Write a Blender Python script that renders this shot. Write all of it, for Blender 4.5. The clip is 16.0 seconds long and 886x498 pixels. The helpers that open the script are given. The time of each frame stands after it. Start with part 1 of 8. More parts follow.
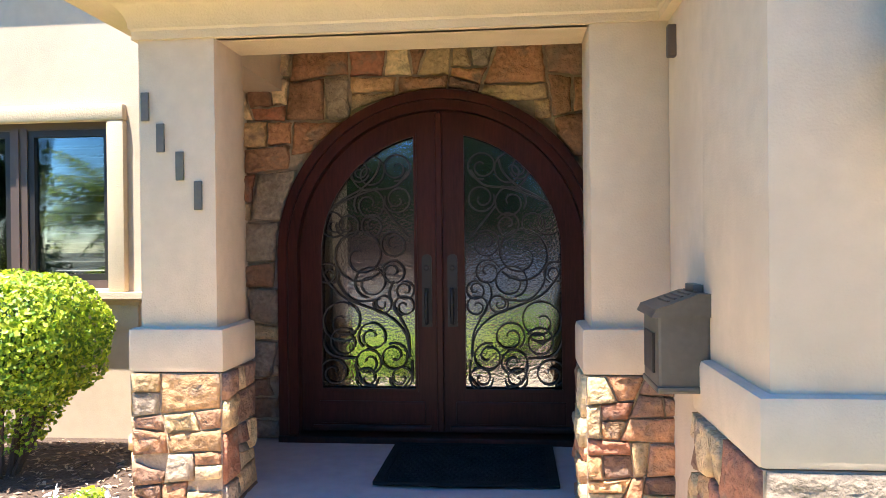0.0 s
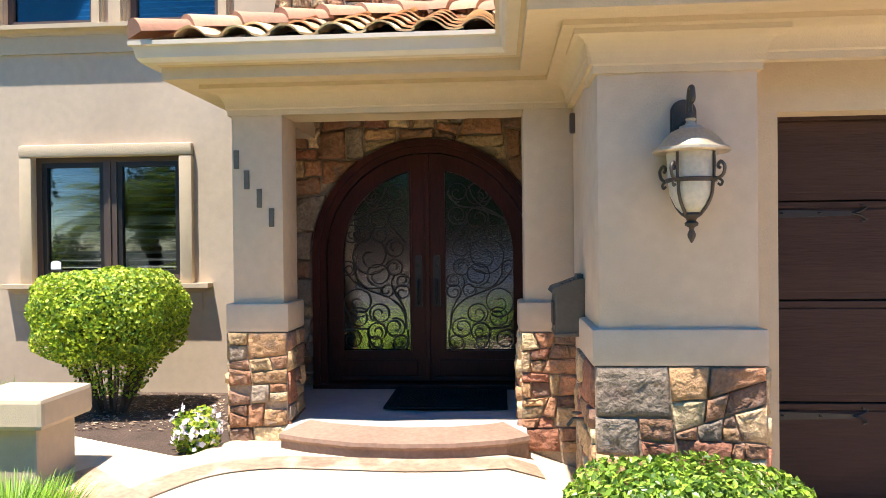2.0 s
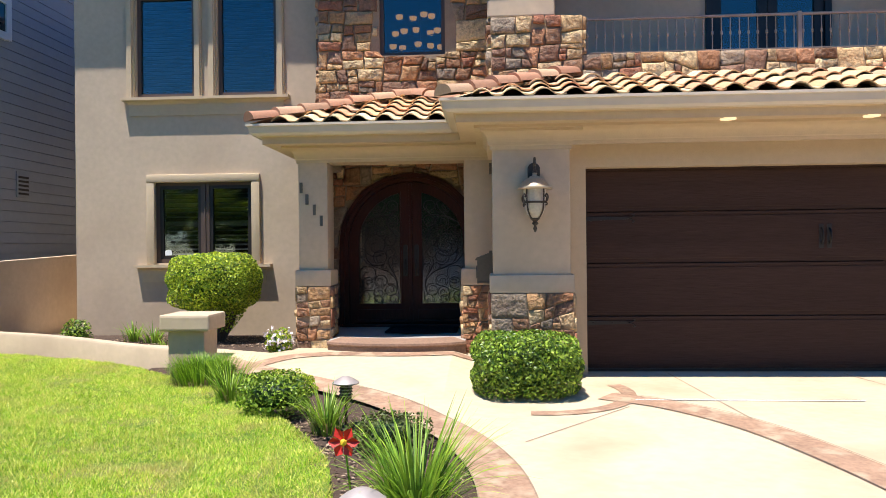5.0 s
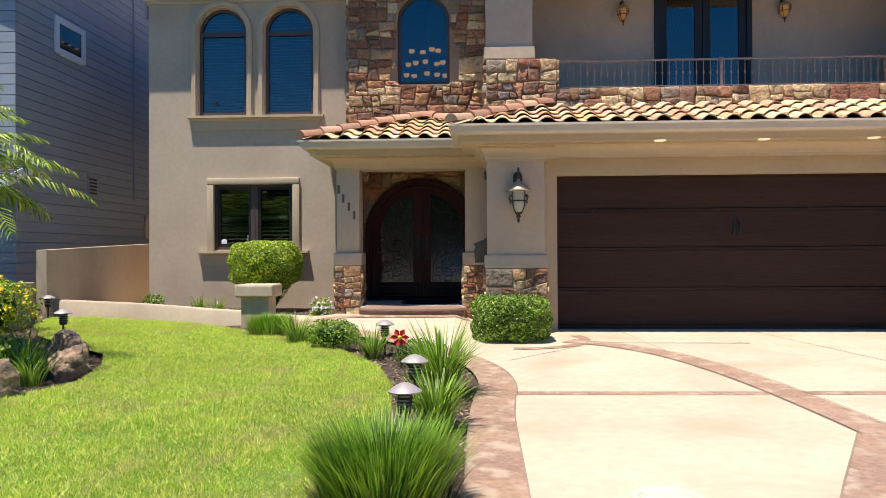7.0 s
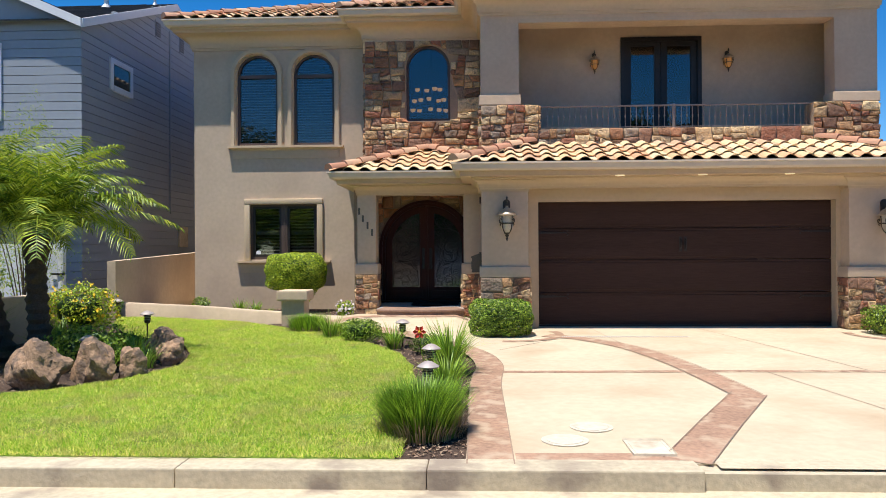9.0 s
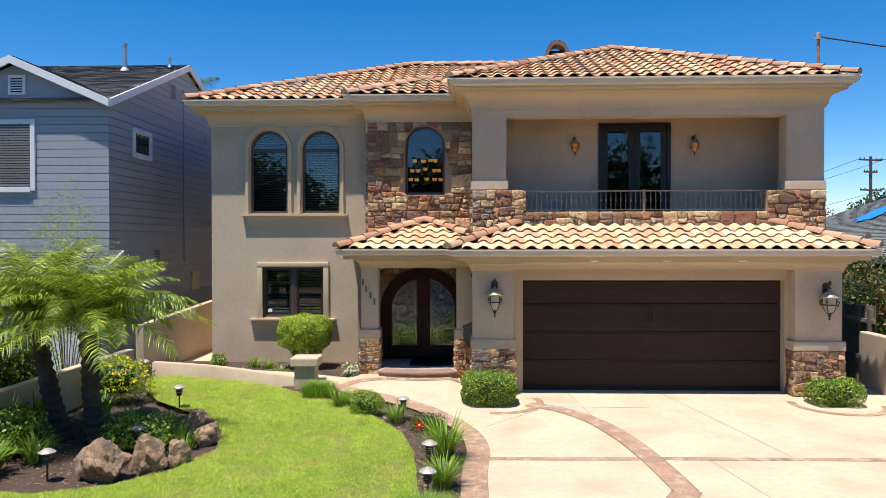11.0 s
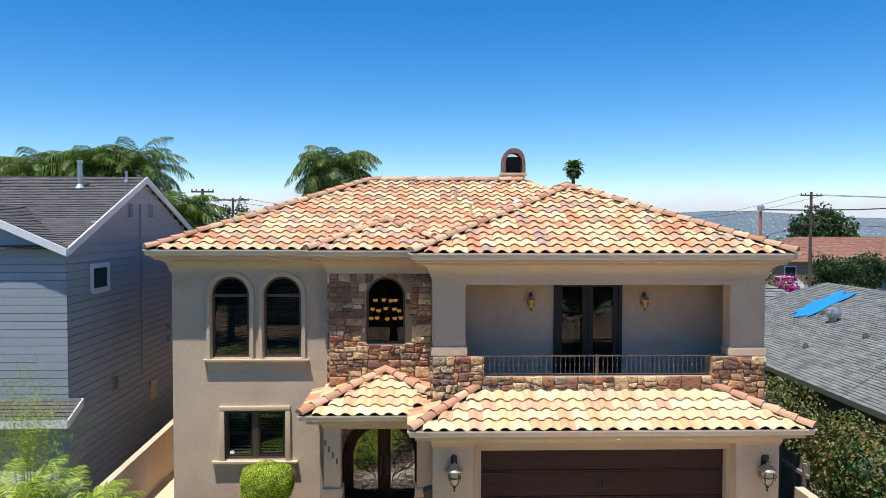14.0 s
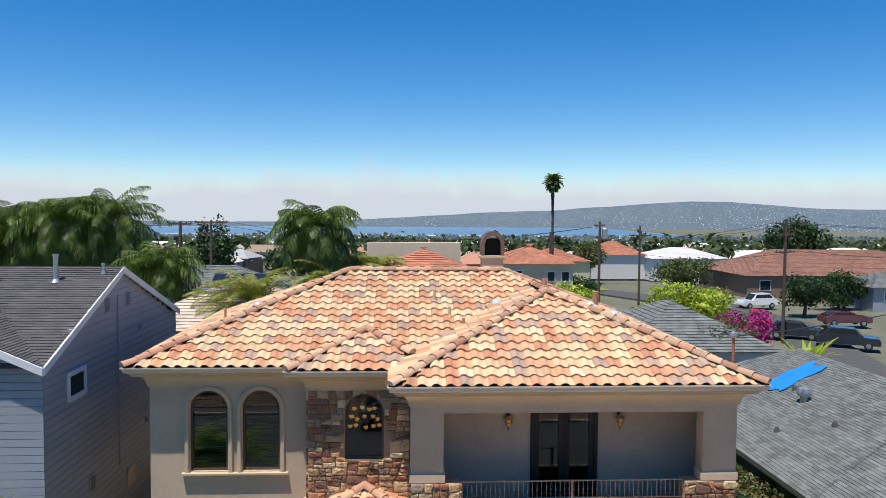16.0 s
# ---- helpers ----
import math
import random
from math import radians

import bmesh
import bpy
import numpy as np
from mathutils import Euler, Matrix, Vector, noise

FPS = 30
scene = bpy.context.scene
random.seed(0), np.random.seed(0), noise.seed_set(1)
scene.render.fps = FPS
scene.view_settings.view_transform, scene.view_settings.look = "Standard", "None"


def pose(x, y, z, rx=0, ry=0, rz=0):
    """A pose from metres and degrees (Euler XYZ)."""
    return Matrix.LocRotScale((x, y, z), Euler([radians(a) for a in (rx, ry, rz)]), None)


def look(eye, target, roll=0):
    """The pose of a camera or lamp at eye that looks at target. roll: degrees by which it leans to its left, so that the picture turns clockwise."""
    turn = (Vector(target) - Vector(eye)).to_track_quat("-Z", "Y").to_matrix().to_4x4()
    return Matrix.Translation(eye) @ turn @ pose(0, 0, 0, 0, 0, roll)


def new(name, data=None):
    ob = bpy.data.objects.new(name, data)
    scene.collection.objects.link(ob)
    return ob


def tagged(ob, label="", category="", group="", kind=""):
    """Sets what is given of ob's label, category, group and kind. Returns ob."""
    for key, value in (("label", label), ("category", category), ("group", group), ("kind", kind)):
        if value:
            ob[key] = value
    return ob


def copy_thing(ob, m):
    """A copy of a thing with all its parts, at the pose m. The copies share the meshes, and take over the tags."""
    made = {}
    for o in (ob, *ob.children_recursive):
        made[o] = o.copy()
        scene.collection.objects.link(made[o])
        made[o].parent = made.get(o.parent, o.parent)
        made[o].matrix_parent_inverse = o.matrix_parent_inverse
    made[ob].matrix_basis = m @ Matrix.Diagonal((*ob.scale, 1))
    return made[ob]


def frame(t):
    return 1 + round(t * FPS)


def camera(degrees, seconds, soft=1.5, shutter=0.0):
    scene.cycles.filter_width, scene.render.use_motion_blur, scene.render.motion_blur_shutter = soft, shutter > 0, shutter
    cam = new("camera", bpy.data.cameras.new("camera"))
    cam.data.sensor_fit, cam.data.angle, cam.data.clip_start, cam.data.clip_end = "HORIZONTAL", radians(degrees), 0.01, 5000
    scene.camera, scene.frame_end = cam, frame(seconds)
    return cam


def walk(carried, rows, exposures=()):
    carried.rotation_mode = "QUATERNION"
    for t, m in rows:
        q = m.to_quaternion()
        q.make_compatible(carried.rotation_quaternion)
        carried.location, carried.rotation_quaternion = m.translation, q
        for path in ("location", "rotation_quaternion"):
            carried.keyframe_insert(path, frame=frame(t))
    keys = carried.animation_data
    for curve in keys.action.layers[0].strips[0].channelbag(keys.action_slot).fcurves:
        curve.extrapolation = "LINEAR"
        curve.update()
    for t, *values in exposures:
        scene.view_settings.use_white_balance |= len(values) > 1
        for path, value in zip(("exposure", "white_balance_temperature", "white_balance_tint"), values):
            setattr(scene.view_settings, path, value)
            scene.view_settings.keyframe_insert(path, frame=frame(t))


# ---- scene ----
cam = camera(61.7, 16.0, soft=0.6)
PATH = [
    (0, (0.346, 0.112, 1.59), (0.155, 2.102, 1.578), -0.6),
    (0.5, (0.391, -0.276, 1.576), (0.208, 1.715, 1.569), -0.6),
    (1, (0.443, -0.726, 1.586), (0.266, 1.267, 1.578), -0.6),
    (1.5, (0.492, -1.245, 1.606), (0.322, 0.748, 1.596), -0.6),
    (2, (0.516, -1.845, 1.641), (0.365, 0.149, 1.623), -0.6),
    (2.5, (0.582, -2.484, 1.651), (0.435, -0.489, 1.634), -0.6),
    (3, (0.663, -3.157, 1.662), (0.52, -1.162, 1.643), -0.7),
    (5.5, (1.031, -6.739, 1.382), (0.913, -4.742, 1.387), -0.5),
    (6, (1.018, -7.465, 1.322), (0.905, -5.468, 1.328), -0.4),
    (6.5, (0.981, -8.171, 1.233), (0.874, -6.174, 1.245), -0.3),
    (7, (0.976, -8.838, 1.191), (0.871, -6.84, 1.202), -0.3),
    (7.5, (0.982, -9.501, 1.144), (0.878, -7.503, 1.155), -0.3),
    (8, (0.962, -10.188, 1.099), (0.862, -8.19, 1.116), -0.3),
    (10.5, (0.945, -12.978, 2.722), (0.872, -10.979, 2.705), -0.2),
    (11, (0.966, -13.272, 3.211), (0.898, -11.273, 3.19), -0.1),
    (11.5, (0.982, -13.447, 3.772), (0.924, -11.448, 3.742), -0.1),
    (12, (0.939, -13.533, 4.309), (0.901, -11.533, 4.28), -0.0),
    (12.5, (0.898, -13.573, 4.973), (0.885, -11.573, 4.937), -0.0),
    (13, (0.839, -13.631, 5.733), (0.854, -11.631, 5.688), 0.0),
    (13.5, (0.81, -13.638, 6.552), (0.849, -11.639, 6.495), 0.0),
    (14, (0.82, -13.653, 7.396), (0.876, -11.655, 7.328), 0.1),
    (14.5, (0.803, -13.691, 8.173), (0.876, -11.694, 8.101), 0.2),
    (15, (0.806, -13.703, 9.012), (0.893, -11.707, 8.93), 0.2),
    (15.5, (0.809, -13.664, 9.816), (0.909, -11.669, 9.719), 0.0),
    (16, (0.838, -13.643, 10.646), (0.948, -11.648, 10.548), 0.4),
]
walk(cam, [(t, look(eye, target, roll)) for t, eye, target, roll in PATH],
     [(0, 2.05), (1.5, 1.42), (3, 0.9), (5.5, 0.45), (8, 0.26), (10.5, 0.26), (12.5, 0.36), (13.5, 0.36), (14.5, 0.15), (16, 0.03)])

# ---- world and light ----
SUN_TO = Vector((-0.16, -0.235, 1.0)).normalized()
world = bpy.data.worlds.new("world")
scene.world = world
world.use_nodes = True
wn = world.node_tree
sky = wn.nodes.new("ShaderNodeTexSky")
sky.sky_type = "NISHITA"
sky.sun_disc = False
sky.sun_elevation = math.asin(SUN_TO.z)
sky.sun_rotation = math.atan2(SUN_TO.x, SUN_TO.y)
sky.altitude = 1500.0
sky.air_density, sky.dust_density, sky.ozone_density = 1.0, 0.0, 3.6
deep = wn.nodes.new("ShaderNodeHueSaturation")
deep.inputs["Saturation"].default_value, deep.inputs["Hue"].default_value = 1.40, 0.503
wn.links.new(sky.outputs[0], deep.inputs["Color"])
wn.links.new(deep.outputs[0], wn.nodes["Background"].inputs[0])
wn.nodes["Background"].inputs[1].default_value = 0.13
sun_data = bpy.data.lights.new("sun", "SUN")
sun_data.energy, sun_data.angle, sun_data.color = 5.6, radians(0.6), (1.0, 0.95, 0.87)
sun = new("sun", sun_data)
sun.matrix_world = look(SUN_TO * 60, (0, 0, 0))


# ---- materials ----
def material(name, rgb, rough=0.8, metal=0.0, vary=0.12, scale=6.0, bump=0.0, bump_scale=60.0, per_piece=0.0, island=0.0, tint=None, coat=0.0,
             through_light=0.0, spec=0.5, blotch=None):
    """A principled material with mottling at two scales, a fine relief, and a shift from piece to piece."""
    m = bpy.data.materials.new(name)
    m.use_nodes = True
    nt = m.node_tree
    bsdf = nt.nodes["Principled BSDF"]
    bsdf.inputs["Roughness"].default_value, bsdf.inputs["Metallic"].default_value = rough, metal
    bsdf.inputs["Coat Weight"].default_value = coat
    bsdf.inputs["Specular IOR Level"].default_value = spec
    geo = nt.nodes.new("ShaderNodeNewGeometry")
    large, fine = nt.nodes.new("ShaderNodeTexNoise"), nt.nodes.new("ShaderNodeTexNoise")
    large.inputs["Scale"].default_value, large.inputs["Detail"].default_value = scale * 0.25, 4.0
    fine.inputs["Scale"].default_value, fine.inputs["Detail"].default_value = scale * 4, 5.0
    for n in (large, fine):
        nt.links.new(geo.outputs["Position"], n.inputs["Vector"])
    add = nt.nodes.new("ShaderNodeMath")
    add.operation = "ADD"
    nt.links.new(large.outputs[0], add.inputs[0])
    nt.links.new(fine.outputs[0], add.inputs[1])
    value = nt.nodes.new("ShaderNodeMapRange")
    value.inputs["From Min"].default_value, value.inputs["From Max"].default_value = 0.6, 1.4
    value.inputs["To Min"].default_value, value.inputs["To Max"].default_value = 1 - vary, 1 + vary
    nt.links.new(add.outputs[0], value.inputs["Value"])
    hsv = nt.nodes.new("ShaderNodeHueSaturation")
    hsv.inputs["Color"].default_value = (*rgb, 1)
    nt.links.new(value.outputs[0], hsv.inputs["Value"])
    if tint or per_piece or island:
        if island:
            rnd = geo.outputs["Random Per Island"]
        else:
            info = nt.nodes.new("ShaderNodeObjectInfo")
            rnd = info.outputs["Random"]
        if tint:
            ramp = nt.nodes.new("ShaderNodeValToRGB")
            ramp.color_ramp.interpolation = "CONSTANT" if len(tint) > 3 else "LINEAR"
            while len(ramp.color_ramp.elements) < len(tint):
                ramp.color_ramp.elements.new(0.5)
            for i, c in enumerate(tint):
                ramp.color_ramp.elements[i].position = i / len(tint)
                ramp.color_ramp.elements[i].color = (*c, 1)
            nt.links.new(rnd, ramp.inputs[0])
            nt.links.new(ramp.outputs[0], hsv.inputs["Color"])
        if per_piece:
            scramble = nt.nodes.new("ShaderNodeMath")
            scramble.operation = "MULTIPLY_ADD"
            scramble.inputs[1].default_value, scramble.inputs[2].default_value = 2 * per_piece, 1 - per_piece
            frac = nt.nodes.new("ShaderNodeMath")
            frac.operation = "FRACT"
            spread = nt.nodes.new("ShaderNodeMath")
            spread.operation = "MULTIPLY"
            spread.inputs[1].default_value = 17.3
            nt.links.new(rnd, spread.inputs[0])
            nt.links.new(spread.outputs[0], frac.inputs[0])
            nt.links.new(frac.outputs[0], scramble.inputs[0])
            both = nt.nodes.new("ShaderNodeMath")
            both.operation = "MULTIPLY"
            nt.links.new(scramble.outputs[0], both.inputs[0])
            nt.links.new(value.outputs[0], both.inputs[1])
            nt.links.new(both.outputs[0], hsv.inputs["Value"])
    colour = hsv.outputs[0]
    if blotch:
        b_rgb, b_scale, b_lo, b_hi = blotch
        spot = nt.nodes.new("ShaderNodeTexNoise")
        spot.inputs["Scale"].default_value, spot.inputs["Detail"].default_value = b_scale, 6.0
        nt.links.new(geo.outputs["Position"], spot.inputs["Vector"])
        edge = nt.nodes.new("ShaderNodeMapRange")
        edge.inputs["From Min"].default_value, edge.inputs["From Max"].default_value = b_lo, b_hi
        nt.links.new(spot.outputs[0], edge.inputs["Value"])
        mix = nt.nodes.new("ShaderNodeMixRGB")
        mix.inputs[2].default_value = (*b_rgb, 1)
        nt.links.new(edge.outputs[0], mix.inputs[0])
        nt.links.new(colour, mix.inputs[1])
        colour = mix.outputs[0]
    nt.links.new(colour, bsdf.inputs["Base Color"])
    if through_light:
        glow = nt.nodes.new("ShaderNodeBsdfTranslucent")
        nt.links.new(colour, glow.inputs[0])
        mixs = nt.nodes.new("ShaderNodeMixShader")
        mixs.inputs[0].default_value = through_light
        nt.links.new(bsdf.outputs[0], mixs.inputs[1])
        nt.links.new(glow.outputs[0], mixs.inputs[2])
        nt.links.new(mixs.outputs[0], nt.nodes["Material Output"].inputs[0])
    if bump:
        grain = nt.nodes.new("ShaderNodeTexNoise")
        grain.inputs["Scale"].default_value, grain.inputs["Detail"].default_value = bump_scale, 6.0
        nt.links.new(geo.outputs["Position"], grain.inputs["Vector"])
        b = nt.nodes.new("ShaderNodeBump")
        b.inputs["Strength"].default_value, b.inputs["Distance"].default_value = min(1.0, bump), 0.03 if bump >= 1 else (0.012 if bump_scale < 100 else 0.004)
        nt.links.new(grain.outputs[0], b.inputs["Height"])
        nt.links.new(b.outputs[0], bsdf.inputs["Normal"])
    return m


def stretched(m, sx, sy, sz):
    """Draws a material's noise out along an axis, for grain."""
    nt = m.node_tree
    for n in [n for n in nt.nodes if n.type == "TEX_NOISE"]:
        link = n.inputs["Vector"].links[0]
        mp = nt.nodes.new("ShaderNodeMapping")
        mp.inputs["Scale"].default_value = (sx, sy, sz)
        nt.links.new(link.from_socket, mp.inputs[0])
        nt.links.new(mp.outputs[0], n.inputs["Vector"])
    return m


def glass(name, rgb=(0.02, 0.025, 0.03), rough=0.02, ior=1.8, bump=0.0, bump_scale=60.0):
    """Dark glazing: the room behind is dim, the face mirrors the street."""
    m = bpy.data.materials.new(name)
    m.use_nodes = True
    nt = m.node_tree
    bsdf = nt.nodes["Principled BSDF"]
    bsdf.inputs["Base Color"].default_value = (*rgb, 1)
    bsdf.inputs["Roughness"].default_value = rough
    bsdf.inputs["IOR"].default_value = 1.5
    clear = nt.nodes.new("ShaderNodeBsdfTransparent")
    clear.inputs[0].default_value = (0.75, 0.8, 0.8, 1)
    gloss = nt.nodes.new("ShaderNodeBsdfGlossy")
    gloss.inputs["Roughness"].default_value = rough
    fres = nt.nodes.new("ShaderNodeFresnel")
    fres.inputs[0].default_value = ior
    mixs = nt.nodes.new("ShaderNodeMixShader")
    nt.links.new(fres.outputs[0], mixs.inputs[0])
    nt.links.new(clear.outputs[0], mixs.inputs[1])
    nt.links.new(gloss.outputs[0], mixs.inputs[2])
    nt.links.new(mixs.outputs[0], nt.nodes["Material Output"].inputs[0])
    if bump:
        geo = nt.nodes.new("ShaderNodeNewGeometry")
        grain = nt.nodes.new("ShaderNodeTexVoronoi")
        grain.inputs["Scale"].default_value = bump_scale
        nt.links.new(geo.outputs["Position"], grain.inputs["Vector"])
        b = nt.nodes.new("ShaderNodeBump")
        b.inputs["Strength"].default_value, b.inputs["Distance"].default_value = bump, 0.003
        nt.links.new(grain.outputs[0], b.inputs["Height"])
        nt.links.new(b.outputs[0], gloss.inputs["Normal"])
    return m


def emitter(name, rgb, strength):
    m = bpy.data.materials.new(name)
    m.use_nodes = True
    bsdf = m.node_tree.nodes["Principled BSDF"]
    bsdf.inputs["Base Color"].default_value = (*rgb, 1)
    bsdf.inputs["Emission Color"].default_value = (*rgb, 1)
    bsdf.inputs["Emission Strength"].default_value = strength
    return m


STONES = [(0.53, 0.345, 0.175), (0.30, 0.155, 0.085), (0.44, 0.25, 0.12), (0.34, 0.138, 0.078), (0.28, 0.21, 0.15), (0.62, 0.45, 0.25), (0.25, 0.135, 0.085), (0.43, 0.205, 0.105), (0.49, 0.33, 0.18)]
M = dict(
    stucco=material("stucco", (0.535, 0.415, 0.30), 0.92, vary=0.10, scale=3, bump=0.35, bump_scale=110, blotch=((0.43, 0.325, 0.235), 0.9, 0.48, 0.78)),
    stucco_light=material("stucco_light", (0.58, 0.445, 0.315), 0.92, vary=0.10, scale=3, bump=0.4, bump_scale=110, blotch=((0.49, 0.37, 0.265), 1.3, 0.5, 0.78)),
    trim=material("trim", (0.56, 0.43, 0.285), 0.85, vary=0.07, scale=3, bump=0.3, bump_scale=80),
    gutter=material("gutter", (0.64, 0.54, 0.42), 0.45, vary=0.06, scale=2),
    stone=material("stone", STONES[0], 0.9, vary=0.42, scale=9, bump=1.0, bump_scale=22, per_piece=0.25, tint=STONES, blotch=((0.22, 0.15, 0.11), 7.0, 0.56, 0.72)),
    mortar=material("mortar", (0.36, 0.265, 0.185), 0.95, vary=0.25, scale=12, bump=0.8, bump_scale=50),
    tile=material("tile", (0.6, 0.4, 0.27), 0.85, vary=0.16, scale=10, bump=0.3, bump_scale=90, per_piece=0.10,
                  tint=[(0.60, 0.41, 0.235), (0.54, 0.285, 0.155), (0.66, 0.50, 0.31), (0.50, 0.23, 0.125), (0.58, 0.345, 0.195), (0.40, 0.27, 0.20), (0.62, 0.44, 0.26)],
                  blotch=((0.40, 0.27, 0.20), 5.0, 0.62, 0.75)),
    tile_field=material("tile_field", (0.6, 0.4, 0.27), 0.85, vary=0.16, scale=10, bump=0.3, bump_scale=90, per_piece=0.10, island=1,
                        tint=[(0.60, 0.41, 0.235), (0.54, 0.285, 0.155), (0.60, 0.44, 0.27), (0.50, 0.23, 0.125), (0.58, 0.345, 0.195), (0.40, 0.27, 0.20), (0.62, 0.44, 0.26)],
                        blotch=((0.38, 0.25, 0.18), 5.0, 0.62, 0.75)),
    ridge=material("ridge", (0.55, 0.33, 0.22), 0.85, vary=0.15, scale=9, bump=0.3, bump_scale=90, per_piece=0.2,
                   tint=[(0.48, 0.27, 0.17), (0.42, 0.20, 0.12), (0.50, 0.32, 0.20)]),
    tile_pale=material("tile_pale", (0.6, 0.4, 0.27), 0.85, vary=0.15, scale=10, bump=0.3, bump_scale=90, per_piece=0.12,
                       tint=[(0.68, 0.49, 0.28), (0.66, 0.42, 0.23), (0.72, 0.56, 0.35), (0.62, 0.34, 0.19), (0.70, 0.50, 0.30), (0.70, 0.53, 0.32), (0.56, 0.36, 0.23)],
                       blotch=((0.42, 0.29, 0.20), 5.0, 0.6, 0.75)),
    underlay=material("underlay", (0.10, 0.065, 0.045), 0.95, vary=0.2, scale=6),
    garage=stretched(material("garage", (0.050, 0.027, 0.021), 0.65, vary=0.22, scale=5, spec=0.15, bump=0.45, bump_scale=30), 0.25, 1, 3),
    dark_wood=stretched(material("dark_wood", (0.048, 0.011, 0.0072), 0.45, vary=0.45, scale=5, bump=0.1, bump_scale=30, spec=0.2), 4, 4, 0.5),
    bronze=material("bronze", (0.055, 0.035, 0.027), 0.5, metal=0.0, vary=0.15, scale=8),
    window_frame=material("window_frame", (0.085, 0.055, 0.043), 0.55, vary=0.08, scale=4),
    black_iron=material("black_iron", (0.025, 0.021, 0.020), 0.45, metal=0.3, vary=0.2, scale=20, bump=0.15, bump_scale=120),
    wrought=material("wrought", (0.035, 0.026, 0.021), 0.6, metal=0.0, vary=0.25, scale=30),
    rail=material("rail", (0.34, 0.25, 0.19), 0.4, metal=0.3, vary=0.2, scale=20),
    pewter=material("pewter", (0.13, 0.11, 0.085), 0.5, metal=0.3, vary=0.15, scale=10),
    lamp_metal=material("lamp_metal", (0.075, 0.055, 0.042), 0.5, metal=0.4, vary=0.25, scale=20, bump=0.1),
    lamp_cap=material("lamp_cap", (0.46, 0.37, 0.26), 0.42, metal=0.5, vary=0.2, scale=15),
    lamp_glass=material("lamp_glass", (0.72, 0.66, 0.56), 0.35, vary=0.2, scale=10, through_light=0.4),
    amber_glow=emitter("amber_glow", (0.9, 0.42, 0.10), 0.5),
    amber_bowl=emitter("amber_bowl", (0.34, 0.15, 0.04), 0.35),
    soffit_glow=emitter("soffit_glow", (0.8, 0.66, 0.42), 0.7),
    pane=glass("pane"),
    rippled=glass("rippled", rough=0.015, ior=3.2, bump=0.12, bump_scale=60),
    # near-black colour, standing in for the shade of unlit interiors
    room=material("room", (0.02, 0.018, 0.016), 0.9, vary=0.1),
    blind=material("blind", (0.20, 0.19, 0.18), 0.6, vary=0.05),
    mat=material("mat", (0.018, 0.016, 0.016), 1.0, spec=0.1, vary=0.4, scale=30, bump=0.8, bump_scale=80),
    porch=material("porch", (0.36, 0.33, 0.30), 0.75, vary=0.15, scale=3, bump=0.15, bump_scale=30),
    step_edge=material("step_edge", (0.27, 0.165, 0.115), 0.75, vary=0.3, scale=7, bump=0.4, bump_scale=25),
    concrete=material("concrete", (0.55, 0.45, 0.315), 0.85, vary=0.14, scale=2.5, bump=0.15, bump_scale=40, blotch=((0.43, 0.315, 0.20), 0.8, 0.5, 0.8)),
    stamped=material("stamped", (0.34, 0.205, 0.135), 0.8, vary=0.4, scale=6, bump=0.8, bump_scale=9, blotch=((0.46, 0.335, 0.23), 5.0, 0.50, 0.64)),
    joint=material("joint", (0.30, 0.21, 0.15), 0.95, vary=0.2),
    kerb=material("kerb", (0.52, 0.44, 0.31), 0.9, vary=0.25, scale=5, bump=0.5, bump_scale=20, blotch=((0.30, 0.24, 0.18), 2.0, 0.55, 0.7)),
    cover=material("cover", (0.60, 0.53, 0.42), 0.85, vary=0.2, scale=5, bump=0.3, bump_scale=40, blotch=((0.42, 0.33, 0.23), 3.0, 0.55, 0.7)),
    asphalt=material("asphalt", (0.075, 0.072, 0.07), 0.92, vary=0.3, scale=8, bump=0.5, bump_scale=120),
    earth=material("earth", (0.17, 0.105, 0.065), 0.95, vary=0.5, scale=10, bump=1.0, bump_scale=25),
    terrain=material("terrain", (0.13, 0.13, 0.085), 0.95, vary=0.4, scale=0.05, bump=0.2),
    turf=material("turf", (0.14, 0.235, 0.018), 0.95, vary=0.5, scale=3, bump=1.0, bump_scale=70, blotch=((0.30, 0.24, 0.09), 2.2, 0.5, 0.72)),
    blade=material("blade", (0.2, 0.33, 0.04), 0.6, vary=0.2, scale=2, island=1, tint=[(0.17, 0.40, 0.010), (0.44, 0.68, 0.022), (0.86, 0.80, 0.20)], through_light=0.35, blotch=((0.62, 0.54, 0.20), 2.4, 0.52, 0.76)),
    mulch=material("mulch", (0.075, 0.046, 0.032), 0.95, vary=0.4, scale=20, bump=1.0, bump_scale=30),
)


# ---- builders ----
def part(name, bm, mat, parent=None, label="", kind=""):
    me = bpy.data.meshes.new(name)
    bm.normal_update()
    bm.to_mesh(me)
    bm.free()
    if mat:
        me.materials.append(mat)
    ob = new(name, me)
    if parent:
        ob.parent = parent
        ob.matrix_parent_inverse = Matrix.Identity(4)
    return tagged(ob, label, "", "", kind)


def thing(name, label, category, group="", kind="", at=None):
    ob = new(name)
    ob.empty_display_size = 0.1
    if at is not None:
        ob.matrix_basis = at
    return tagged(ob, label, category, group, kind)


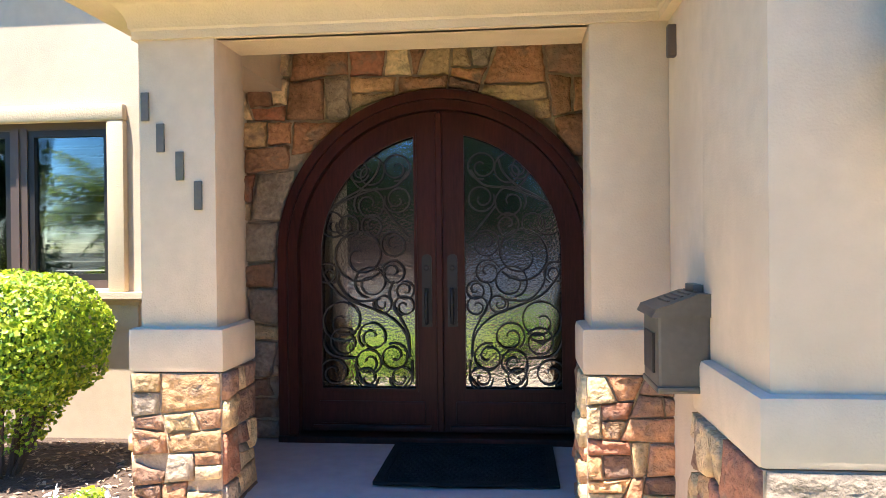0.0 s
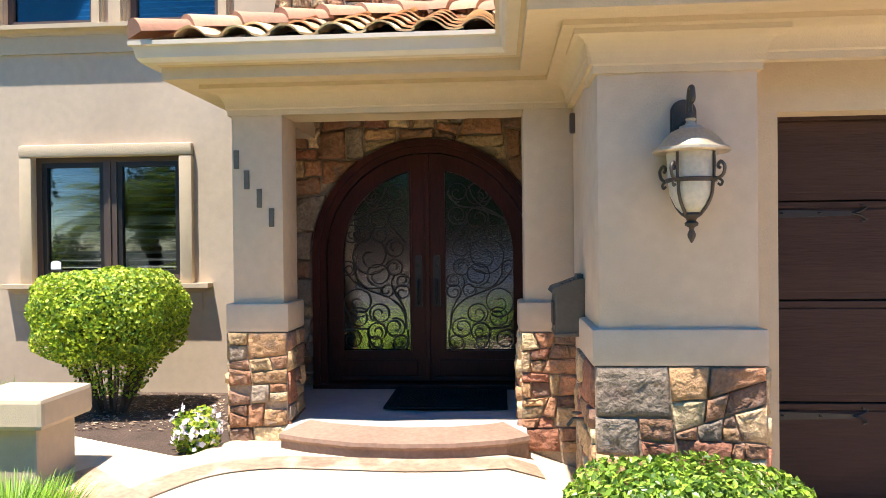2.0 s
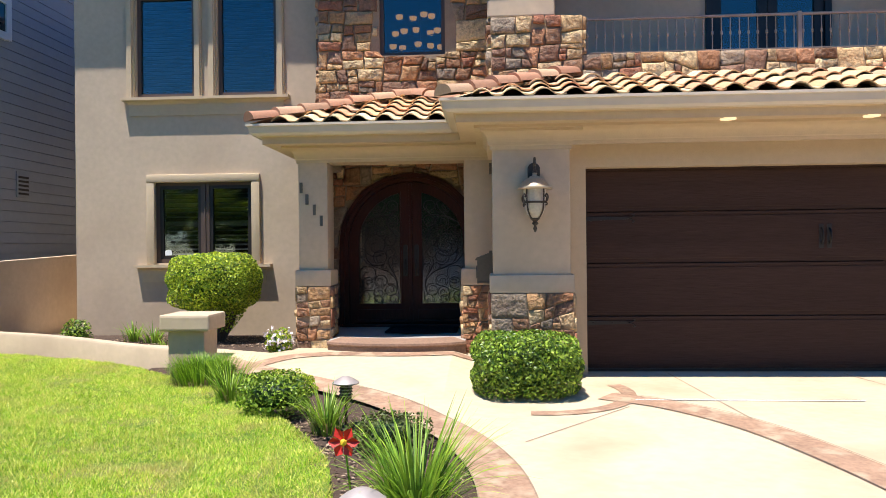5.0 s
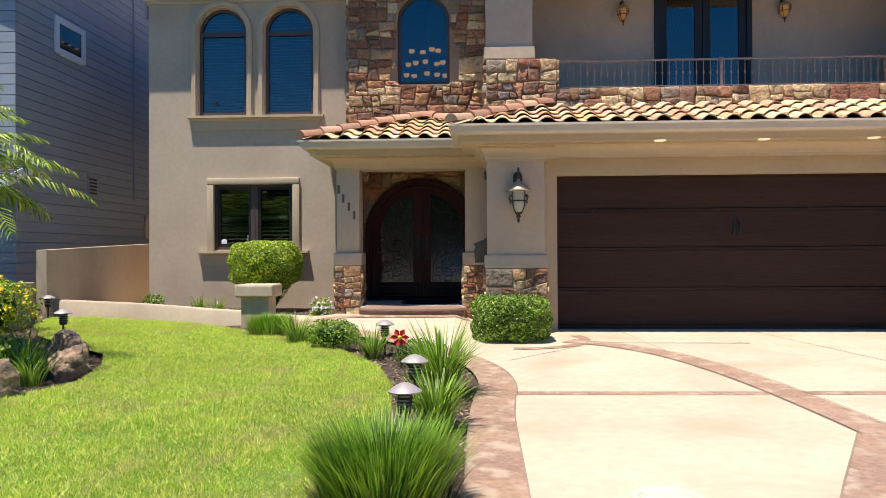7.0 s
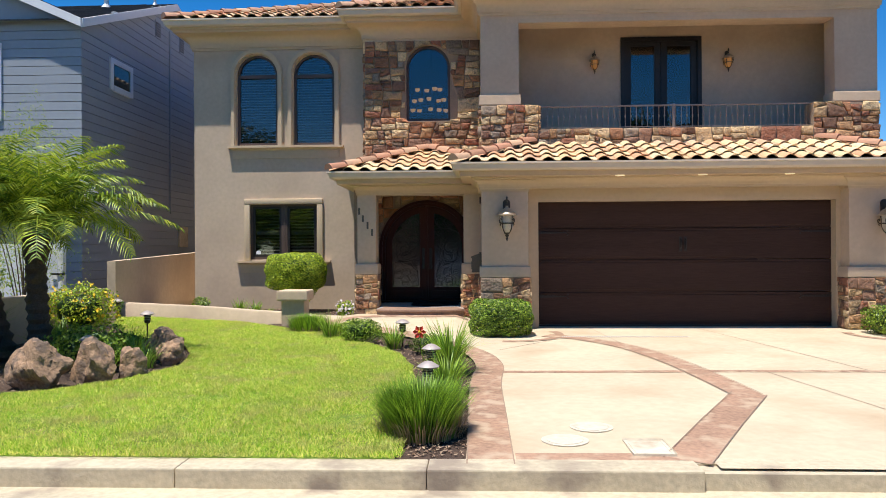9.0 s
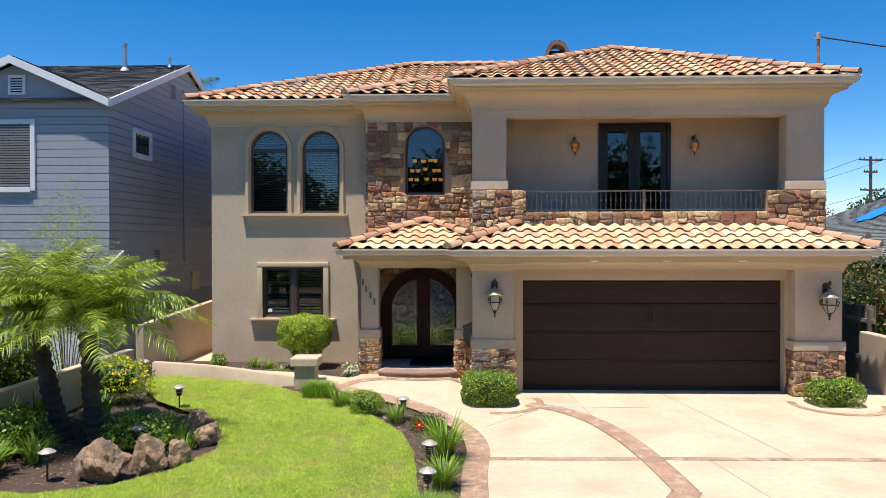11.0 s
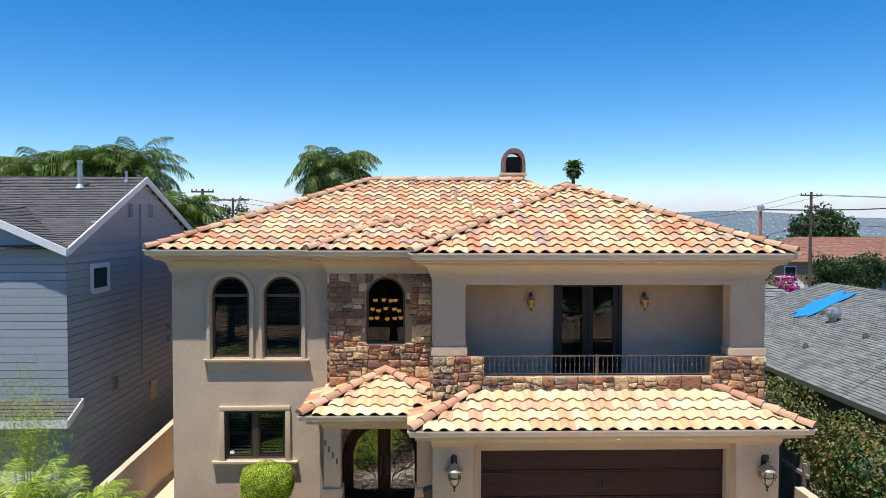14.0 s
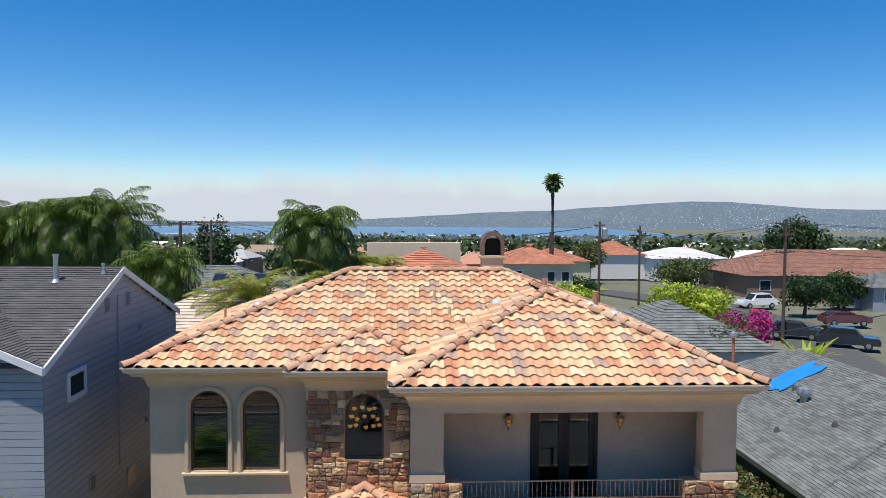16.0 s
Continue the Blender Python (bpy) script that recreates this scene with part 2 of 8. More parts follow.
def box(bm, x0, x1, y0, y1, z0, z1, bevel=0.0, turn=None):
    r = bmesh.ops.create_cube(bm, size=1.0)
    vs = r["verts"]
    for v in vs:
        v.co = Vector((x0 + (v.co.x + 0.5) * (x1 - x0), y0 + (v.co.y + 0.5) * (y1 - y0), z0 + (v.co.z + 0.5) * (z1 - z0)))
        if turn:
            v.co = turn @ v.co
    if bevel:
        es = list({e for v in vs for e in v.link_edges})
        bmesh.ops.bevel(bm, geom=es, offset=bevel, segments=2, affect="EDGES", profile=0.6)
    return bm


def boxes(*rows, bevel=0.0):
    bm = bmesh.new()
    for r in rows:
        box(bm, *r, bevel=bevel)
    return bm


def prism_y(bm, pts, y0, y1):
    """A solid from an outline in x and z, between two y."""
    a = [bm.verts.new((x, y0, z)) for x, z in pts]
    b = [bm.verts.new((x, y1, z)) for x, z in pts]
    n = len(pts)
    bm.faces.new(a)
    bm.faces.new(b[::-1])
    for i in range(n):
        bm.faces.new((a[i], b[i], b[(i + 1) % n], a[(i + 1) % n]))
    bmesh.ops.recalc_face_normals(bm, faces=bm.faces[:])
    return bm


def prism_z(bm, pts, z0, z1):
    a = [bm.verts.new((x, y, z0)) for x, y in pts]
    b = [bm.verts.new((x, y, z1)) for x, y in pts]
    n = len(pts)
    bm.faces.new(a[::-1])
    bm.faces.new(b)
    for i in range(n):
        bm.faces.new((a[i], a[(i + 1) % n], b[(i + 1) % n], b[i]))
    bmesh.ops.recalc_face_normals(bm, faces=bm.faces[:])
    return bm


def arch(xc, half, z0, spring, n=20, rise=None):
    """Outline of an arched opening, from the foot on the low-x side over the crown."""
    rise = half if rise is None else rise
    pts = [(xc - half, z0)]
    pts += [(xc - half * math.cos(math.pi * i / n), spring + rise * math.sin(math.pi * i / n)) for i in range(n + 1)]
    pts += [(xc + half, z0)]
    return pts


def band_y(bm, outer, inner, y0, y1, closed=False):
    """A frame between two outlines of as many points, in x and z."""
    n = len(outer)
    ring = [[bm.verts.new((x, y, z)) for x, z in o] for o, y in ((outer, y0), (inner, y0), (inner, y1), (outer, y1))]
    for k in range(4):
        for i in range(n if closed else n - 1):
            j = (i + 1) % n
            bm.faces.new((ring[k][i], ring[k][j], ring[(k + 1) % 4][j], ring[(k + 1) % 4][i]))
    if not closed:
        for i in (0, n - 1):
            bm.faces.new([ring[k][i] for k in range(4)])
    bmesh.ops.recalc_face_normals(bm, faces=bm.faces[:])
    return bm


def sweep(bm, path, profile, closed_profile=True):
    """A moulding: profile of (out, z) along a plan line, mitred. Out is to the right of the way."""
    n = len(path)
    P = [Vector(p) for p in path]
    rings = []
    for i in range(n):
        d0 = (P[i] - P[i - 1]).normalized() if i else (P[1] - P[0]).normalized()
        d1 = (P[i + 1] - P[i]).normalized() if i < n - 1 else d0
        n0, n1 = Vector((d0.y, -d0.x)), Vector((d1.y, -d1.x))
        m = (n0 + n1).normalized()
        s = 1.0 / max(0.25, m.dot(n0))
        rings.append([bm.verts.new((P[i].x + m.x * s * o, P[i].y + m.y * s * o, z)) for o, z in profile])
    k = len(profile)
    for i in range(n - 1):
        for j in range(k if closed_profile else k - 1):
            bm.faces.new((rings[i][j], rings[i][(j + 1) % k], rings[i + 1][(j + 1) % k], rings[i + 1][j]))
    if closed_profile:
        bm.faces.new(rings[0])
        bm.faces.new(rings[-1][::-1])
    bmesh.ops.recalc_face_normals(bm, faces=bm.faces[:])
    return bm


def lathe(bm, profile, n=14, at=(0, 0, 0), caps=True):
    rings = [[bm.verts.new((at[0] + r * math.cos(2 * math.pi * k / n), at[1] + r * math.sin(2 * math.pi * k / n), at[2] + z)) for k in range(n)] for r, z in profile]
    for a, b in zip(rings, rings[1:]):
        for k in range(n):
            bm.faces.new((a[k], a[(k + 1) % n], b[(k + 1) % n], b[k]))
    if caps:
        bm.faces.new(rings[0][::-1])
        bm.faces.new(rings[-1])
    return bm


def tube(bm, pts, r, n=6, taper=None, flat=1.0):
    """A bar along points; taper gives the radius at the far end."""
    P = [Vector(p) for p in pts]
    rings, up = [], Vector((0.13, 0.94, 0.31)).normalized()
    for i, p in enumerate(P):
        d = (P[min(i + 1, len(P) - 1)] - P[max(i - 1, 0)]).normalized()
        u = d.cross(up)
        if u.length < 0.05:
            u = d.cross(Vector((1, 0, 0)))
        u.normalize()
        w = d.cross(u)
        q = r if taper is None else r + (taper - r) * i / max(1, len(P) - 1)
        rings.append([bm.verts.new(p + q * (u * math.cos(2 * math.pi * k / n) + w * flat * math.sin(2 * math.pi * k / n))) for k in range(n)])
    for a, b in zip(rings, rings[1:]):
        for k in range(n):
            bm.faces.new((a[k], a[(k + 1) % n], b[(k + 1) % n], b[k]))
    bm.faces.new(rings[0][::-1])
    bm.faces.new(rings[-1])
    return bm


def smooth(ob, angle=40):
    me = ob.data
    for p in me.polygons:
        p.use_smooth = True
    me.set_sharp_from_angle(angle=radians(angle))
    return ob


def inside(p, poly):
    x, y = p
    hit = False
    for (x0, y0), (x1, y1) in zip(poly, poly[1:] + poly[:1]):
        if (y0 > y) != (y1 > y) and x < (x1 - x0) * (y - y0) / (y1 - y0) + x0:
            hit = not hit
    return hit


# ---- rubble facing: each stone an irregular, rounded block ----
def clip_half(poly, a, b, c):
    """The part of a convex outline where a x + b y <= c."""
    out = []
    for (x0, y0), (x1, y1) in zip(poly, poly[1:] + poly[:1]):
        s0, s1 = a * x0 + b * y0 - c, a * x1 + b * y1 - c
        if s0 <= 0:
            out.append((x0, y0))
        if s0 * s1 < 0:
            t = s0 / (s0 - s1)
            out.append((x0 + t * (x1 - x0), y0 + t * (y1 - y0)))
    return out


def stone_cells(u0, u1, v0, v1, size, seed, squat=1.35):
    """Irregular blocks over a rectangle, by slanting splits, mixed in size."""
    rnd = random.Random(seed)
    todo, cells = [[(u0, v0), (u1, v0), (u1, v1), (u0, v1)]], []
    while todo:
        poly = todo.pop()
        w = max(p[0] for p in poly) - min(p[0] for p in poly)
        h = max(p[1] for p in poly) - min(p[1] for p in poly)
        goal = size * rnd.uniform(0.62, 1.75)
        if w <= goal * squat * 1.15 and h <= goal * 0.95:
            cells.append(poly)
            continue
        cx = sum(p[0] for p in poly) / len(poly) + rnd.uniform(-0.2, 0.2) * w
        cy = sum(p[1] for p in poly) / len(poly) + rnd.uniform(-0.2, 0.2) * h
        lean = rnd.uniform(-0.16, 0.16) if rnd.random() < 0.75 else rnd.uniform(-0.5, 0.5)
        nx, ny = (1.0, lean) if w > h * squat * rnd.uniform(0.8, 1.3) else (lean * 0.7, 1.0)
        c = nx * cx + ny * cy
        for sub in (clip_half(poly, nx, ny, c), clip_half(poly, -nx, -ny, -c)):
            if len(sub) >= 3:
                todo.append(sub)
    return cells


def stone_mesh(name, cell, joint, depth, seed, keep_out=None):
    rnd = random.Random(seed)
    fine = []
    for (x0, y0), (x1, y1) in zip(cell, cell[1:] + cell[:1]):
        n = max(1, int(math.hypot(x1 - x0, y1 - y0) / (0.04 if keep_out else 0.085)))
        fine += [(x0 + (x1 - x0) * k / n, y0 + (y1 - y0) * k / n) for k in range(n)]
    cx, cy = sum(p[0] for p in fine) / len(fine), sum(p[1] for p in fine) / len(fine)
    out = []
    for x, y in fine:
        d = math.hypot(x - cx, y - cy)
        if d < 0.03:
            return None, None
        s = max(0.2, (d - joint * rnd.uniform(0.5, 1.5)) / d)
        x, y = cx + (x - cx) * s, cy + (y - cy) * s
        if keep_out:
            x, y = keep_out(x, y)
        out.append((x - cx, y - cy))
    w = max(p[0] for p in out) - min(p[0] for p in out)
    h = max(p[1] for p in out) - min(p[1] for p in out)
    if w < 0.05 or h < 0.045:
        return None, None
    bm = bmesh.new()
    lean = (rnd.uniform(-0.05, 0.05), rnd.uniform(-0.05, 0.05))
    rings = []
    for s, d in ((1.0, -0.02), (1.0, depth * 0.6), (0.92, depth * 0.95), (0.62, depth), (0.3, depth * 1.05)):
        rings.append([bm.verts.new((x * s, y * s, d + (0 if d < 0 else lean[0] * x + lean[1] * y + rnd.uniform(-1, 1) * (0.004 if s > 0.95 else 0.010)))) for x, y in out])
    n = len(out)
    for a, b in zip(rings, rings[1:]):
        for k in range(n):
            bm.faces.new((a[k], a[(k + 1) % n], b[(k + 1) % n], b[k]))
    mid = bm.verts.new((0, 0, depth * rnd.uniform(0.95, 1.2)))
    for k in range(n):
        bm.faces.new((rings[-1][k], rings[-1][(k + 1) % n], mid))
    bm.normal_update()
    me = bpy.data.meshes.new(name)
    bm.to_mesh(me)
    bm.free()
    for p in me.polygons:
        p.use_smooth = True
    me.materials.append(M["stone"])
    return me, (cx, cy)


def stone_face(parent, origin, u_dir, u1, v1, size, seed, depth=0.045, joint=0.012, keep_out=None, skip=None, squat=1.35):
    """Faces a rectangle, u along u_dir and v up from origin, with stones that stand out to u x v."""
    u = Vector(u_dir)
    v = Vector((0, 0, 1))
    w = u.cross(v)
    for i, cell in enumerate(stone_cells(0, u1, 0, v1, size, seed, squat)):
        cx, cy = sum(p[0] for p in cell) / len(cell), sum(p[1] for p in cell) / len(cell)
        if skip and skip(cx, cy):
            continue
        rnd = random.Random(seed * 1000 + i)
        me, c = stone_mesh("stone", cell, joint, depth * rnd.uniform(0.65, 1.35), seed * 77 + i, keep_out)
        if me:
            ob = new("stone", me)
            o = Vector(origin) + u * c[0] + v * c[1]
            ob.parent = parent
            ob.matrix_basis = Matrix(((u.x, v.x, w.x, o.x), (u.y, v.y, w.y, o.y), (u.z, v.z, w.z, o.z), (0, 0, 0, 1)))

# ---- the house: walls ----
house = thing("house", "two-storey beige stucco house with stone facing and clay tile roof", "house")
XL, XS, XR, XE = -5.60, -1.52, 1.06, 8.79      # left corner, stone bay, wing, right corner
YA, YB, YC, YBACK = 5.52, 5.02, 3.33, 15.0     # left wing, stone bay, right wing, back
DX, DY, DZ, DS = -0.135, 4.88, 0.33, 1.53      # entry door: middle, plane, foot, spring line
GX0, GX1, GY, GH = 2.126, 7.625, 2.78, 2.345   # garage opening
WINDOWS = [(-4.115, 0.475), (-2.785, 0.475)]   # arched pair upstairs: middle, half width


def wall_with_holes(x0, x1, z0, z1, y0, y1, holes):
    """A thick wall across x with openings, each an outline in x and z, cut right through."""
    bm = bmesh.new()
    rims = []
    for y in (y0, y1):
        edges = []
        loops = [[(x0, z0), (x1, z0), (x1, z1), (x0, z1)]] + holes
        rim = []
        for loop in loops:
            vs = [bm.verts.new((x, y, z)) for x, z in loop]
            rim.append(vs)
            edges += [bm.edges.new((a, b)) for a, b in zip(vs, vs[1:] + vs[:1])]
        bmesh.ops.triangle_fill(bm, edges=edges, use_beauty=True)
        rims.append(rim)
    for a, b in zip(*rims):
        for i in range(len(a)):
            j = (i + 1) % len(a)
            bm.faces.new((a[i], a[j], b[j], b[i]))
    bmesh.ops.recalc_face_normals(bm, faces=bm.faces[:])
    return bm


up_holes = [arch(x, h, 3.93, 5.555) for x, h in WINDOWS]
low_hole = [(-4.30, 1.28), (-2.70, 1.28), (-2.70, 2.57), (-4.30, 2.57)]
part("wall", wall_with_holes(XL, XS + 0.1, -0.3, 6.6, YA, YA + 0.22, up_holes + [low_hole]), M["stucco"], house)
for r in ((XL, XL + 0.22, YA + 0.22, YBACK, -0.3, 6.6), (XE - 0.22, XE, YC + 0.42, YBACK, 2.9, 6.6), (XL, XE, YBACK, YBACK + 0.2, -0.3, 6.6), (8.2, 8.42, 3.02, YBACK, -0.3, 2.9)):
    part("wall", boxes(r), M["stucco"], house)
# stone bay, backing wall of mortar with an arched window
bay_hole = arch(-0.10, 0.49, 4.36, 5.56)
bay = part("stone_wall", wall_with_holes(XS, XR + 0.05, 2.9, 6.6, YB, YB + 0.2, [bay_hole]), M["mortar"], house, "rubble stone facing in tans, browns and dull reds")
part("wall", boxes((XS, XS + 0.2, YB + 0.2, YA + 0.2, 2.9, 6.6)), M["stucco"], house)


def round_arch(xc, half, z0, spring, gap):
    def out(x, z):
        dx = x - xc
        if z >= spring:
            d = math.hypot(dx, z - spring)
            if d < half + gap:
                d = max(d, 1e-3)
                return xc + dx / d * (half + gap), spring + (z - spring) / d * (half + gap)
        elif z > z0 - gap and abs(dx) < half + gap:
            if z - (z0 - gap) < half + gap - abs(dx):
                return x, z0 - gap
            return xc + math.copysign(half + gap, dx), z
        return x, z
    return out


def shifted(f, ox, oz):
    return lambda u, v: (lambda p: (p[0] - ox, p[1] - oz))(f(u + ox, v + oz))


keep = round_arch(-0.10, 0.49, 4.36, 5.56, 0.035)
stone_face(bay, (XS, YB, 3.0), (1, 0, 0), XR - XS, 3.15, 0.235, 3, keep_out=shifted(keep, XS, 3.0),
           skip=lambda u, v: inside((u + XS, v + 3.0), bay_hole))
stone_face(bay, (XS, YA, 3.0), (0, -1, 0), YA - YB, 3.15, 0.24, 4)

# porch: stone round the entry door
hole = arch(DX, 1.045, 0.20, DS)
entry_wall = part("stone_wall", wall_with_holes(-1.75, 1.45, 0.0, 2.95, DY - 0.02, DY + 0.30, [hole]), M["mortar"], house, "rubble stone facing round the arched entry door")
keep2 = round_arch(DX, 1.045, 0.0, DS, 0.012)
stone_face(entry_wall, (-1.62, DY - 0.02, 0.33), (1, 0, 0), 2.95, 2.53, 0.235, 7, keep_out=shifted(keep2, -1.62, 0.33),
           skip=lambda u, v: inside((u - 1.62, v + 0.33), hole))
part("wall", boxes((-1.50, -1.40, 3.8, 5.6, 0.0, 2.95)), M["stucco"], house)
part("wall", boxes((1.0565, 1.12, 2.9, 4.9, 0.0, 2.95)), M["stucco_light"], house)


def pier(name, x0, x1, y0, y1, z_foot, z_stone, z_ledge, z_top, label, seed, faces="flr", grow=0.045, size=0.155, grp="piers"):
    """A stucco pier on a stone base, with a plain band between."""
    ob = thing(name, label, "pier", grp)
    shaft = bmesh.new()
    box(shaft, x0, x1, y0, y1, z_ledge - 0.01, z_top, 0.022)
    smooth(part("shaft", shaft, M["stucco_light"], ob), 50)
    bm = bmesh.new()
    box(bm, x0 - grow, x1 + grow, y0 - grow, y1 + grow * 0.5, z_stone, z_ledge, 0.025)
    smooth(part("band", bm, M["stucco_light"], ob), 50)
    base = part("base", boxes((x0 - grow * 0.6, x1 + grow * 0.6, y0 - grow * 0.6, y1, z_foot - 0.2, z_stone - 0.002)), M["mortar"], ob, "rough split stone base")
    a, b, c = x0 - grow * 0.6, x1 + grow * 0.6, y0 - grow * 0.6
    h = z_stone - z_foot
    if "f" in faces:
        stone_face(base, (a, c, z_foot), (1, 0, 0), b - a, h, size, seed, 0.026, 0.007, squat=1.2)
    if "l" in faces:
        stone_face(base, (a, y1, z_foot), (0, -1, 0), y1 - c, h, size, seed + 1, 0.026, 0.007, squat=1.2)
    if "r" in faces:
        stone_face(base, (b, c, z_foot), (0, 1, 0), y1 - c, h, size, seed + 2, 0.026, 0.007, squat=1.2)
    return ob


pier("pier", -1.478, -1.087, 3.58, 3.97, 0.12, 0.985, 1.20, 2.66, "beige stucco porch pier with dark house-number plates on stone base", 21)
pier("pier", 0.695, 1.06, 3.58, 3.92, 0.12, 0.985, 1.20, 2.66, "beige stucco porch pier beside the mailbox on stone base", 31, "fl")
pier("pier", 1.054, 1.915, 2.27, 3.0, 0.0, 0.955, 1.16, 2.60, "beige stucco garage pier with wall lantern on stone base", 41, grow=0.04, size=0.19)
pier("pier", 7.71, 8.67, 2.27, 3.0, 0.0, 0.93, 1.13, 2.60, "beige stucco garage pier beside the side wall on stone base", 51, grow=0.06, size=0.17)

# garage front: jambs and lintel
for r in ((1.9, GX0, 2.58, 2.95, -0.1, 2.9), (GX1, 7.72, 2.58, 2.95, -0.1, 2.9), (GX0, GX1, 2.58, 2.95, GH + 0.03, 2.9)):
    part("wall", boxes(r), M["trim"], house)
# the lintel over the porch
part("wall", boxes((-1.47, 1.06, 3.60, 3.92, 2.60, 2.98)), M["trim"], house)
part("wall", boxes((-1.47, -1.15, 3.92, 5.5, 2.60, 2.98)), M["trim"], house)
part("porch_ceiling", boxes((-1.15, 1.0, 3.92, 4.86, 2.86, 2.9)), M["trim"], house)

# balcony storey
for r in ((XR, 1.818, YC, YC + 0.42, 4.36, 5.99), (7.975, XE, YC, YC + 0.42, 4.33, 5.99), (XR, XE, YC, YC + 0.42, 5.99, 6.6), (XR, XR + 0.2, YC + 0.42, 5.2, 3.0, 6.6)):
    part("wall", boxes(r), M["stucco"], house)
part("wall", wall_with_holes(XR + 0.2, XE - 0.2, 3.3, 6.6, 4.62, 4.82, [[(4.08, 3.58), (5.79, 3.58), (5.79, 6.02), (4.08, 6.02)]]), M["stucco"], house)
part("balcony_floor", boxes((XR + 0.2, XE - 0.2, YC, 4.62, 3.25, 3.5)), M["porch"], house)
part("balcony_ceiling", boxes((XR + 0.2, XE - 0.2, YC + 0.42, 4.62, 6.35, 6.4)), M["stucco"], house)
part("pier_collar", boxes((XR - 0.04, 1.86, YC - 0.04, YC + 0.4, 4.35, 4.56), bevel=0.02), M["stucco_light"], house)
part("pier_collar", boxes((7.93, XE + 0.04, YC - 0.04, YC + 0.4, 4.33, 4.53), bevel=0.02), M["stucco_light"], house)
parapet = part("stone_wall", boxes((XR, 2.20, YC - 0.03, YC + 0.36, 3.1, 4.345), (7.55, XE, YC - 0.03, YC + 0.36, 3.1, 4.325), (2.20, 7.55, YC, YC + 0.30, 3.1, 3.86)), M["mortar"], house, "stone balcony parapet and pier bases")
stone_face(parapet, (XR, YC - 0.03, 3.35), (1, 0, 0), 2.20 - XR, 1.0, 0.2, 61)
stone_face(parapet, (7.55, YC - 0.03, 3.35), (1, 0, 0), XE - 7.55, 0.98, 0.2, 62)
stone_face(parapet, (2.20, YC, 3.5), (1, 0, 0), 5.35, 0.37, 0.27, 63, squat=1.2)
stone_face(parapet, (XR, 4.0, 3.4), (0, -1, 0), 0.7, 0.94, 0.2, 64)
stone_face(parapet, (2.20, YC - 0.03, 3.86), (0, 1, 0), 0.36, 0.48, 0.2, 65)
stone_face(parapet, (XE, YC - 0.03, 3.1), (0, 1, 0), 0.7, 1.2, 0.22, 66)

# ---- cornices and gutters ----
def cove(r, z0, z1, o0, o1, n=7):
    return [(o0 + (o1 - o0) * (1 - math.cos(math.pi / 2 * i / n)), z0 + (z1 - z0) * math.sin(math.pi / 2 * i / n)) for i in range(n + 1)]


UP = 6.74
upper_line = [(XL, YBACK), (XL, YA), (XS, YA), (XS, YB), (XR, YB), (XR, YC), (XE, YC), (XE, YBACK)]
prof = [(-0.05, UP - 0.60), (0.035, UP - 0.60), (0.035, UP - 0.545), (0.06, UP - 0.545)] + cove(0, UP - 0.53, UP - 0.27, 0.06, 0.30) + [(0.35, UP - 0.26), (0.35, UP - 0.22), (0.40, UP - 0.20), (0.40, UP - 0.12), (-0.05, UP - 0.12)]
smooth(part("cornice", sweep(bmesh.new(), upper_line, prof), M["trim"], house, "deep coved cornice under the eaves"), 30)
gut = [(0.38, UP - 0.15), (0.47, UP - 0.15), (0.50, UP - 0.12), (0.515, UP - 0.04), (0.545, UP - 0.03), (0.545, UP), (0.52, UP), (0.50, UP - 0.02), (0.38, UP - 0.02)]
part("gutter", sweep(bmesh.new(), upper_line, gut), M["gutter"], house, "beige metal gutter")
LO = 3.04
lower_line = [(-1.478, 5.52), (-1.478, 3.58), (1.03, 3.58), (1.03, 2.27), (8.70, 2.27), (8.70, 5.5)]
prof = [(-0.05, LO - 0.44), (0.02, LO - 0.44), (0.02, LO - 0.40)] + cove(0, LO - 0.39, LO - 0.27, 0.03, 0.14) + [(0.17, LO - 0.265), (0.17, LO - 0.235), (0.36, LO - 0.235), (0.36, LO - 0.15), (0.40, LO - 0.135), (0.40, LO - 0.09), (-0.05, LO - 0.09)]
smooth(part("cornice", sweep(bmesh.new(), lower_line, prof), M["trim"], house, "moulded cornice over porch and garage"), 30)
gut = [(0.38, LO - 0.14), (0.46, LO - 0.14), (0.485, LO - 0.11), (0.50, LO - 0.035), (0.525, LO - 0.03), (0.525, LO), (0.50, LO), (0.48, LO - 0.02), (0.38, LO - 0.02)]
part("gutter", sweep(bmesh.new(), lower_line, gut), M["gutter"], house, "beige metal gutter")
# small capitals on the garage piers
for x0, x1 in ((1.054, 1.915), (7.71, 8.67)):
    bm = bmesh.new()
    sweep(bm, [(x0, 2.62), (x0, 2.27), (x1, 2.27), (x1, 2.62)], [(-0.02, LO - 0.49), (0.02, LO - 0.49), (0.02, LO - 0.45)] + cove(0, LO - 0.44, LO - 0.30, 0.03, 0.13) + [(0.13, LO - 0.25), (-0.02, LO - 0.25)])
    part("capital", bm, M["trim"], house)
# soffits behind the lower cornice
part("soffit", boxes((1.0, 8.7, 2.2, 2.62, LO - 0.235, LO - 0.215)), M["trim"], house)

# ---- tiled roofs ----
TILE_W, TILE_L = 0.325, 0.375
def tile_profile():
    pts = []
    for i in range(12):
        s = i / 11
        x = (s - 0.5) * (TILE_W + 0.02)
        z = 0.060 * math.sin(math.pi * s / 0.64) ** 0.9 if 0 < s < 0.64 else -0.010 * math.sin(math.pi * max(0.0, s - 0.64) / 0.36)
        pts.append((x, z))
    return pts


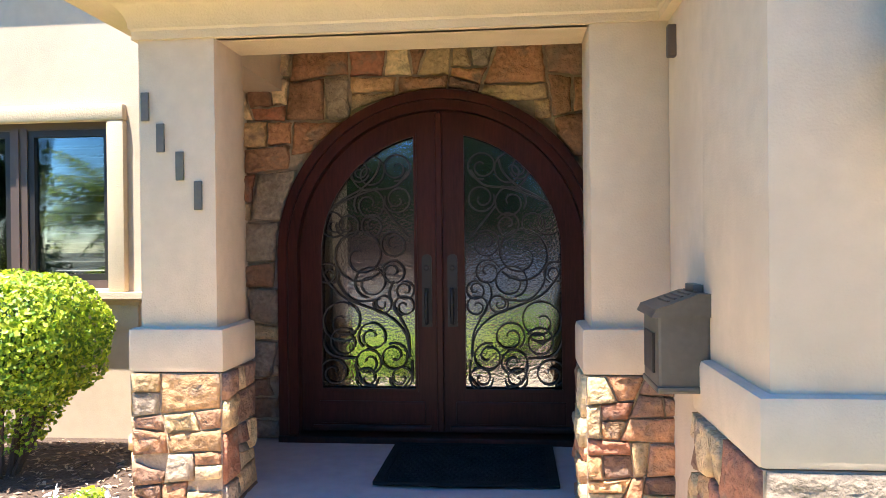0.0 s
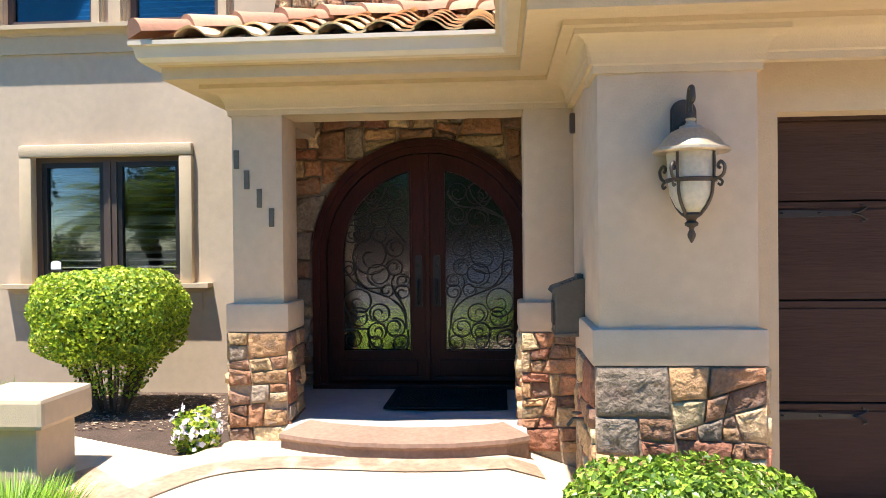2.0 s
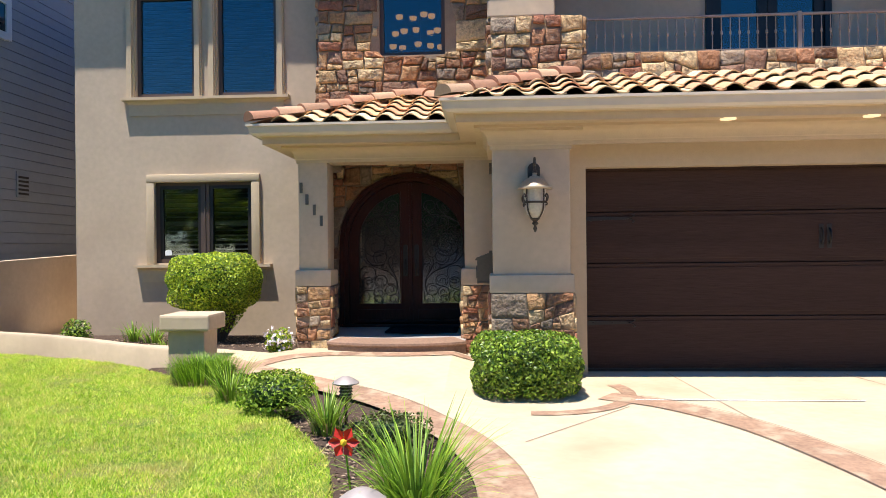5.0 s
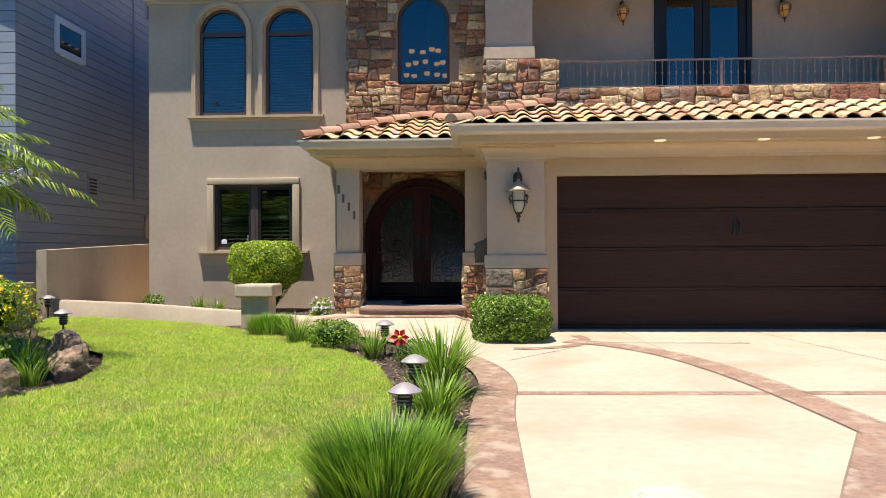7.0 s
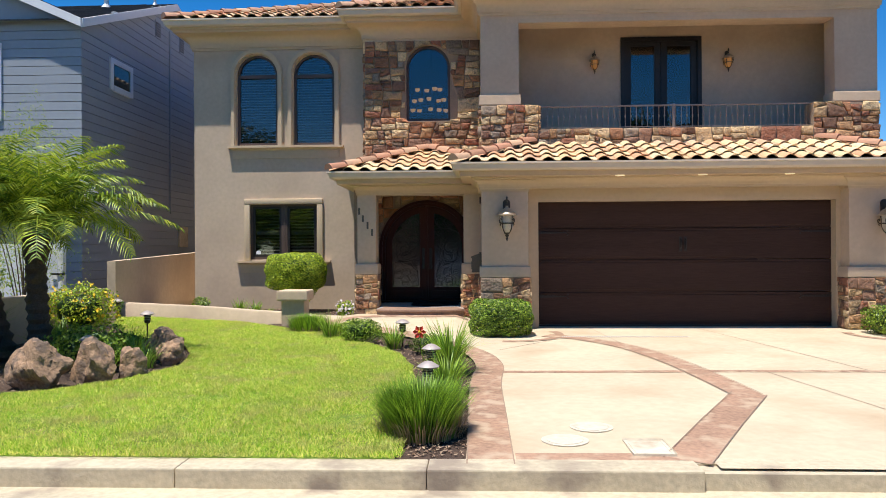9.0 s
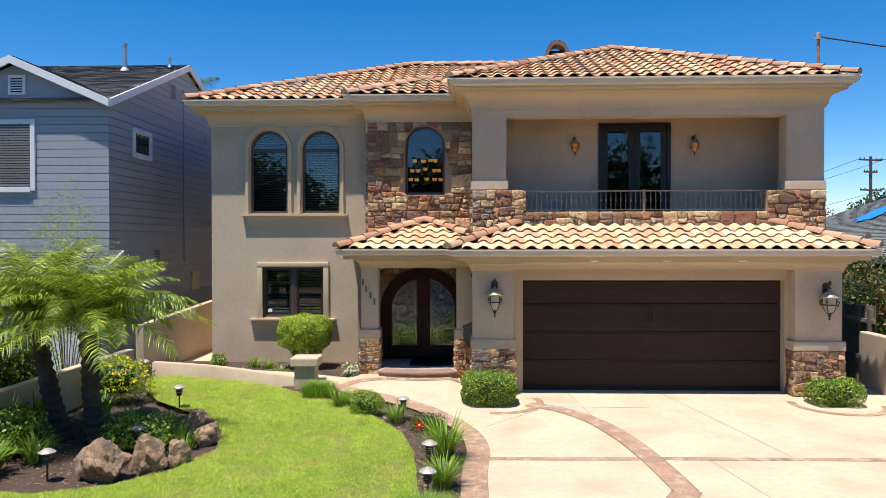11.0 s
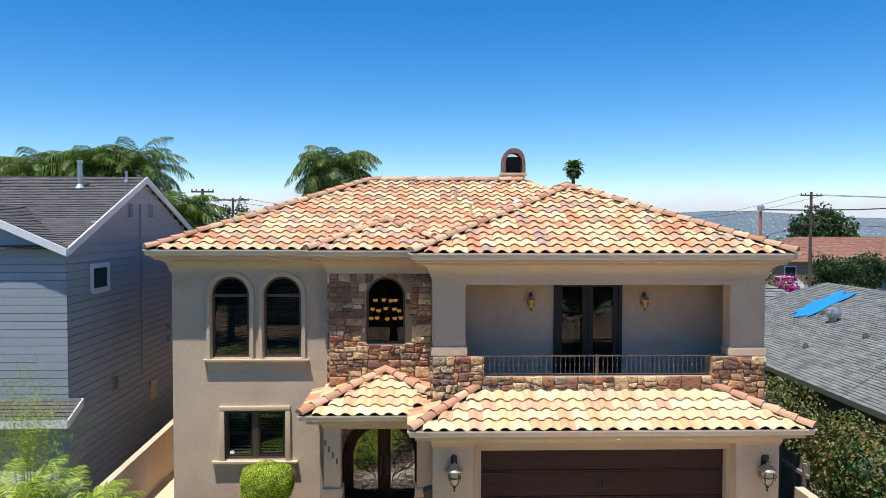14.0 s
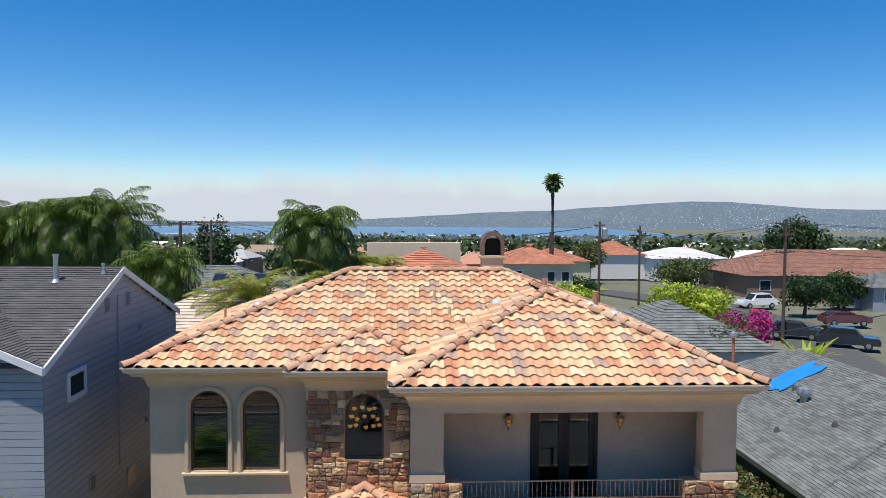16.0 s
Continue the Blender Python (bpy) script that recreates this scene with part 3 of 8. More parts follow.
def tile_mesh(seed, mat="tile"):
    rnd = random.Random(seed)
    bm = bmesh.new()
    pr = tile_profile()
    L = TILE_L + 0.05
    front = [bm.verts.new((x + rnd.uniform(-.003, .003), 0, z + 0.038 + rnd.uniform(-.003, .003))) for x, z in pr]
    back = [bm.verts.new((x * 0.94, L, z * 0.9)) for x, z in pr]
    under = [bm.verts.new((x, 0.004, z + 0.023)) for x, z in pr]
    inner = [bm.verts.new((x, 0.16, z + 0.010)) for x, z in pr]
    for i in range(len(pr) - 1):
        bm.faces.new((front[i], front[i + 1], back[i + 1], back[i]))
        bm.faces.new((under[i + 1], under[i], inner[i], inner[i + 1])).normal_flip()
        bm.faces.new((under[i], under[i + 1], front[i + 1], front[i]))
    bm.normal_update()
    me = bpy.data.meshes.new("tile")
    bm.to_mesh(me)
    bm.free()
    me.materials.append(M[mat])
    for p in me.polygons:
        p.use_smooth = True
    me.set_sharp_from_angle(angle=radians(45))
    return me


TILES = [tile_mesh(s) for s in range(4)]
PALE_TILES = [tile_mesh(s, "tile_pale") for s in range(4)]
CAP_BM = bmesh.new()
capn = 9
cap_a = [CAP_BM.verts.new((0.135 * math.cos(math.pi * i / (capn - 1)), 0, 0.115 * math.sin(math.pi * i / (capn - 1)))) for i in range(capn)]
cap_b = [CAP_BM.verts.new((0.110 * math.cos(math.pi * i / (capn - 1)), 0.43, 0.095 * math.sin(math.pi * i / (capn - 1)) - 0.01)) for i in range(capn)]
cap_c = [CAP_BM.verts.new((0.116 * math.cos(math.pi * i / (capn - 1)), 0, 0.096 * math.sin(math.pi * i / (capn - 1)))) for i in range(capn)]
for i in range(capn - 1):
    CAP_BM.faces.new((cap_a[i], cap_b[i], cap_b[i + 1], cap_a[i + 1]))
    CAP_BM.faces.new((cap_a[i], cap_a[i + 1], cap_c[i + 1], cap_c[i]))
CAP_BM.faces.new(cap_c)
CAP_BM.normal_update()
CAP = bpy.data.meshes.new("ridge_tile")
CAP_BM.to_mesh(CAP)
CAP_BM.free()
CAP.materials.append(M["ridge"])
for p in CAP.polygons:
    p.use_smooth = True
CAP.set_sharp_from_angle(angle=radians(50))


def caps(roof, a, b, lift=0.045):
    """A row of half-round tiles from a low end to a high end."""
    a, b = Vector(a), Vector(b)
    d = (b - a)
    n = max(1, round(d.length / 0.37))
    d.normalize()
    side = d.cross(Vector((0, 0, 1))).normalized()
    up = side.cross(d)
    rnd = random.Random(round(a.x * 100))
    for i in range(n):
        o = a + (b - a) * (i / n) + up * (lift + rnd.uniform(-0.006, 0.008))
        ob = new("ridge_tile", CAP)
        ob.parent = roof
        tip = Matrix(((side.x, d.x, up.x, o.x), (side.y, d.y, up.y, o.y), (side.z, d.z, up.z, o.z), (0, 0, 0, 1)))
        ob.matrix_basis = tip @ pose(0, 0, 0, -1.5, 0, rnd.uniform(-2, 2))


def slope(roof, plan, eave, down, z_eave, pitch, single, seed=1, underlay=True, pieces=None):
    """Tiles one slope. plan: its outline from above; eave: a point on its low edge; down: the way the water runs."""
    down = Vector((*down, 0))
    along = Vector((-down.y, down.x, 0))
    E = Vector((*eave, 0))
    cosp = 1 / math.sqrt(1 + pitch * pitch)
    upv = (-down + Vector((0, 0, pitch))).normalized()
    nrm = along.cross(upv) if along.cross(upv).z > 0 else -along.cross(upv)
    height = lambda p: z_eave + pitch * (E - p).dot(down)
    if underlay:
        bm = bmesh.new()
        vs = [bm.verts.new((x, y, height(Vector((x, y, 0))) - 0.02)) for x, y in plan]
        bm.faces.new(vs)
        part("underlay", bm, M["underlay"], roof)
    rnd = random.Random(seed)
    vals_s = [(Vector((*p, 0)) - E).dot(along) for p in plan]
    vals_r = [(E - Vector((*p, 0))).dot(down) / cosp for p in plan]
    rows = int((max(vals_r)) / TILE_L) + 1
    cols = int((max(vals_s) - min(vals_s)) / TILE_W) + 2
    verts, faces = [], []
    for r in range(rows):
        for c in range(cols):
            s = min(vals_s) + (c + 0.5) * TILE_W
            rr = r * TILE_L
            flat = E + along * s - down * ((rr + TILE_L * 0.55) * cosp)
            if not inside((flat.x, flat.y), plan):
                continue
            o = E + along * s + upv * rr + Vector((0, 0, z_eave - 0.012)) + along * rnd.uniform(-0.006, 0.006) + nrm * rnd.uniform(0, 0.006)
            right = upv.cross(nrm)
            m = Matrix(((right.x, upv.x, nrm.x, o.x), (right.y, upv.y, nrm.y, o.y), (right.z, upv.z, nrm.z, o.z), (0, 0, 0, 1))) @ pose(0, 0, 0, 0, 0, rnd.uniform(-1.0, 1.0))
            me = (pieces or TILES)[rnd.randrange(4)]
            if single:
                ob = new("tile", me)
                ob.parent = roof
                ob.matrix_basis = m
            else:
                k = len(verts)
                verts += [m @ v.co for v in me.vertices]
                faces += [tuple(k + i for i in p.vertices) for p in me.polygons]
    if faces:
        me = bpy.data.meshes.new("tile_field")
        me.from_pydata(verts, [], faces)
        me.materials.append(M["tile_field"])
        for p in me.polygons:
            p.use_smooth = True
        me.set_sharp_from_angle(angle=radians(45))
        ob = tagged(new("tile_field", me), "many weathered clay roof tiles", "", "", "stuff")
        ob.parent = roof


PITCH = 0.355
def roof_part(label):
    ob = new("roof")
    ob.parent = house
    return tagged(ob, label)


low = roof_part("low roof of sunlit pale clay S-tiles over the garage")
g0, g1, ge, zt = 0.52, 9.20, 1.76, LO + 0.0
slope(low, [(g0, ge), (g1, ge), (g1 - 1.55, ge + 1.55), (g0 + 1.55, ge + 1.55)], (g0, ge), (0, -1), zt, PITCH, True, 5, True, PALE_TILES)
slope(low, [(g0, ge), (g0 + 0.62, ge + 0.62), (g0 + 0.62, 5.0), (g0, 5.0)], (g0, ge), (-1, 0), zt, PITCH, False, 6)
slope(low, [(g1, ge), (g1 - 1.5, ge + 1.5), (g1 - 0.5, 5.5), (g1, 5.5)], (g1, ge), (1, 0), zt, PITCH, False, 7)
caps(low, (g0 + 0.03, ge + 0.03, zt), (g0 + 1.55, ge + 1.55, zt + 1.55 * PITCH))
caps(low, (g1 - 0.03, ge + 0.03, zt), (g1 - 1.55, ge + 1.55, zt + 1.55 * PITCH))
porch_roof = roof_part("small hipped roof of pale clay S-tiles over the porch")
p0, pe, pk = -1.99, 3.07, -0.10
pz = LO + (pk - p0) * PITCH
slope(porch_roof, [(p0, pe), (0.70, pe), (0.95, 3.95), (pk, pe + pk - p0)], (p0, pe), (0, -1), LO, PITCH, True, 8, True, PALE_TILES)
slope(porch_roof, [(p0, pe), (pk, pe + pk - p0), (p0, 5.5)], (p0, pe), (-1, 0), LO, PITCH, False, 9)
slope(porch_roof, [(pk, pe + pk - p0), (1.05, 3.81), (1.05, 5.0)], (1.79, pe), (1, 0), LO, PITCH, False, 10)
caps(porch_roof, (p0 + 0.03, pe + 0.03, LO), (pk, pe + pk - p0 - 0.05, pz))
caps(porch_roof, (0.95, 3.91, LO + 0.84 * PITCH), (pk, pe + pk - p0 - 0.05, pz))

PITCH = 0.385
main = roof_part("hipped main roof of weathered red and tan clay tiles")
ux0, ux1, uy, uyb = -6.12, 9.31, 4.99, 15.5
half = (uyb - uy) / 2
zr = UP + half * PITCH
slope(main, [(ux0, uy), (ux1, uy), (ux1 - half, uy + half), (ux0 + half, uy + half)], (ux0, uy), (0, -1), UP, PITCH, False, 11)
slope(main, [(ux0, uy), (ux0 + half, uy + half), (ux0, uyb)], (ux0, uy), (-1, 0), UP, PITCH, False, 12)
slope(main, [(ux1, uy), (ux1, uyb), (ux1 - half, uy + half)], (ux1, uy), (1, 0), UP, PITCH, False, 13)
slope(main, [(ux0, uyb), (ux0 + half, uy + half), (ux1 - half, uy + half), (ux1, uyb)], (ux0, uyb), (0, 1), UP, PITCH, False, 14)
caps(main, (ux0 + 0.03, uy + 0.03, UP), (ux0 + half, uy + half, zr))
caps(main, (ux1 - half, uy + half, zr), (ux0 + half, uy + half, zr))
caps(main, (ux1 - 0.03, uyb - 0.03, UP), (ux1 - half, uy + half, zr))
wing = roof_part("hipped wing roof of sunlit red and tan clay tiles")
w0, w1, we = 0.54, 9.31, 2.81
wh = (w1 - w0) / 2
wz = UP + wh * PITCH
wy = we + wh
wback = uy + (wz - UP) / PITCH
slope(wing, [(w0, we), (w1, we), (w0 + wh, wy)], (w0, we), (0, -1), UP, PITCH, True, 15)
slope(wing, [(w0, we), (w0 + wh, wy), (w0 + wh, wback), (w0, uy)], (w0, we), (-1, 0), UP + 0.01, PITCH, False, 16)
slope(wing, [(w1, we), (w1, wback + 0.3), (w0 + wh, wback), (w0 + wh, wy)], (w1, we), (1, 0), UP + 0.01, PITCH, False, 17)
caps(wing, (w0 + 0.03, we + 0.03, UP), (w0 + wh, wy, wz))
caps(wing, (w1 - 0.03, we + 0.03, UP), (w0 + wh, wy, wz))
caps(wing, (w0 + wh, wy, wz), (w0 + wh, wback, wz))
bay_roof = roof_part("small hipped roof of clay tiles over the stone bay")
b0, be, bk = -2.03, 4.49, -0.12
bz = UP + (bk - b0) * PITCH
slope(bay_roof, [(b0, be), (0.75, be), (1.1, be + 0.7), (bk, be + bk - b0)], (b0, be), (0, -1), UP + 0.012, PITCH, True, 18)
slope(bay_roof, [(b0, be), (bk, be + bk - b0), (bk, 7.0), (b0, 5.1)], (b0, be), (-1, 0), UP + 0.012, PITCH, False, 19)
slope(bay_roof, [(bk, be + bk - b0), (1.1, be + 0.7), (1.1, 6.4), (bk, 7.0)], (1.79, be), (1, 0), UP + 0.012, PITCH, False, 20)
caps(bay_roof, (b0 + 0.03, be + 0.03, UP), (bk, be + bk - b0, bz))
caps(bay_roof, (1.1, be + 0.69, UP + 0.69 * PITCH), (bk, be + bk - b0, bz))

# ---- ground ----
def terrain_height(x, y):
    z = -0.02 - 0.012 * max(0.0, 2.8 - y) if y > -5.9 else -0.34
    if y > 16:
        z = -0.3
    if y > 90:
        z = -0.3 - (y - 90) * 0.035
    if y > 700:
        z = -21.65 - (y - 700) * 0.03
    return max(z, -72.0) - 0.12


bm = bmesh.new()
ys = [-300, -120, -60, -30, -16, -8, -5.95, -5.9, -2, 2.8, 9, 16, 16.5, 30, 60, 90, 150, 250, 400, 700, 1200, 2000, 2600, 4800]
xs = [-4800, -2400, -1200, -600, -300, -150, -80, -40, -20, -10, 0, 10, 20, 40, 80, 150, 300, 600, 1200, 2400, 4800]
grid = [[bm.verts.new((x, y, terrain_height(x, y) - (0.25 if y > 5 else 0))) for x in xs] for y in ys]
for a, b in zip(grid, grid[1:]):
    for i in range(len(xs) - 1):
        bm.faces.new((a[i], a[i + 1], b[i + 1], b[i]))
tagged(part("ground", bm, M["terrain"]), "bare hillside ground falling away to the bay", "ground", "", "structure")


def gz(y):
    """Height of the front yard, falling gently to the street."""
    return -0.02 * max(0.0, min(8.7, 2.8 - y))


def gz2(x, y):
    """The walk climbs to the foot of the step."""
    t = max(0.0, min(1.0, (y - 0.6) / 2.5)) * max(0.0, min(1.0, (1.05 - x) / 0.5)) * max(0.0, min(1.0, (x + 9.0) / 2.4))
    return gz(y) + 0.18 * t


def slab(name, outline, mat, label, lift=0.0, category="pavement", parent=None, kind="structure", thick=0.1, rise=True):
    """A sheet over the yard's fall."""
    bm = bmesh.new()
    top = [bm.verts.new((x, y, (gz2(x, y) if rise else gz(y)) + lift)) for x, y in outline]
    bot = [bm.verts.new((x, y, gz2(x, y) + lift - thick)) for x, y in outline]
    n = len(outline)
    bm.faces.new(top)
    for i in range(n):
        bm.faces.new((top[i], bot[i], bot[(i + 1) % n], top[(i + 1) % n]))
    bmesh.ops.triangulate(bm, faces=[f for f in bm.faces if len(f.verts) > 4])
    bmesh.ops.recalc_face_normals(bm, faces=bm.faces[:])
    ob = part(name, bm, mat, parent, label)
    return ob if parent else tagged(ob, label, category, "", kind)


def arc(cx, cy, r, a0, a1, n=16):
    return [(cx + r * math.cos(radians(a0 + (a1 - a0) * i / n)), cy + r * math.sin(radians(a0 + (a1 - a0) * i / n))) for i in range(n + 1)]


slab("front_bed", [(-9.5, -5.74), (0.9, -5.74), (1.0, -0.7), (0.4, 0.6), (-1.0, 1.7), (-2.3, 2.6), (-2.3, 3.75), (-1.5, 3.8), (-1.5, 5.6), (-9.5, 5.6)], M["mulch"], "bare earth and bark mulch in the planting beds", -0.03, "soil", rise=False)
slab("driveway", [(0.86, -5.80), (9.62, -5.80), (9.62, 3.0), (8.7, 2.9), (1.05, 2.9), (1.05, 0.0), (1.05, -0.7), (1.22, -1.3), (1.22, -1.85), (0.9, -2.2)],
     M["concrete"], "pale warm concrete driveway with stamped bands", 0.0)
EDGE = [(-6.4, 4.05), (-5.9, 4.0), (-5.0, 3.8), (-4.2, 3.5), (-3.5, 3.2), (-2.85, 2.95), (-2.3, 2.6), (-1.9, 2.3), (-1.2, 1.9), (-0.6, 1.55), (-0.2, 1.25), (0.3, 0.75), (0.62, 0.3), (0.85, -0.15), (1.05, -0.7)]
FAR_EDGE = [(-6.4, 4.5), (-5.5, 4.38), (-3.1, 3.78), (-1.66, 3.08), (-1.48, 3.6), (1.05, 3.75)]
bm = bmesh.new()
cols = []
for k in range(76):
    x = -6.4 + 7.45 * k / 75
    y0, y1 = (float(np.interp(x, [p[0] for p in line], [p[1] for p in line])) for line in (EDGE, FAR_EDGE))
    cols.append([bm.verts.new((x, y0 + (y1 - y0) * q / 12, gz2(x, y0 + (y1 - y0) * q / 12) + 0.001)) for q in range(13)])
    cols[-1].insert(0, bm.verts.new((x, y0, gz2(x, y0) - 0.2)))
    cols[-1].append(bm.verts.new((x, y1, gz2(x, y1) - 0.2)))
for a, b in zip(cols, cols[1:]):
    for q in range(14):
        bm.faces.new((a[q], b[q], b[q + 1], a[q + 1]))
tagged(part("front_walk", bm, M["concrete"]), "pale warm concrete front walk curving to the porch step", "pavement", "", "structure")
bm = bmesh.new()
bank = [p for p in EDGE if p[0] > -2.9]
rows = [[bm.verts.new((x - 0.42 * k, y - 0.40 * k, gz2(x, y) * (1 - k) + gz(y - 0.4) * k - 0.018 - 0.012 * k)) for k in (0.0, 0.35, 1.0)] for x, y in bank]
for a, b in zip(rows, rows[1:]):
    for k in range(2):
        bm.faces.new((a[k], a[k + 1], b[k + 1], b[k]))
tagged(part("bed_bank", bm, M["mulch"]), "dark soil banked against the edge of the front walk", "soil", "", "structure")
bm = bmesh.new()
prism_z(bm, [(-1.40, 3.25), (-1.64, 3.11), (-3.1, 3.80), (-5.5, 4.40), (-6.4, 4.52), (-6.4, 5.6), (-1.4, 5.6)], -0.2, 0.13)
tagged(part("house_bed", bm, M["mulch"]), "dark bark mulch bed along the foot of the house", "soil", "", "structure")

# ---- near-black panels in place of the dim rooms behind the glass ----
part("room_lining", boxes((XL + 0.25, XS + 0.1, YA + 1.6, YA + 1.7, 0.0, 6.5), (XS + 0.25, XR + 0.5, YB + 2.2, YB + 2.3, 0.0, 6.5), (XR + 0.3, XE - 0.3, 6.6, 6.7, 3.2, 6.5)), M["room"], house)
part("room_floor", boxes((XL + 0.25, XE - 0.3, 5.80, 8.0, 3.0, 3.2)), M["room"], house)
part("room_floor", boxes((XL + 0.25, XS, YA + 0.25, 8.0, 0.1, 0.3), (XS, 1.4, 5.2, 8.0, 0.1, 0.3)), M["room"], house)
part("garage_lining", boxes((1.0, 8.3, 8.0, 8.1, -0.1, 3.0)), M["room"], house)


# ---- entry door ----
def arc_outline(sx, x_in, r, z0, n=18):
    """Half an arch: up the inner edge, over the curve, down the outer edge."""
    a0 = math.acos(min(1.0, x_in / r))
    pts = [(DX + sx * x_in, z0)]
    pts += [(DX + sx * r * math.cos(a0 * (1 - i / n)), DS + r * math.sin(a0 * (1 - i / n))) for i in range(n + 1)]
    return pts + [(DX + sx * r, z0)]


entry = thing("entry_door", "closed arched double door of dark red-brown wood with iron scrollwork over rippled glass", "door")
bm = bmesh.new()
band_y(bm, arch(DX, 1.043, DZ, DS, 36), arch(DX, 0.985, DZ, DS, 36), DY - 0.10, DY + 0.16)
smooth(part("frame", bm, M["dark_wood"], entry), 30)
bm = bmesh.new()
band_y(bm, arch(DX, 0.985, DZ, DS, 36), arch(DX, 0.925, DZ, DS, 36), DY - 0.06, DY + 0.16)
smooth(part("inner_frame", bm, M["dark_wood"], entry), 30)
part("threshold", boxes((DX - 1.045, DX + 1.045, DY - 0.12, DY + 0.16, DZ - 0.02, DZ + 0.035), bevel=0.008), M["dark_wood"], entry)


def spiral(u, v, r, start, way, turns=1.65, n=26):
    pts = []
    for i in range(n + 1):
        t = i / n
        a = radians(start) + way * turns * 2 * math.pi * t
        q = r * (1 - 0.80 * max(0.0, (t - 0.42) / 0.58))
        cx = u + way * 0.0
        pts.append((cx + q * math.cos(a), v + q * math.sin(a)))
    return pts


def flowing(pts, n=8):
    out = []
    for i in range(len(pts) - 1):
        p0, p1, p2, p3 = (Vector(pts[max(0, min(len(pts) - 1, i + k))]) for k in (-1, 0, 1, 2))
        for j in range(n):
            t = j / n
            out.append(0.5 * (2 * p1 + (p2 - p0) * t + (2 * p0 - 5 * p1 + 4 * p2 - p3) * t * t + (3 * p1 - p0 - 3 * p2 + p3) * t ** 3))
    return [tuple(q) for q in out] + [pts[-1]]


SCROLLS = [(222, 155, 58, 60, 1), (315, 140, 44, 100, -1), (190, 150, 34, 20, 1), (222, 258, 50, 150, 1), (316, 246, 42, 200, -1), (232, 330, 36, 330, -1), (100, 325, 42, 20, 1),
           (148, 330, 38, 200, -1), (188, 432, 84, 40, 1), (302, 392, 42, 300, -1), (222, 520, 52, 100, 1), (298, 485, 38, 200, 1), (80, 490, 36, 60, -1), (338, 545, 30, 250, 1),
           (262, 592, 30, 200, -1), (334, 600, 34, 100, 1), (128, 650, 66, 60, 1), (226, 700, 46, 130, 1), (132, 715, 44, 330, -1), (214, 785, 42, 60, -1), (300, 765, 44, 250, 1),
           (96, 820, 44, 120, 1), (208, 840, 36, 0, 1), (322, 838, 38, 180, -1)]
STEMS = [[(352, 770), (338, 690), (280, 630), (195, 596), (120, 560), (70, 500), (62, 470)], [(352, 770), (346, 690), (312, 620), (286, 560), (300, 515)], [(58, 600), (58, 700), (90, 760), (170, 772)],
         [(72, 296), (130, 245), (200, 205), (245, 160), (262, 110)], [(100, 262), (220, 216), (310, 200), (352, 150)], [(108, 470), (120, 530), (170, 580), (255, 575)],
         [(168, 790), (190, 850), (240, 868)], [(358, 780), (358, 830), (330, 868)], [(270, 270), (310, 320), (352, 370)]]


def leaf(sx, label):
    ob = new("leaf")
    ob.parent = entry
    tagged(ob, label)
    outer, inner = arc_outline(sx, 0.006, 0.920, DZ + 0.045), arc_outline(sx, 0.155, 0.785, 0.65)
    bm = bmesh.new()
    band_y(bm, outer, inner, DY + 0.0, DY + 0.065, closed=True)
    smooth(part("stile_and_rail", bm, M["dark_wood"], ob), 30)
    bm = bmesh.new()
    band_y(bm, arc_outline(sx, 0.145, 0.797, 0.638), arc_outline(sx, 0.163, 0.777, 0.658), DY - 0.014, DY + 0.004, closed=True)
    smooth(part("glazing_bead", bm, M["dark_wood"], ob), 30)
    lo, hi = sorted((DX + sx * 0.10, DX + sx * 0.80))
    part("kick_panel", boxes((lo, hi, DY - 0.012, DY + 0.01, 0.43, 0.575), bevel=0.008), M["dark_wood"], ob)
    part("base_moulding", boxes((lo - 0.04, hi + 0.04, DY - 0.03, DY + 0.004, 0.385, 0.42), bevel=0.01), M["dark_wood"], ob)
    bm = bmesh.new()
    prism_y(bm, arc_outline(sx, 0.155, 0.785, 0.65), DY + 0.035, DY + 0.041)
    pane = part("glass", bm, M["rippled"], ob, "rippled dark glass")
    pane.visible_shadow = False
    to = lambda u, v: (DX + sx * (-(-1.035 + u * 0.00198) + DX), DY + 0.012, 2.367 - v * 0.001965)
    for u, v, r, start, way in SCROLLS:
        bm = bmesh.new()
        tube(bm, [to(*p) for p in spiral(u, v, r, start, way)], 0.0062, 5, 0.0052)
        smooth(part("scroll", bm, M["wrought"], ob), 60)
    for line in STEMS:
        bm = bmesh.new()
        tube(bm, [to(*p) for p in flowing(line)], 0.0068, 5)
        smooth(part("stem", bm, M["wrought"], ob), 60)
    x = DX + sx * 0.083
    bm = bmesh.new()
    prism_y(bm, arch(x, 0.032, 1.06, 1.50, 8, 0.028) , DY - 0.012, DY + 0.002)
    plate = part("handle_plate", bm, M["black_iron"], ob, "black iron handle plate")
    bm = bmesh.new()
    tube(bm, flowing([(x, DY - 0.008, 1.30), (x, DY - 0.05, 1.29), (x, DY - 0.062, 1.20), (x, DY - 0.05, 1.10), (x, DY - 0.008, 1.085)]), 0.013, 8)
    smooth(part("grip", bm, M["black_iron"], ob), 60)
    bm = bmesh.new()
    lathe(bm, [(0.018, 0), (0.018, 0.012), (0.012, 0.016)], 12)
    bm.transform(pose(x, DY - 0.012, 1.44, 90))
    part("lock", bm, M["black_iron"], ob)
    return ob


leaf(-1, "door leaf with mirrored scrollwork")
leaf(1, "door leaf with mirrored scrollwork")
part("astragal", boxes((DX - 0.022, DX + 0.022, DY - 0.03, DY + 0.02, DZ + 0.05, DS + 0.905), bevel=0.008), M["dark_wood"], entry)

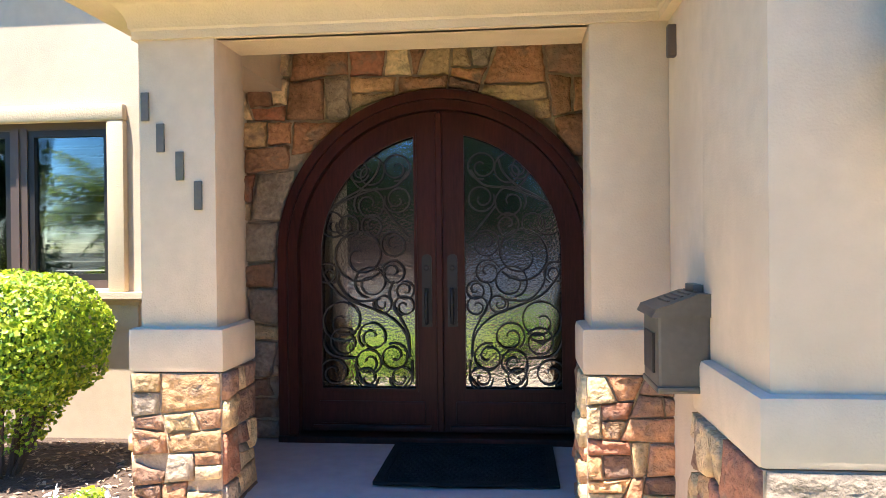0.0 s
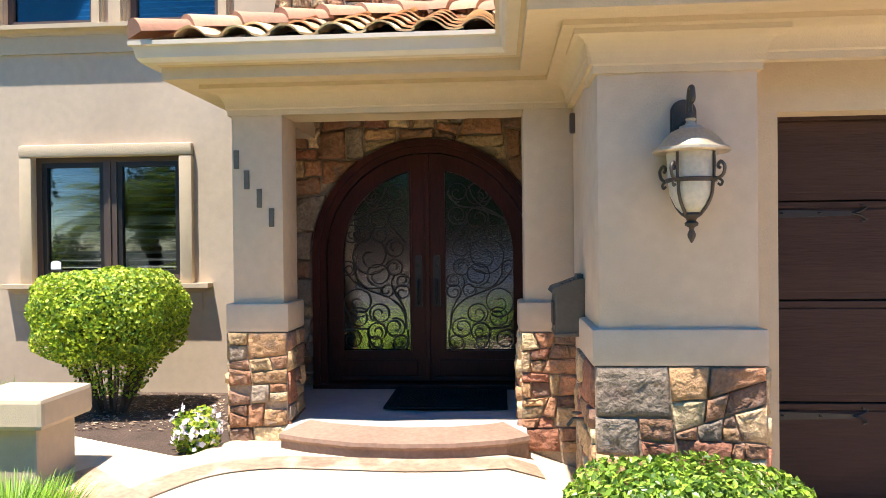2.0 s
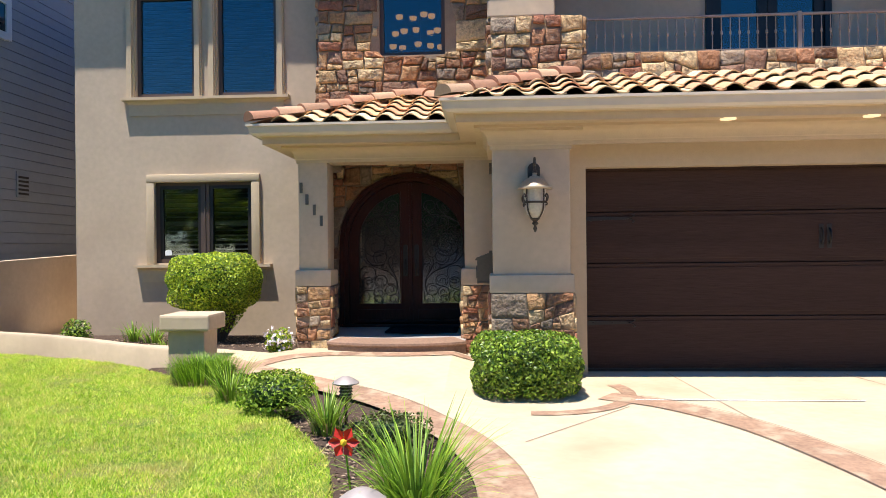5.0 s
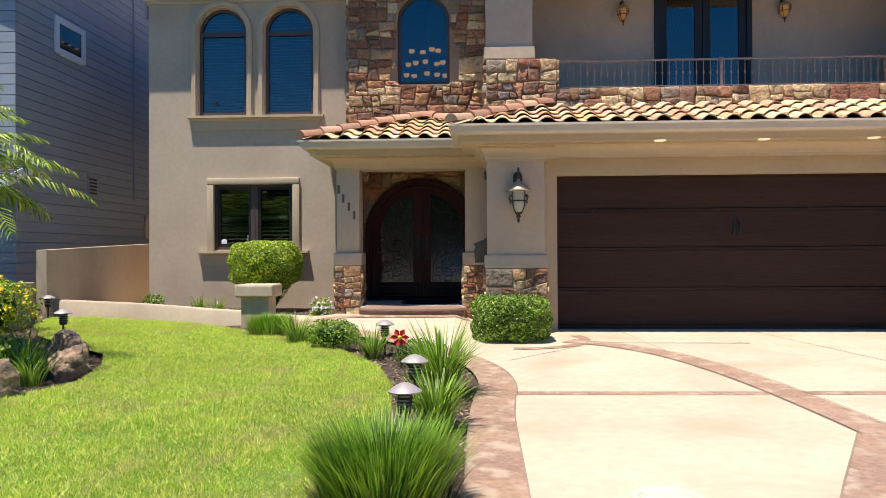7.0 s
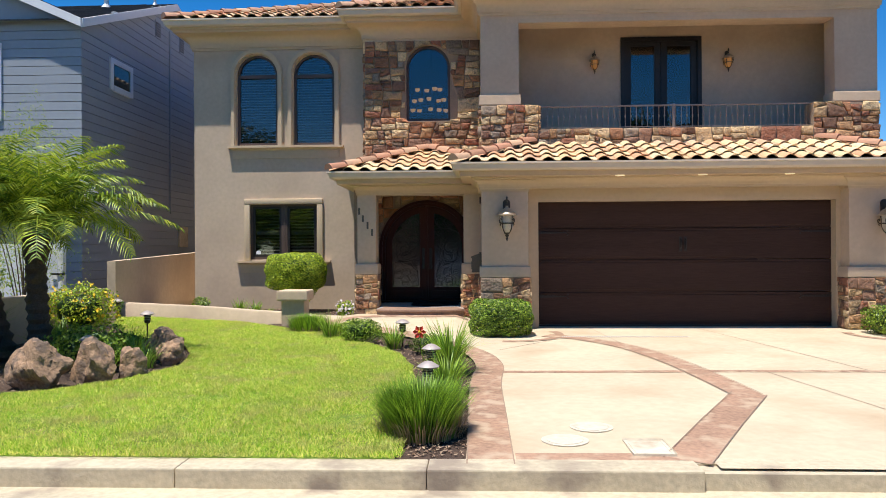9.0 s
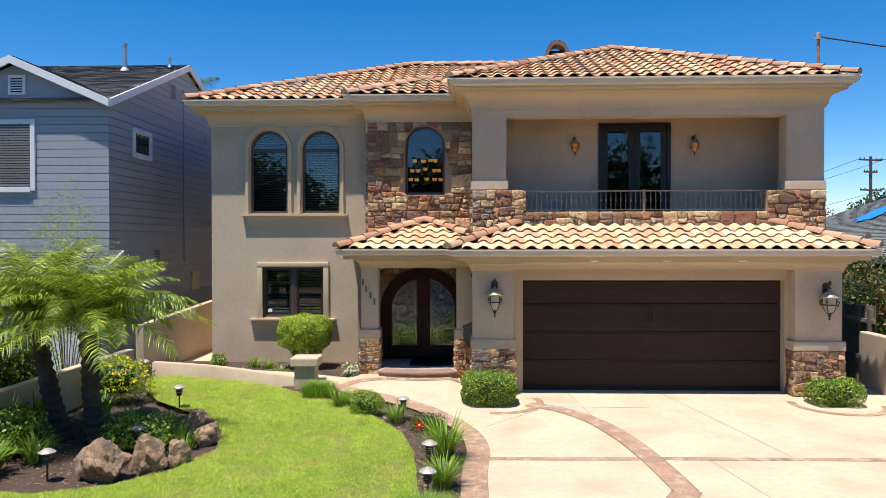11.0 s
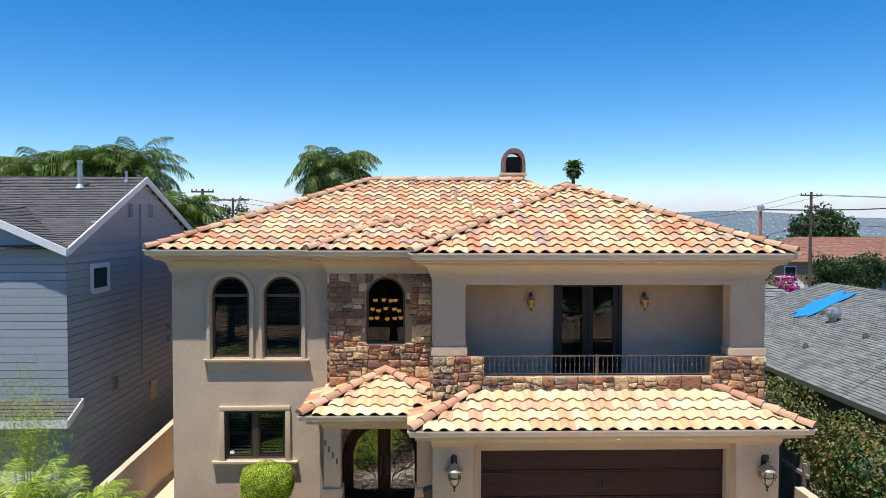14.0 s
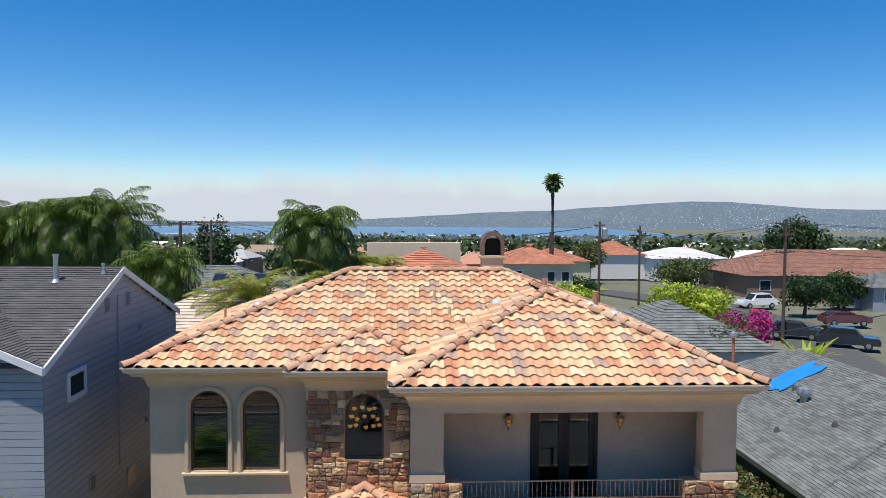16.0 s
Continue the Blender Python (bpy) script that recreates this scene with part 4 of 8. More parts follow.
# ---- porch floor, step, mat ----
bm = bmesh.new()
front = [(0.70, 3.36), (0.55, 3.26), (0.2, 3.15), (-0.15, 3.12), (-0.5, 3.15), (-0.85, 3.26), (-1.05, 3.36)]
prism_z(bm, [(-1.45, 4.95), (1.0, 4.95), (1.0, 3.9), (0.70, 3.9)] + front + [(-1.08, 3.9), (-1.45, 3.9)], 0.0, DZ - 0.004)
for v in bm.verts:
    if v.co.z > 0.2 and v.co.y < 3.5:
        v.co.z -= 0.04
tagged(part("porch_floor", bm, M["porch"]), "grey-beige concrete porch floor with a bowed front step", "floor", "", "structure")
bm = bmesh.new()
sweep(bm, front[::-1], [(-0.30, DZ - 0.07), (0.02, DZ - 0.09), (0.035, DZ - 0.07), (0.03, DZ - 0.042), (0.0, DZ - 0.037), (-0.30, DZ - 0.012)])
tagged(part("step_nosing", bm, M["step_edge"]), "rounded red-brown step edge of stamped concrete", "step", "", "structure")
bm = bmesh.new()
sweep(bm, front[::-1], [(-0.05, 0.0), (0.012, 0.0), (0.012, DZ - 0.085), (-0.05, DZ - 0.085)])
tagged(part("step_riser", bm, M["step_edge"]), "red-brown stamped concrete step riser", "step", "", "structure")
doormat = thing("doormat", "black patterned rubber doormat on the porch floor", "doormat")
part("base", boxes((-0.41, 0.57, 3.96, 4.74, DZ - 0.003, DZ + 0.008), bevel=0.003), M["mat"], doormat)
bm = bmesh.new()
for r in ((-0.41, 0.57, 3.96, 4.01), (-0.41, 0.57, 4.69, 4.74), (-0.41, -0.36, 4.01, 4.69), (0.52, 0.57, 4.01, 4.69)):
    box(bm, *r, DZ + 0.006, DZ + 0.014)
part("border", bm, M["mat"], doormat)
bm = bmesh.new()
for a in range(21):
    for b in range(15):
        lathe(bm, [(0.017, 0), (0.013, 0.006)], 6, (-0.325 + a * 0.0402 + 0.018 * (b % 2), 4.04 + b * 0.0435, DZ + 0.007))
part("raised_pattern", bm, M["mat"], doormat)
# ---- number plates: plain dark bars stepping down the pier ----
for i, (x, z) in enumerate([(-1.436, 2.275), (-1.36, 2.122), (-1.264, 1.984), (-1.173, 1.839)]):
    bm = bmesh.new()
    box(bm, x - 0.02, x + 0.02, 3.565, 3.578, z - 0.07, z + 0.07, 0.004)
    tagged(part("number_bar", bm, M["pewter"]), "plain dark metal bar mounted on the porch pier", "sign", "number bars on the pier")


# ---- windows ----
def slats(parent, x0, x1, z0, z1, y, step, mat, top=None):
    z = z0
    me = None
    while z < z1:
        lo, hi = x0, x1
        if top:
            half_w = top(z)
            if half_w is None:
                break
            lo, hi = max(x0, half_w[0]), min(x1, half_w[1])
        bm = bmesh.new()
        box(bm, lo, hi, -0.026, 0.026, -0.003, 0.003)
        bm.transform(pose(0, y, z, 28))
        part("slat", bm, mat, parent)
        z += step


def arched_window(i, xc, half, z0, spring, y, label, transom=True, blind=True):
    ob = thing(f"window_{i}", label, "window", "", "structure")
    bm = bmesh.new()
    band_y(bm, arch(xc, half, z0, spring, 24), arch(xc, half - 0.055, z0, spring, 24), y + 0.06, y + 0.14)
    smooth(part("window_frame", bm, M["window_frame"], ob), 30)
    part("bottom_rail", boxes((xc - half + 0.05, xc + half - 0.05, y + 0.062, y + 0.138, z0, z0 + 0.06)), M["window_frame"], ob)
    if transom:
        part("transom", boxes((xc - half + 0.05, xc + half - 0.05, y + 0.055, y + 0.142, spring - 0.06, spring + 0.02)), M["window_frame"], ob)
    bm = bmesh.new()
    prism_y(bm, arch(xc, half - 0.05, z0 + 0.05, spring, 24), y + 0.10, y + 0.105)
    p = part("pane", bm, M["pane"], ob)
    p.visible_shadow = False
    if blind:
        top = lambda z: ((xc - half + 0.06, xc + half - 0.06) if z < spring else ((lambda w: (xc - w, xc + w) if w > 0.08 else None)(math.sqrt(max(0, (half - 0.06) ** 2 - (z - spring) ** 2)))))
        slats(ob, xc - half + 0.06, xc + half - 0.06, z0 + 0.08, spring + half, y + 0.20, 0.062, M["blind"], top)
    return ob


for i, (x, h) in enumerate(WINDOWS):
    arched_window(i + 1, x, h, 3.93, 5.555, YA, "tall arched window with dark brown frame and pale closed blinds")
arched_window(3, -0.10, 0.49, 4.36, 5.56, YB, "arched window in the stone wall with black iron frame", False, False)

trims = thing("window_surround", "moulded beige stucco surround round the paired arched windows", "trim", "", "structure")
for x, h in WINDOWS:
    bm = bmesh.new()
    for o, i_, y0 in ((0.135, 0.02, 0.05), (0.115, 0.04, 0.075)):
        band_y(bm, arch(x, h + o, 3.90, 5.555, 28), arch(x, h + i_, 3.90, 5.555, 28), YA - y0, YA + 0.01)
    smooth(part("arch_moulding", bm, M["trim"], trims), 30)


def sill(parent, x0, x1, z, y, depth=0.13):
    bm = bmesh.new()
    pr = [(-0.02, z - 0.28), (0.03, z - 0.28), (0.03, z - 0.10)] + cove(0, z - 0.095, z - 0.05, 0.04, depth - 0.02, 4) + [(depth, z - 0.045), (depth, z), (-0.02, z)]
    sweep(bm, [(x0, y + 0.01), (x0, y), (x1, y), (x1, y + 0.01)], pr)
    return smooth(part("sill", bm, M["trim"], parent), 30)


sill(trims, -4.66, -2.22, 3.905, YA)
window = thing("window_4", "square dark-framed casement window with half-open louvred shutters", "window", "", "structure")
bm = bmesh.new()
band_y(bm, [(-4.30, 1.28), (-2.70, 1.28), (-2.70, 2.57), (-4.30, 2.57)], [(-4.24, 1.34), (-2.76, 1.34), (-2.76, 2.51), (-4.24, 2.51)], YA + 0.05, YA + 0.14, closed=True)
part("window_frame", bm, M["window_frame"], window)
part("mullion", boxes((-3.57, -3.43, YA + 0.045, YA + 0.14, 1.33, 2.52), (-3.51, -3.49, YA + 0.03, YA + 0.05, 1.33, 2.52)), M["window_frame"], window)
for x0, x1 in ((-4.24, -3.57), (-3.43, -2.76)):
    bm = bmesh.new()
    band_y(bm, [(x0, 1.34), (x1, 1.34), (x1, 2.51), (x0, 2.51)], [(x0 + 0.05, 1.39), (x1 - 0.05, 1.39), (x1 - 0.05, 2.46), (x0 + 0.05, 2.46)], YA + 0.06, YA + 0.12, closed=True)
    part("sash", bm, M["black_iron"], window)
    p = part("pane", boxes((x0 + 0.04, x1 - 0.04, YA + 0.09, YA + 0.095, 1.38, 2.47)), M["pane"], window)
    p.visible_shadow = False
    slats(window, x0 + 0.05, x1 - 0.05, 1.42, 2.46, YA + 0.20, 0.075, M["blind"])
    part("shutter_rail", boxes((x0 + 0.04, x1 - 0.04, YA + 0.19, YA + 0.21, 1.88, 1.95)), M["blind"], window)
surround = thing("window_surround", "moulded beige stucco surround and sill of the square window", "trim", "", "structure")
for name, r in (("side_moulding", (-4.42, -4.28, YA - 0.07, YA + 0.01, 1.25, 2.56)), ("side_moulding", (-2.72, -2.58, YA - 0.07, YA + 0.01, 1.25, 2.56)), ("head_moulding", (-4.42, -2.58, YA - 0.075, YA + 0.01, 2.555, 2.685))):
    smooth(part(name, boxes(r, bevel=0.028), M["trim"], surround), 50)
sill(surround, -4.47, -2.53, 1.255, YA)
bm = bmesh.new()
prism_y(bm, arch(-4.12, 0.055, 1.40, 1.46, 8, 0.03), YA + 0.08, YA + 0.085)
tagged(part("window_sticker", bm, material("sticker", (0.75, 0.78, 0.82), 0.5)), "small white alarm sticker on the window pane", "sticker")

# ---- chandelier seen through the arched bay window ----
chandelier = thing("chandelier", "dark iron chandelier with lit amber glass cups", "chandelier")
bm = bmesh.new()
tube(bm, [(-0.10, 6.3, 6.4), (-0.10, 6.3, 4.9)], 0.015)
part("stem", bm, M["black_iron"], chandelier)
for k, (dx, dz) in enumerate([(-0.34, 0.27), (-0.12, 0.27), (0.08, 0.27), (0.20, 0.27), (-0.42, 0.02), (-0.25, 0.0), (-0.06, 0.05), (0.17, 0.02), (0.30, 0.0), (-0.45, -0.22), (-0.30, -0.22), (-0.02, -0.22), (0.18, -0.22), (0.34, -0.22)]):
    bm = bmesh.new()
    lathe(bm, [(0.03, 0), (0.055, 0.02), (0.062, 0.075)], 10, (-0.10 + dx, 6.3 + 0.12 * math.sin(k * 2.1), 5.02 + dz))
    part("cup", bm, M["amber_glow"], chandelier, "lit amber glass cup")
    bm = bmesh.new()
    tube(bm, [(-0.10, 6.3, 4.98 + dz), (-0.10 + dx, 6.3 + 0.12 * math.sin(k * 2.1), 5.02 + dz)], 0.008, 4)
    part("arm", bm, M["black_iron"], chandelier)

# ---- garage door ----
garage = thing("garage_door", "closed dark brown wood-grain sectional garage door with iron straps", "garage door")
edges = [0.035, 0.649, 1.268, 1.867, GH + 0.05]
for z0, z1 in zip(edges, edges[1:]):
    sec = part("section", boxes((GX0 - 0.02, GX1 + 0.02, GY + 0.012, GY + 0.06, z0 + 0.004, z1 - 0.004), bevel=0.006), M["garage"], garage)
    part("board", boxes((GX0 - 0.02, GX1 + 0.02, GY, GY + 0.02, z0 + 0.05, z1 - 0.05), bevel=0.008), M["garage"], sec)
    part("rail", boxes((GX0 - 0.02, GX1 + 0.02, GY + 0.002, GY + 0.02, z1 - 0.042, z1 - 0.006), bevel=0.004), M["garage"], sec)
part("bottom_seal", boxes((GX0, GX1, GY + 0.005, GY + 0.06, 0.0, 0.034)), M["black_iron"], garage)
for x, s in ((GX0 + 0.01, 1), (GX1 - 0.01, -1)):
    for z in (1.79, 0.57):
        bm = bmesh.new()
        lo, hi = sorted((x, x + s * 0.62))
        prism_y(bm, [(x, z - 0.026), (x + s * 0.5, z - 0.013), (x + s * 0.5, z + 0.013), (x, z + 0.026)], GY - 0.008, GY + 0.002)
        for e in (-1, 1):
            tube(bm, flowing([(x + s * 0.49, GY - 0.004, z), (x + s * 0.54, GY - 0.006, z + e * 0.012), (x + s * 0.575, GY - 0.006, z + e * 0.038), (x + s * 0.545, GY - 0.006, z + e * 0.046)], 4), 0.007, 5)
        for k in (0.08, 0.3, 0.5):
            lathe(bm, [(0.012, 0), (0.006, 0.008)], 8, (x + s * k, GY - 0.012, z))
        part("strap_hinge", bm, M["black_iron"], garage, "black iron strap hinge")
for x in (4.83, 4.92):
    bm = bmesh.new()
    box(bm, x - 0.028, x + 0.028, GY - 0.01, GY + 0.002, 1.42, 1.70, 0.006)
    tube(bm, flowing([(x, GY - 0.008, 1.65), (x, GY - 0.05, 1.60), (x, GY - 0.05, 1.52), (x, GY - 0.008, 1.47)]), 0.011, 6)
    part("pull_handle", bm, M["black_iron"], garage, "black iron pull handle")
for x in (3.55, 5.02, 6.55):
    bm = bmesh.new()
    lathe(bm, [(0.082, -0.010), (0.084, 0.002), (0.06, 0.004)], 20, (x, 2.005, LO - 0.238))
    tagged(part("recessed_light", bm, M["soffit_glow"]), "round warm white recessed light in the garage soffit", "light", "soffit lights")


# ---- wall lanterns ----
def lantern(label, lit, grp):
    """Built with its wall plate at y = 0 and the middle of its glass below the cap at z = 0."""
    ob = thing("wall_lantern", label, "lantern", grp)
    bm = bmesh.new()
    prism_y(bm, arch(0, 0.068, -0.02, 0.26, 12) , -0.03, 0.0)
    bmesh.ops.bevel(bm, geom=[e for e in bm.edges if abs(e.verts[0].co.y + 0.03) < 1e-4 and abs(e.verts[1].co.y + 0.03) < 1e-4], offset=0.01, segments=2, affect="EDGES")
    part("back_plate", bm, M["lamp_metal"], ob)
    bm = bmesh.new()
    tube(bm, flowing([(0, -0.02, 0.20), (0, -0.09, 0.17), (0, -0.12, 0.24), (0, -0.15, 0.345), (0, -0.20, 0.355), (0, -0.215, 0.30), (0, -0.19, 0.285)]), 0.014, 7)
    tube(bm, [(0, -0.17, 0.30), (0, -0.17, 0.17)], 0.011, 6)
    lathe(bm, [(0.02, 0), (0.026, 0.015), (0.012, 0.04)], 10, (0, -0.17, 0.20))
    smooth(part("scroll_arm", bm, M["lamp_metal"], ob), 60)
    bm = bmesh.new()
    lathe(bm, [(0.188, -0.014), (0.196, -0.006), (0.194, 0.006), (0.176, 0.012), (0.168, 0.018), (0.158, 0.036), (0.130, 0.070), (0.098, 0.098), (0.072, 0.110), (0.060, 0.114), (0.056, 0.126), (0.030, 0.132), (0.022, 0.150), (0.028, 0.162), (0.012, 0.175)], 24, (0, -0.17, 0.035))
    smooth(part("cap", bm, M["lamp_cap"], ob, "brushed bronze domed cap"), 35)
    bm = bmesh.new()
    lathe(bm, [(0.045, -0.292), (0.080, -0.255), (0.108, -0.195), (0.118, -0.12), (0.120, -0.05), (0.125, 0.03)], 22, (0, -0.17, 0))
    smooth(part("glass_bowl", bm, M["amber_bowl"] if lit else M["lamp_glass"], ob, "mottled glass bowl"), 60)
    for k in range(4):
        a = math.pi / 4 + k * math.pi / 2
        c, s = math.cos(a), math.sin(a)
        bm = bmesh.new()
        tube(bm, flowing([(r * c, -0.17 + r * s, z) for r, z in ((0.05, -0.30), (0.088, -0.255), (0.116, -0.195), (0.126, -0.12), (0.150, -0.118), (0.178, -0.10), (0.186, -0.06), (0.165, -0.035), (0.150, -0.055), (0.162, -0.07))], 5), 0.0085, 6)
        tube(bm, flowing([(r * c, -0.17 + r * s, z) for r, z in ((0.128, -0.11), (0.130, -0.03), (0.128, 0.03))], 4), 0.008, 5)
        tube(bm, flowing([(r * c, -0.17 + r * s, z) for r, z in ((0.150, -0.118), (0.172, -0.135), (0.165, -0.155), (0.150, -0.145))], 4), 0.007, 5)
        smooth(part("rib", bm, M["lamp_metal"], ob), 60)
    bm = bmesh.new()
    lathe(bm, [(0.118, -0.132), (0.128, -0.130), (0.130, -0.112), (0.119, -0.108)], 24, (0, -0.17, 0), False)
    part("hoop", bm, M["lamp_metal"], ob)
    bm = bmesh.new()
    lathe(bm, [(0.005, -0.445), (0.020, -0.415), (0.022, -0.40), (0.012, -0.375), (0.016, -0.365), (0.034, -0.355), (0.036, -0.342), (0.022, -0.33), (0.030, -0.318), (0.055, -0.30), (0.050, -0.288)], 14, (0, -0.17, 0))
    smooth(part("finial", bm, M["lamp_metal"], ob), 50)
    return ob


lamp = lantern("bronze wall lantern with mottled glass on the garage pier", False, "garage lanterns")
lamp.matrix_basis = pose(1.515, 2.27, 2.07)
copy_thing(lamp, pose(8.33, 2.27, 2.02))
small = lantern("small dark bronze lantern with a lit amber glass", True, "balcony lanterns")
small.scale = (0.62, 0.62, 0.62)
small.matrix_basis = pose(3.51, 4.62, 5.50) @ Matrix.Diagonal((0.62, 0.62, 0.62, 1))
copy_thing(small, pose(6.33, 4.62, 5.50))

# ---- mailbox ----
box_ = thing("mailbox", "grey-brown metal wall mailbox with sloping ribbed lid", "mailbox")
bm = bmesh.new()
box(bm, 0.855, 1.045, 2.89, 3.19, 1.05, 1.33, 0.012)
part("body", bm, M["pewter"], box_)
bm = bmesh.new()
prism_y(bm, [(0.83, 1.315), (0.845, 1.345), (1.0, 1.40), (1.045, 1.40), (1.045, 1.315)], 2.875, 3.205)
part("lid", bm, M["pewter"], box_)
for k in range(5):
    part("rib", boxes((0.90 + k * 0.025, 0.912 + k * 0.025, 2.95, 3.13, 1.36 + k * 0.0088, 1.372 + k * 0.0088)), M["pewter"], box_)
part("hook", boxes((1.0, 1.04, 2.97, 3.11, 1.395, 1.43), bevel=0.008), M["pewter"], box_)
part("door", boxes((0.845, 0.857, 2.95, 3.13, 1.10, 1.25), bevel=0.004), M["black_iron"], box_)
part("base_rim", boxes((0.85, 1.05, 2.88, 3.2, 1.035, 1.06), bevel=0.008), M["pewter"], box_)

box_.location = (0.012, 0, 0)

# ---- hose tap, wall sensor ----
tap = thing("hose_tap", "small brass hose tap on the pier base", "tap")
bm = bmesh.new()
tube(bm, [(0.99, 2.45, 0.62), (0.93, 2.45, 0.62), (0.90, 2.45, 0.58)], 0.012, 6)
part("spout", bm, M["pewter"], tap)
bm = bmesh.new()
lathe(bm, [(0.03, 0), (0.03, 0.008)], 8, (0.95, 2.45, 0.65))
part("wheel", bm, M["pewter"], tap)
tagged(part("wall_sensor", boxes((1.02, 1.062, 3.42, 3.47, 2.40, 2.54), bevel=0.01), M["window_frame"]), "small dark sensor box on the porch wall", "sensor")

# ---- balcony rail and french doors ----
rail = thing("balcony_rail", "brown wrought-iron balcony rail with slim knotted balusters", "rail")
part("top_rail", boxes((2.2, 7.55, YC + 0.10, YC + 0.14, 4.315, 4.345), bevel=0.006), M["rail"], rail)
part("bottom_rail", boxes((2.2, 7.55, YC + 0.11, YC + 0.13, 3.90, 3.915)), M["rail"], rail)
bm = bmesh.new()
tube(bm, [(0, 0, 3.90), (0, 0, 4.32)], 0.0075, 5)
lathe(bm, [(0.007, -0.03), (0.016, -0.012), (0.016, 0.012), (0.007, 0.03)], 6, (0, 0, 4.12))
first = part("baluster", bm, M["rail"], rail)
first.location = (2.28, YC + 0.12, 0)
for k in range(1, 48):
    ob = new("baluster", first.data)
    ob.parent = rail
    ob.location = (2.28 + k * 0.1105, YC + 0.12, 0)
part("post", boxes((4.86, 4.91, YC + 0.095, YC + 0.145, 3.86, 4.36), bevel=0.006), M["rail"], rail)
french = thing("french_door", "closed pair of dark glazed balcony doors", "door")
bm = bmesh.new()
band_y(bm, [(4.08, 3.5), (5.79, 3.5), (5.79, 6.02), (4.08, 6.02)], [(4.17, 3.55), (5.70, 3.55), (5.70, 5.93), (4.17, 5.93)], 4.58, 4.76, closed=True)
part("frame", bm, M["black_iron"], french)
for x0, x1 in ((4.17, 4.93), (4.94, 5.70)):
    bm = bmesh.new()
    band_y(bm, [(x0, 3.55), (x1, 3.55), (x1, 5.93), (x0, 5.93)], [(x0 + 0.13, 3.75), (x1 - 0.13, 3.75), (x1 - 0.13, 5.83), (x0 + 0.13, 5.83)], 4.62, 4.68, closed=True)
    lf = part("leaf", bm, M["black_iron"], french)
    p = part("pane", boxes((x0 + 0.12, x1 - 0.12, 4.648, 4.653, 3.74, 5.84)), M["pane"], lf)
    p.visible_shadow = False

# ---- chimney cap and roof vents ----
chimney = thing("chimney", "stucco chimney with an arched copper-brown cap behind the ridge", "chimney")
part("shaft", boxes((3.62, 4.36, 12.0, 12.6, 6.5, 9.08)), M["stucco"], chimney)
part("collar", boxes((3.54, 4.44, 11.94, 12.66, 9.06, 9.16), bevel=0.02), M["trim"], chimney)
bm = bmesh.new()
pointed = lambda h, z: [(3.99 - h, 9.16)] + [(3.99 - h * math.cos(math.pi / 2 * i / 8) ** 0.8, z + (0.55 * h / 0.4) * math.sin(math.pi / 2 * i / 8)) for i in range(9)] + [(3.99 + h * math.cos(math.pi / 2 * i / 8) ** 0.8, z + (0.55 * h / 0.4) * math.sin(math.pi / 2 * i / 8)) for i in range(7, -1, -1)] + [(3.99 + h, 9.16)]
band_y(bm, pointed(0.40, 9.46), pointed(0.29, 9.46), 11.98, 12.62)
smooth(part("arched_hood", bm, material("copper", (0.20, 0.12, 0.095), 0.6, 0.2, vary=0.3, scale=6), chimney), 30)
# Flue block is near-black and widened to stand in for the hood's shade.
part("flue", boxes((3.72, 4.26, 12.36, 12.55, 9.16, 9.74)), M["room"], chimney)


def roof_pipe(x, y, z, h, r, mat, label, dome=False):
    ob = thing("roof_vent", label, "vent", "roof vents")
    bm = bmesh.new()
    if dome:
        lathe(bm, [(r * 1.15, 0), (r, 0.05), (r * 0.8, 0.11), (r * 0.35, 0.15)], 14, (x, y, z))
        smooth(part("dome", bm, mat, ob), 60)
    else:
        lathe(bm, [(r, 0), (r, h)], 10, (x, y, z))
        part("pipe", bm, mat, ob)
    bm = bmesh.new()
    lathe(bm, [(r * 2.2, -0.05), (r * 1.3, 0.04)], 10, (x, y, z))
    part("flashing", bm, M["tile"], ob)


roof_z = lambda y: UP + (y - uy) * PITCH + 0.04
M["metal"] = material("metal", (0.45, 0.46, 0.47), 0.4, 0.8, vary=0.15)
M["skydome"] = material("skydome", (0.55, 0.60, 0.64), 0.2, 0.1, vary=0.05)
roof_pipe(1.8, 8.3, roof_z(8.3), 0.3, 0.04, M["tile"], "short clay-coloured vent pipe on the tiled roof")
roof_pipe(2.2, 7.4, roof_z(7.4), 0.26, 0.04, M["tile"], "short clay-coloured vent pipe on the tiled roof")
roof_pipe(2.55, 6.9, roof_z(6.9), 0.2, 0.04, M["tile"], "short clay-coloured vent pipe on the tiled roof")
roof_pipe(-4.4, 8.6, UP + 1.72 * PITCH + 0.06, 0.3, 0.04, M["ridge"], "short clay-coloured vent pipe behind the hip")
roof_pipe(-3.6, 9.4, UP + 2.5 * PITCH, 0, 0.16, M["skydome"], "small clear dome vent behind the hip", True)
roof_pipe(3.6, 7.9, UP + 3.06 * PITCH + 0.05, 0, 0.15, M["skydome"], "small clear dome vent on the wing roof", True)
roof_pipe(6.4, 8.0, UP + 2.9 * PITCH + 0.05, 0, 0.16, M["skydome"], "small clear dome vent on the wing roof", True)
roof_pipe(7.1, 7.9, UP + 2.2 * PITCH + 0.05, 0, 0.16, M["skydome"], "small clear dome vent on the wing roof", True)
roof_pipe(7.0, 9.6, UP + 2.3 * PITCH, 0.55, 0.10, M["ridge"], "square clay flue pipe on the roof")
roof_pipe(5.35, 9.6, UP + 3.9 * PITCH, 0.35, 0.08, M["ridge"], "square clay flue pipe on the roof")

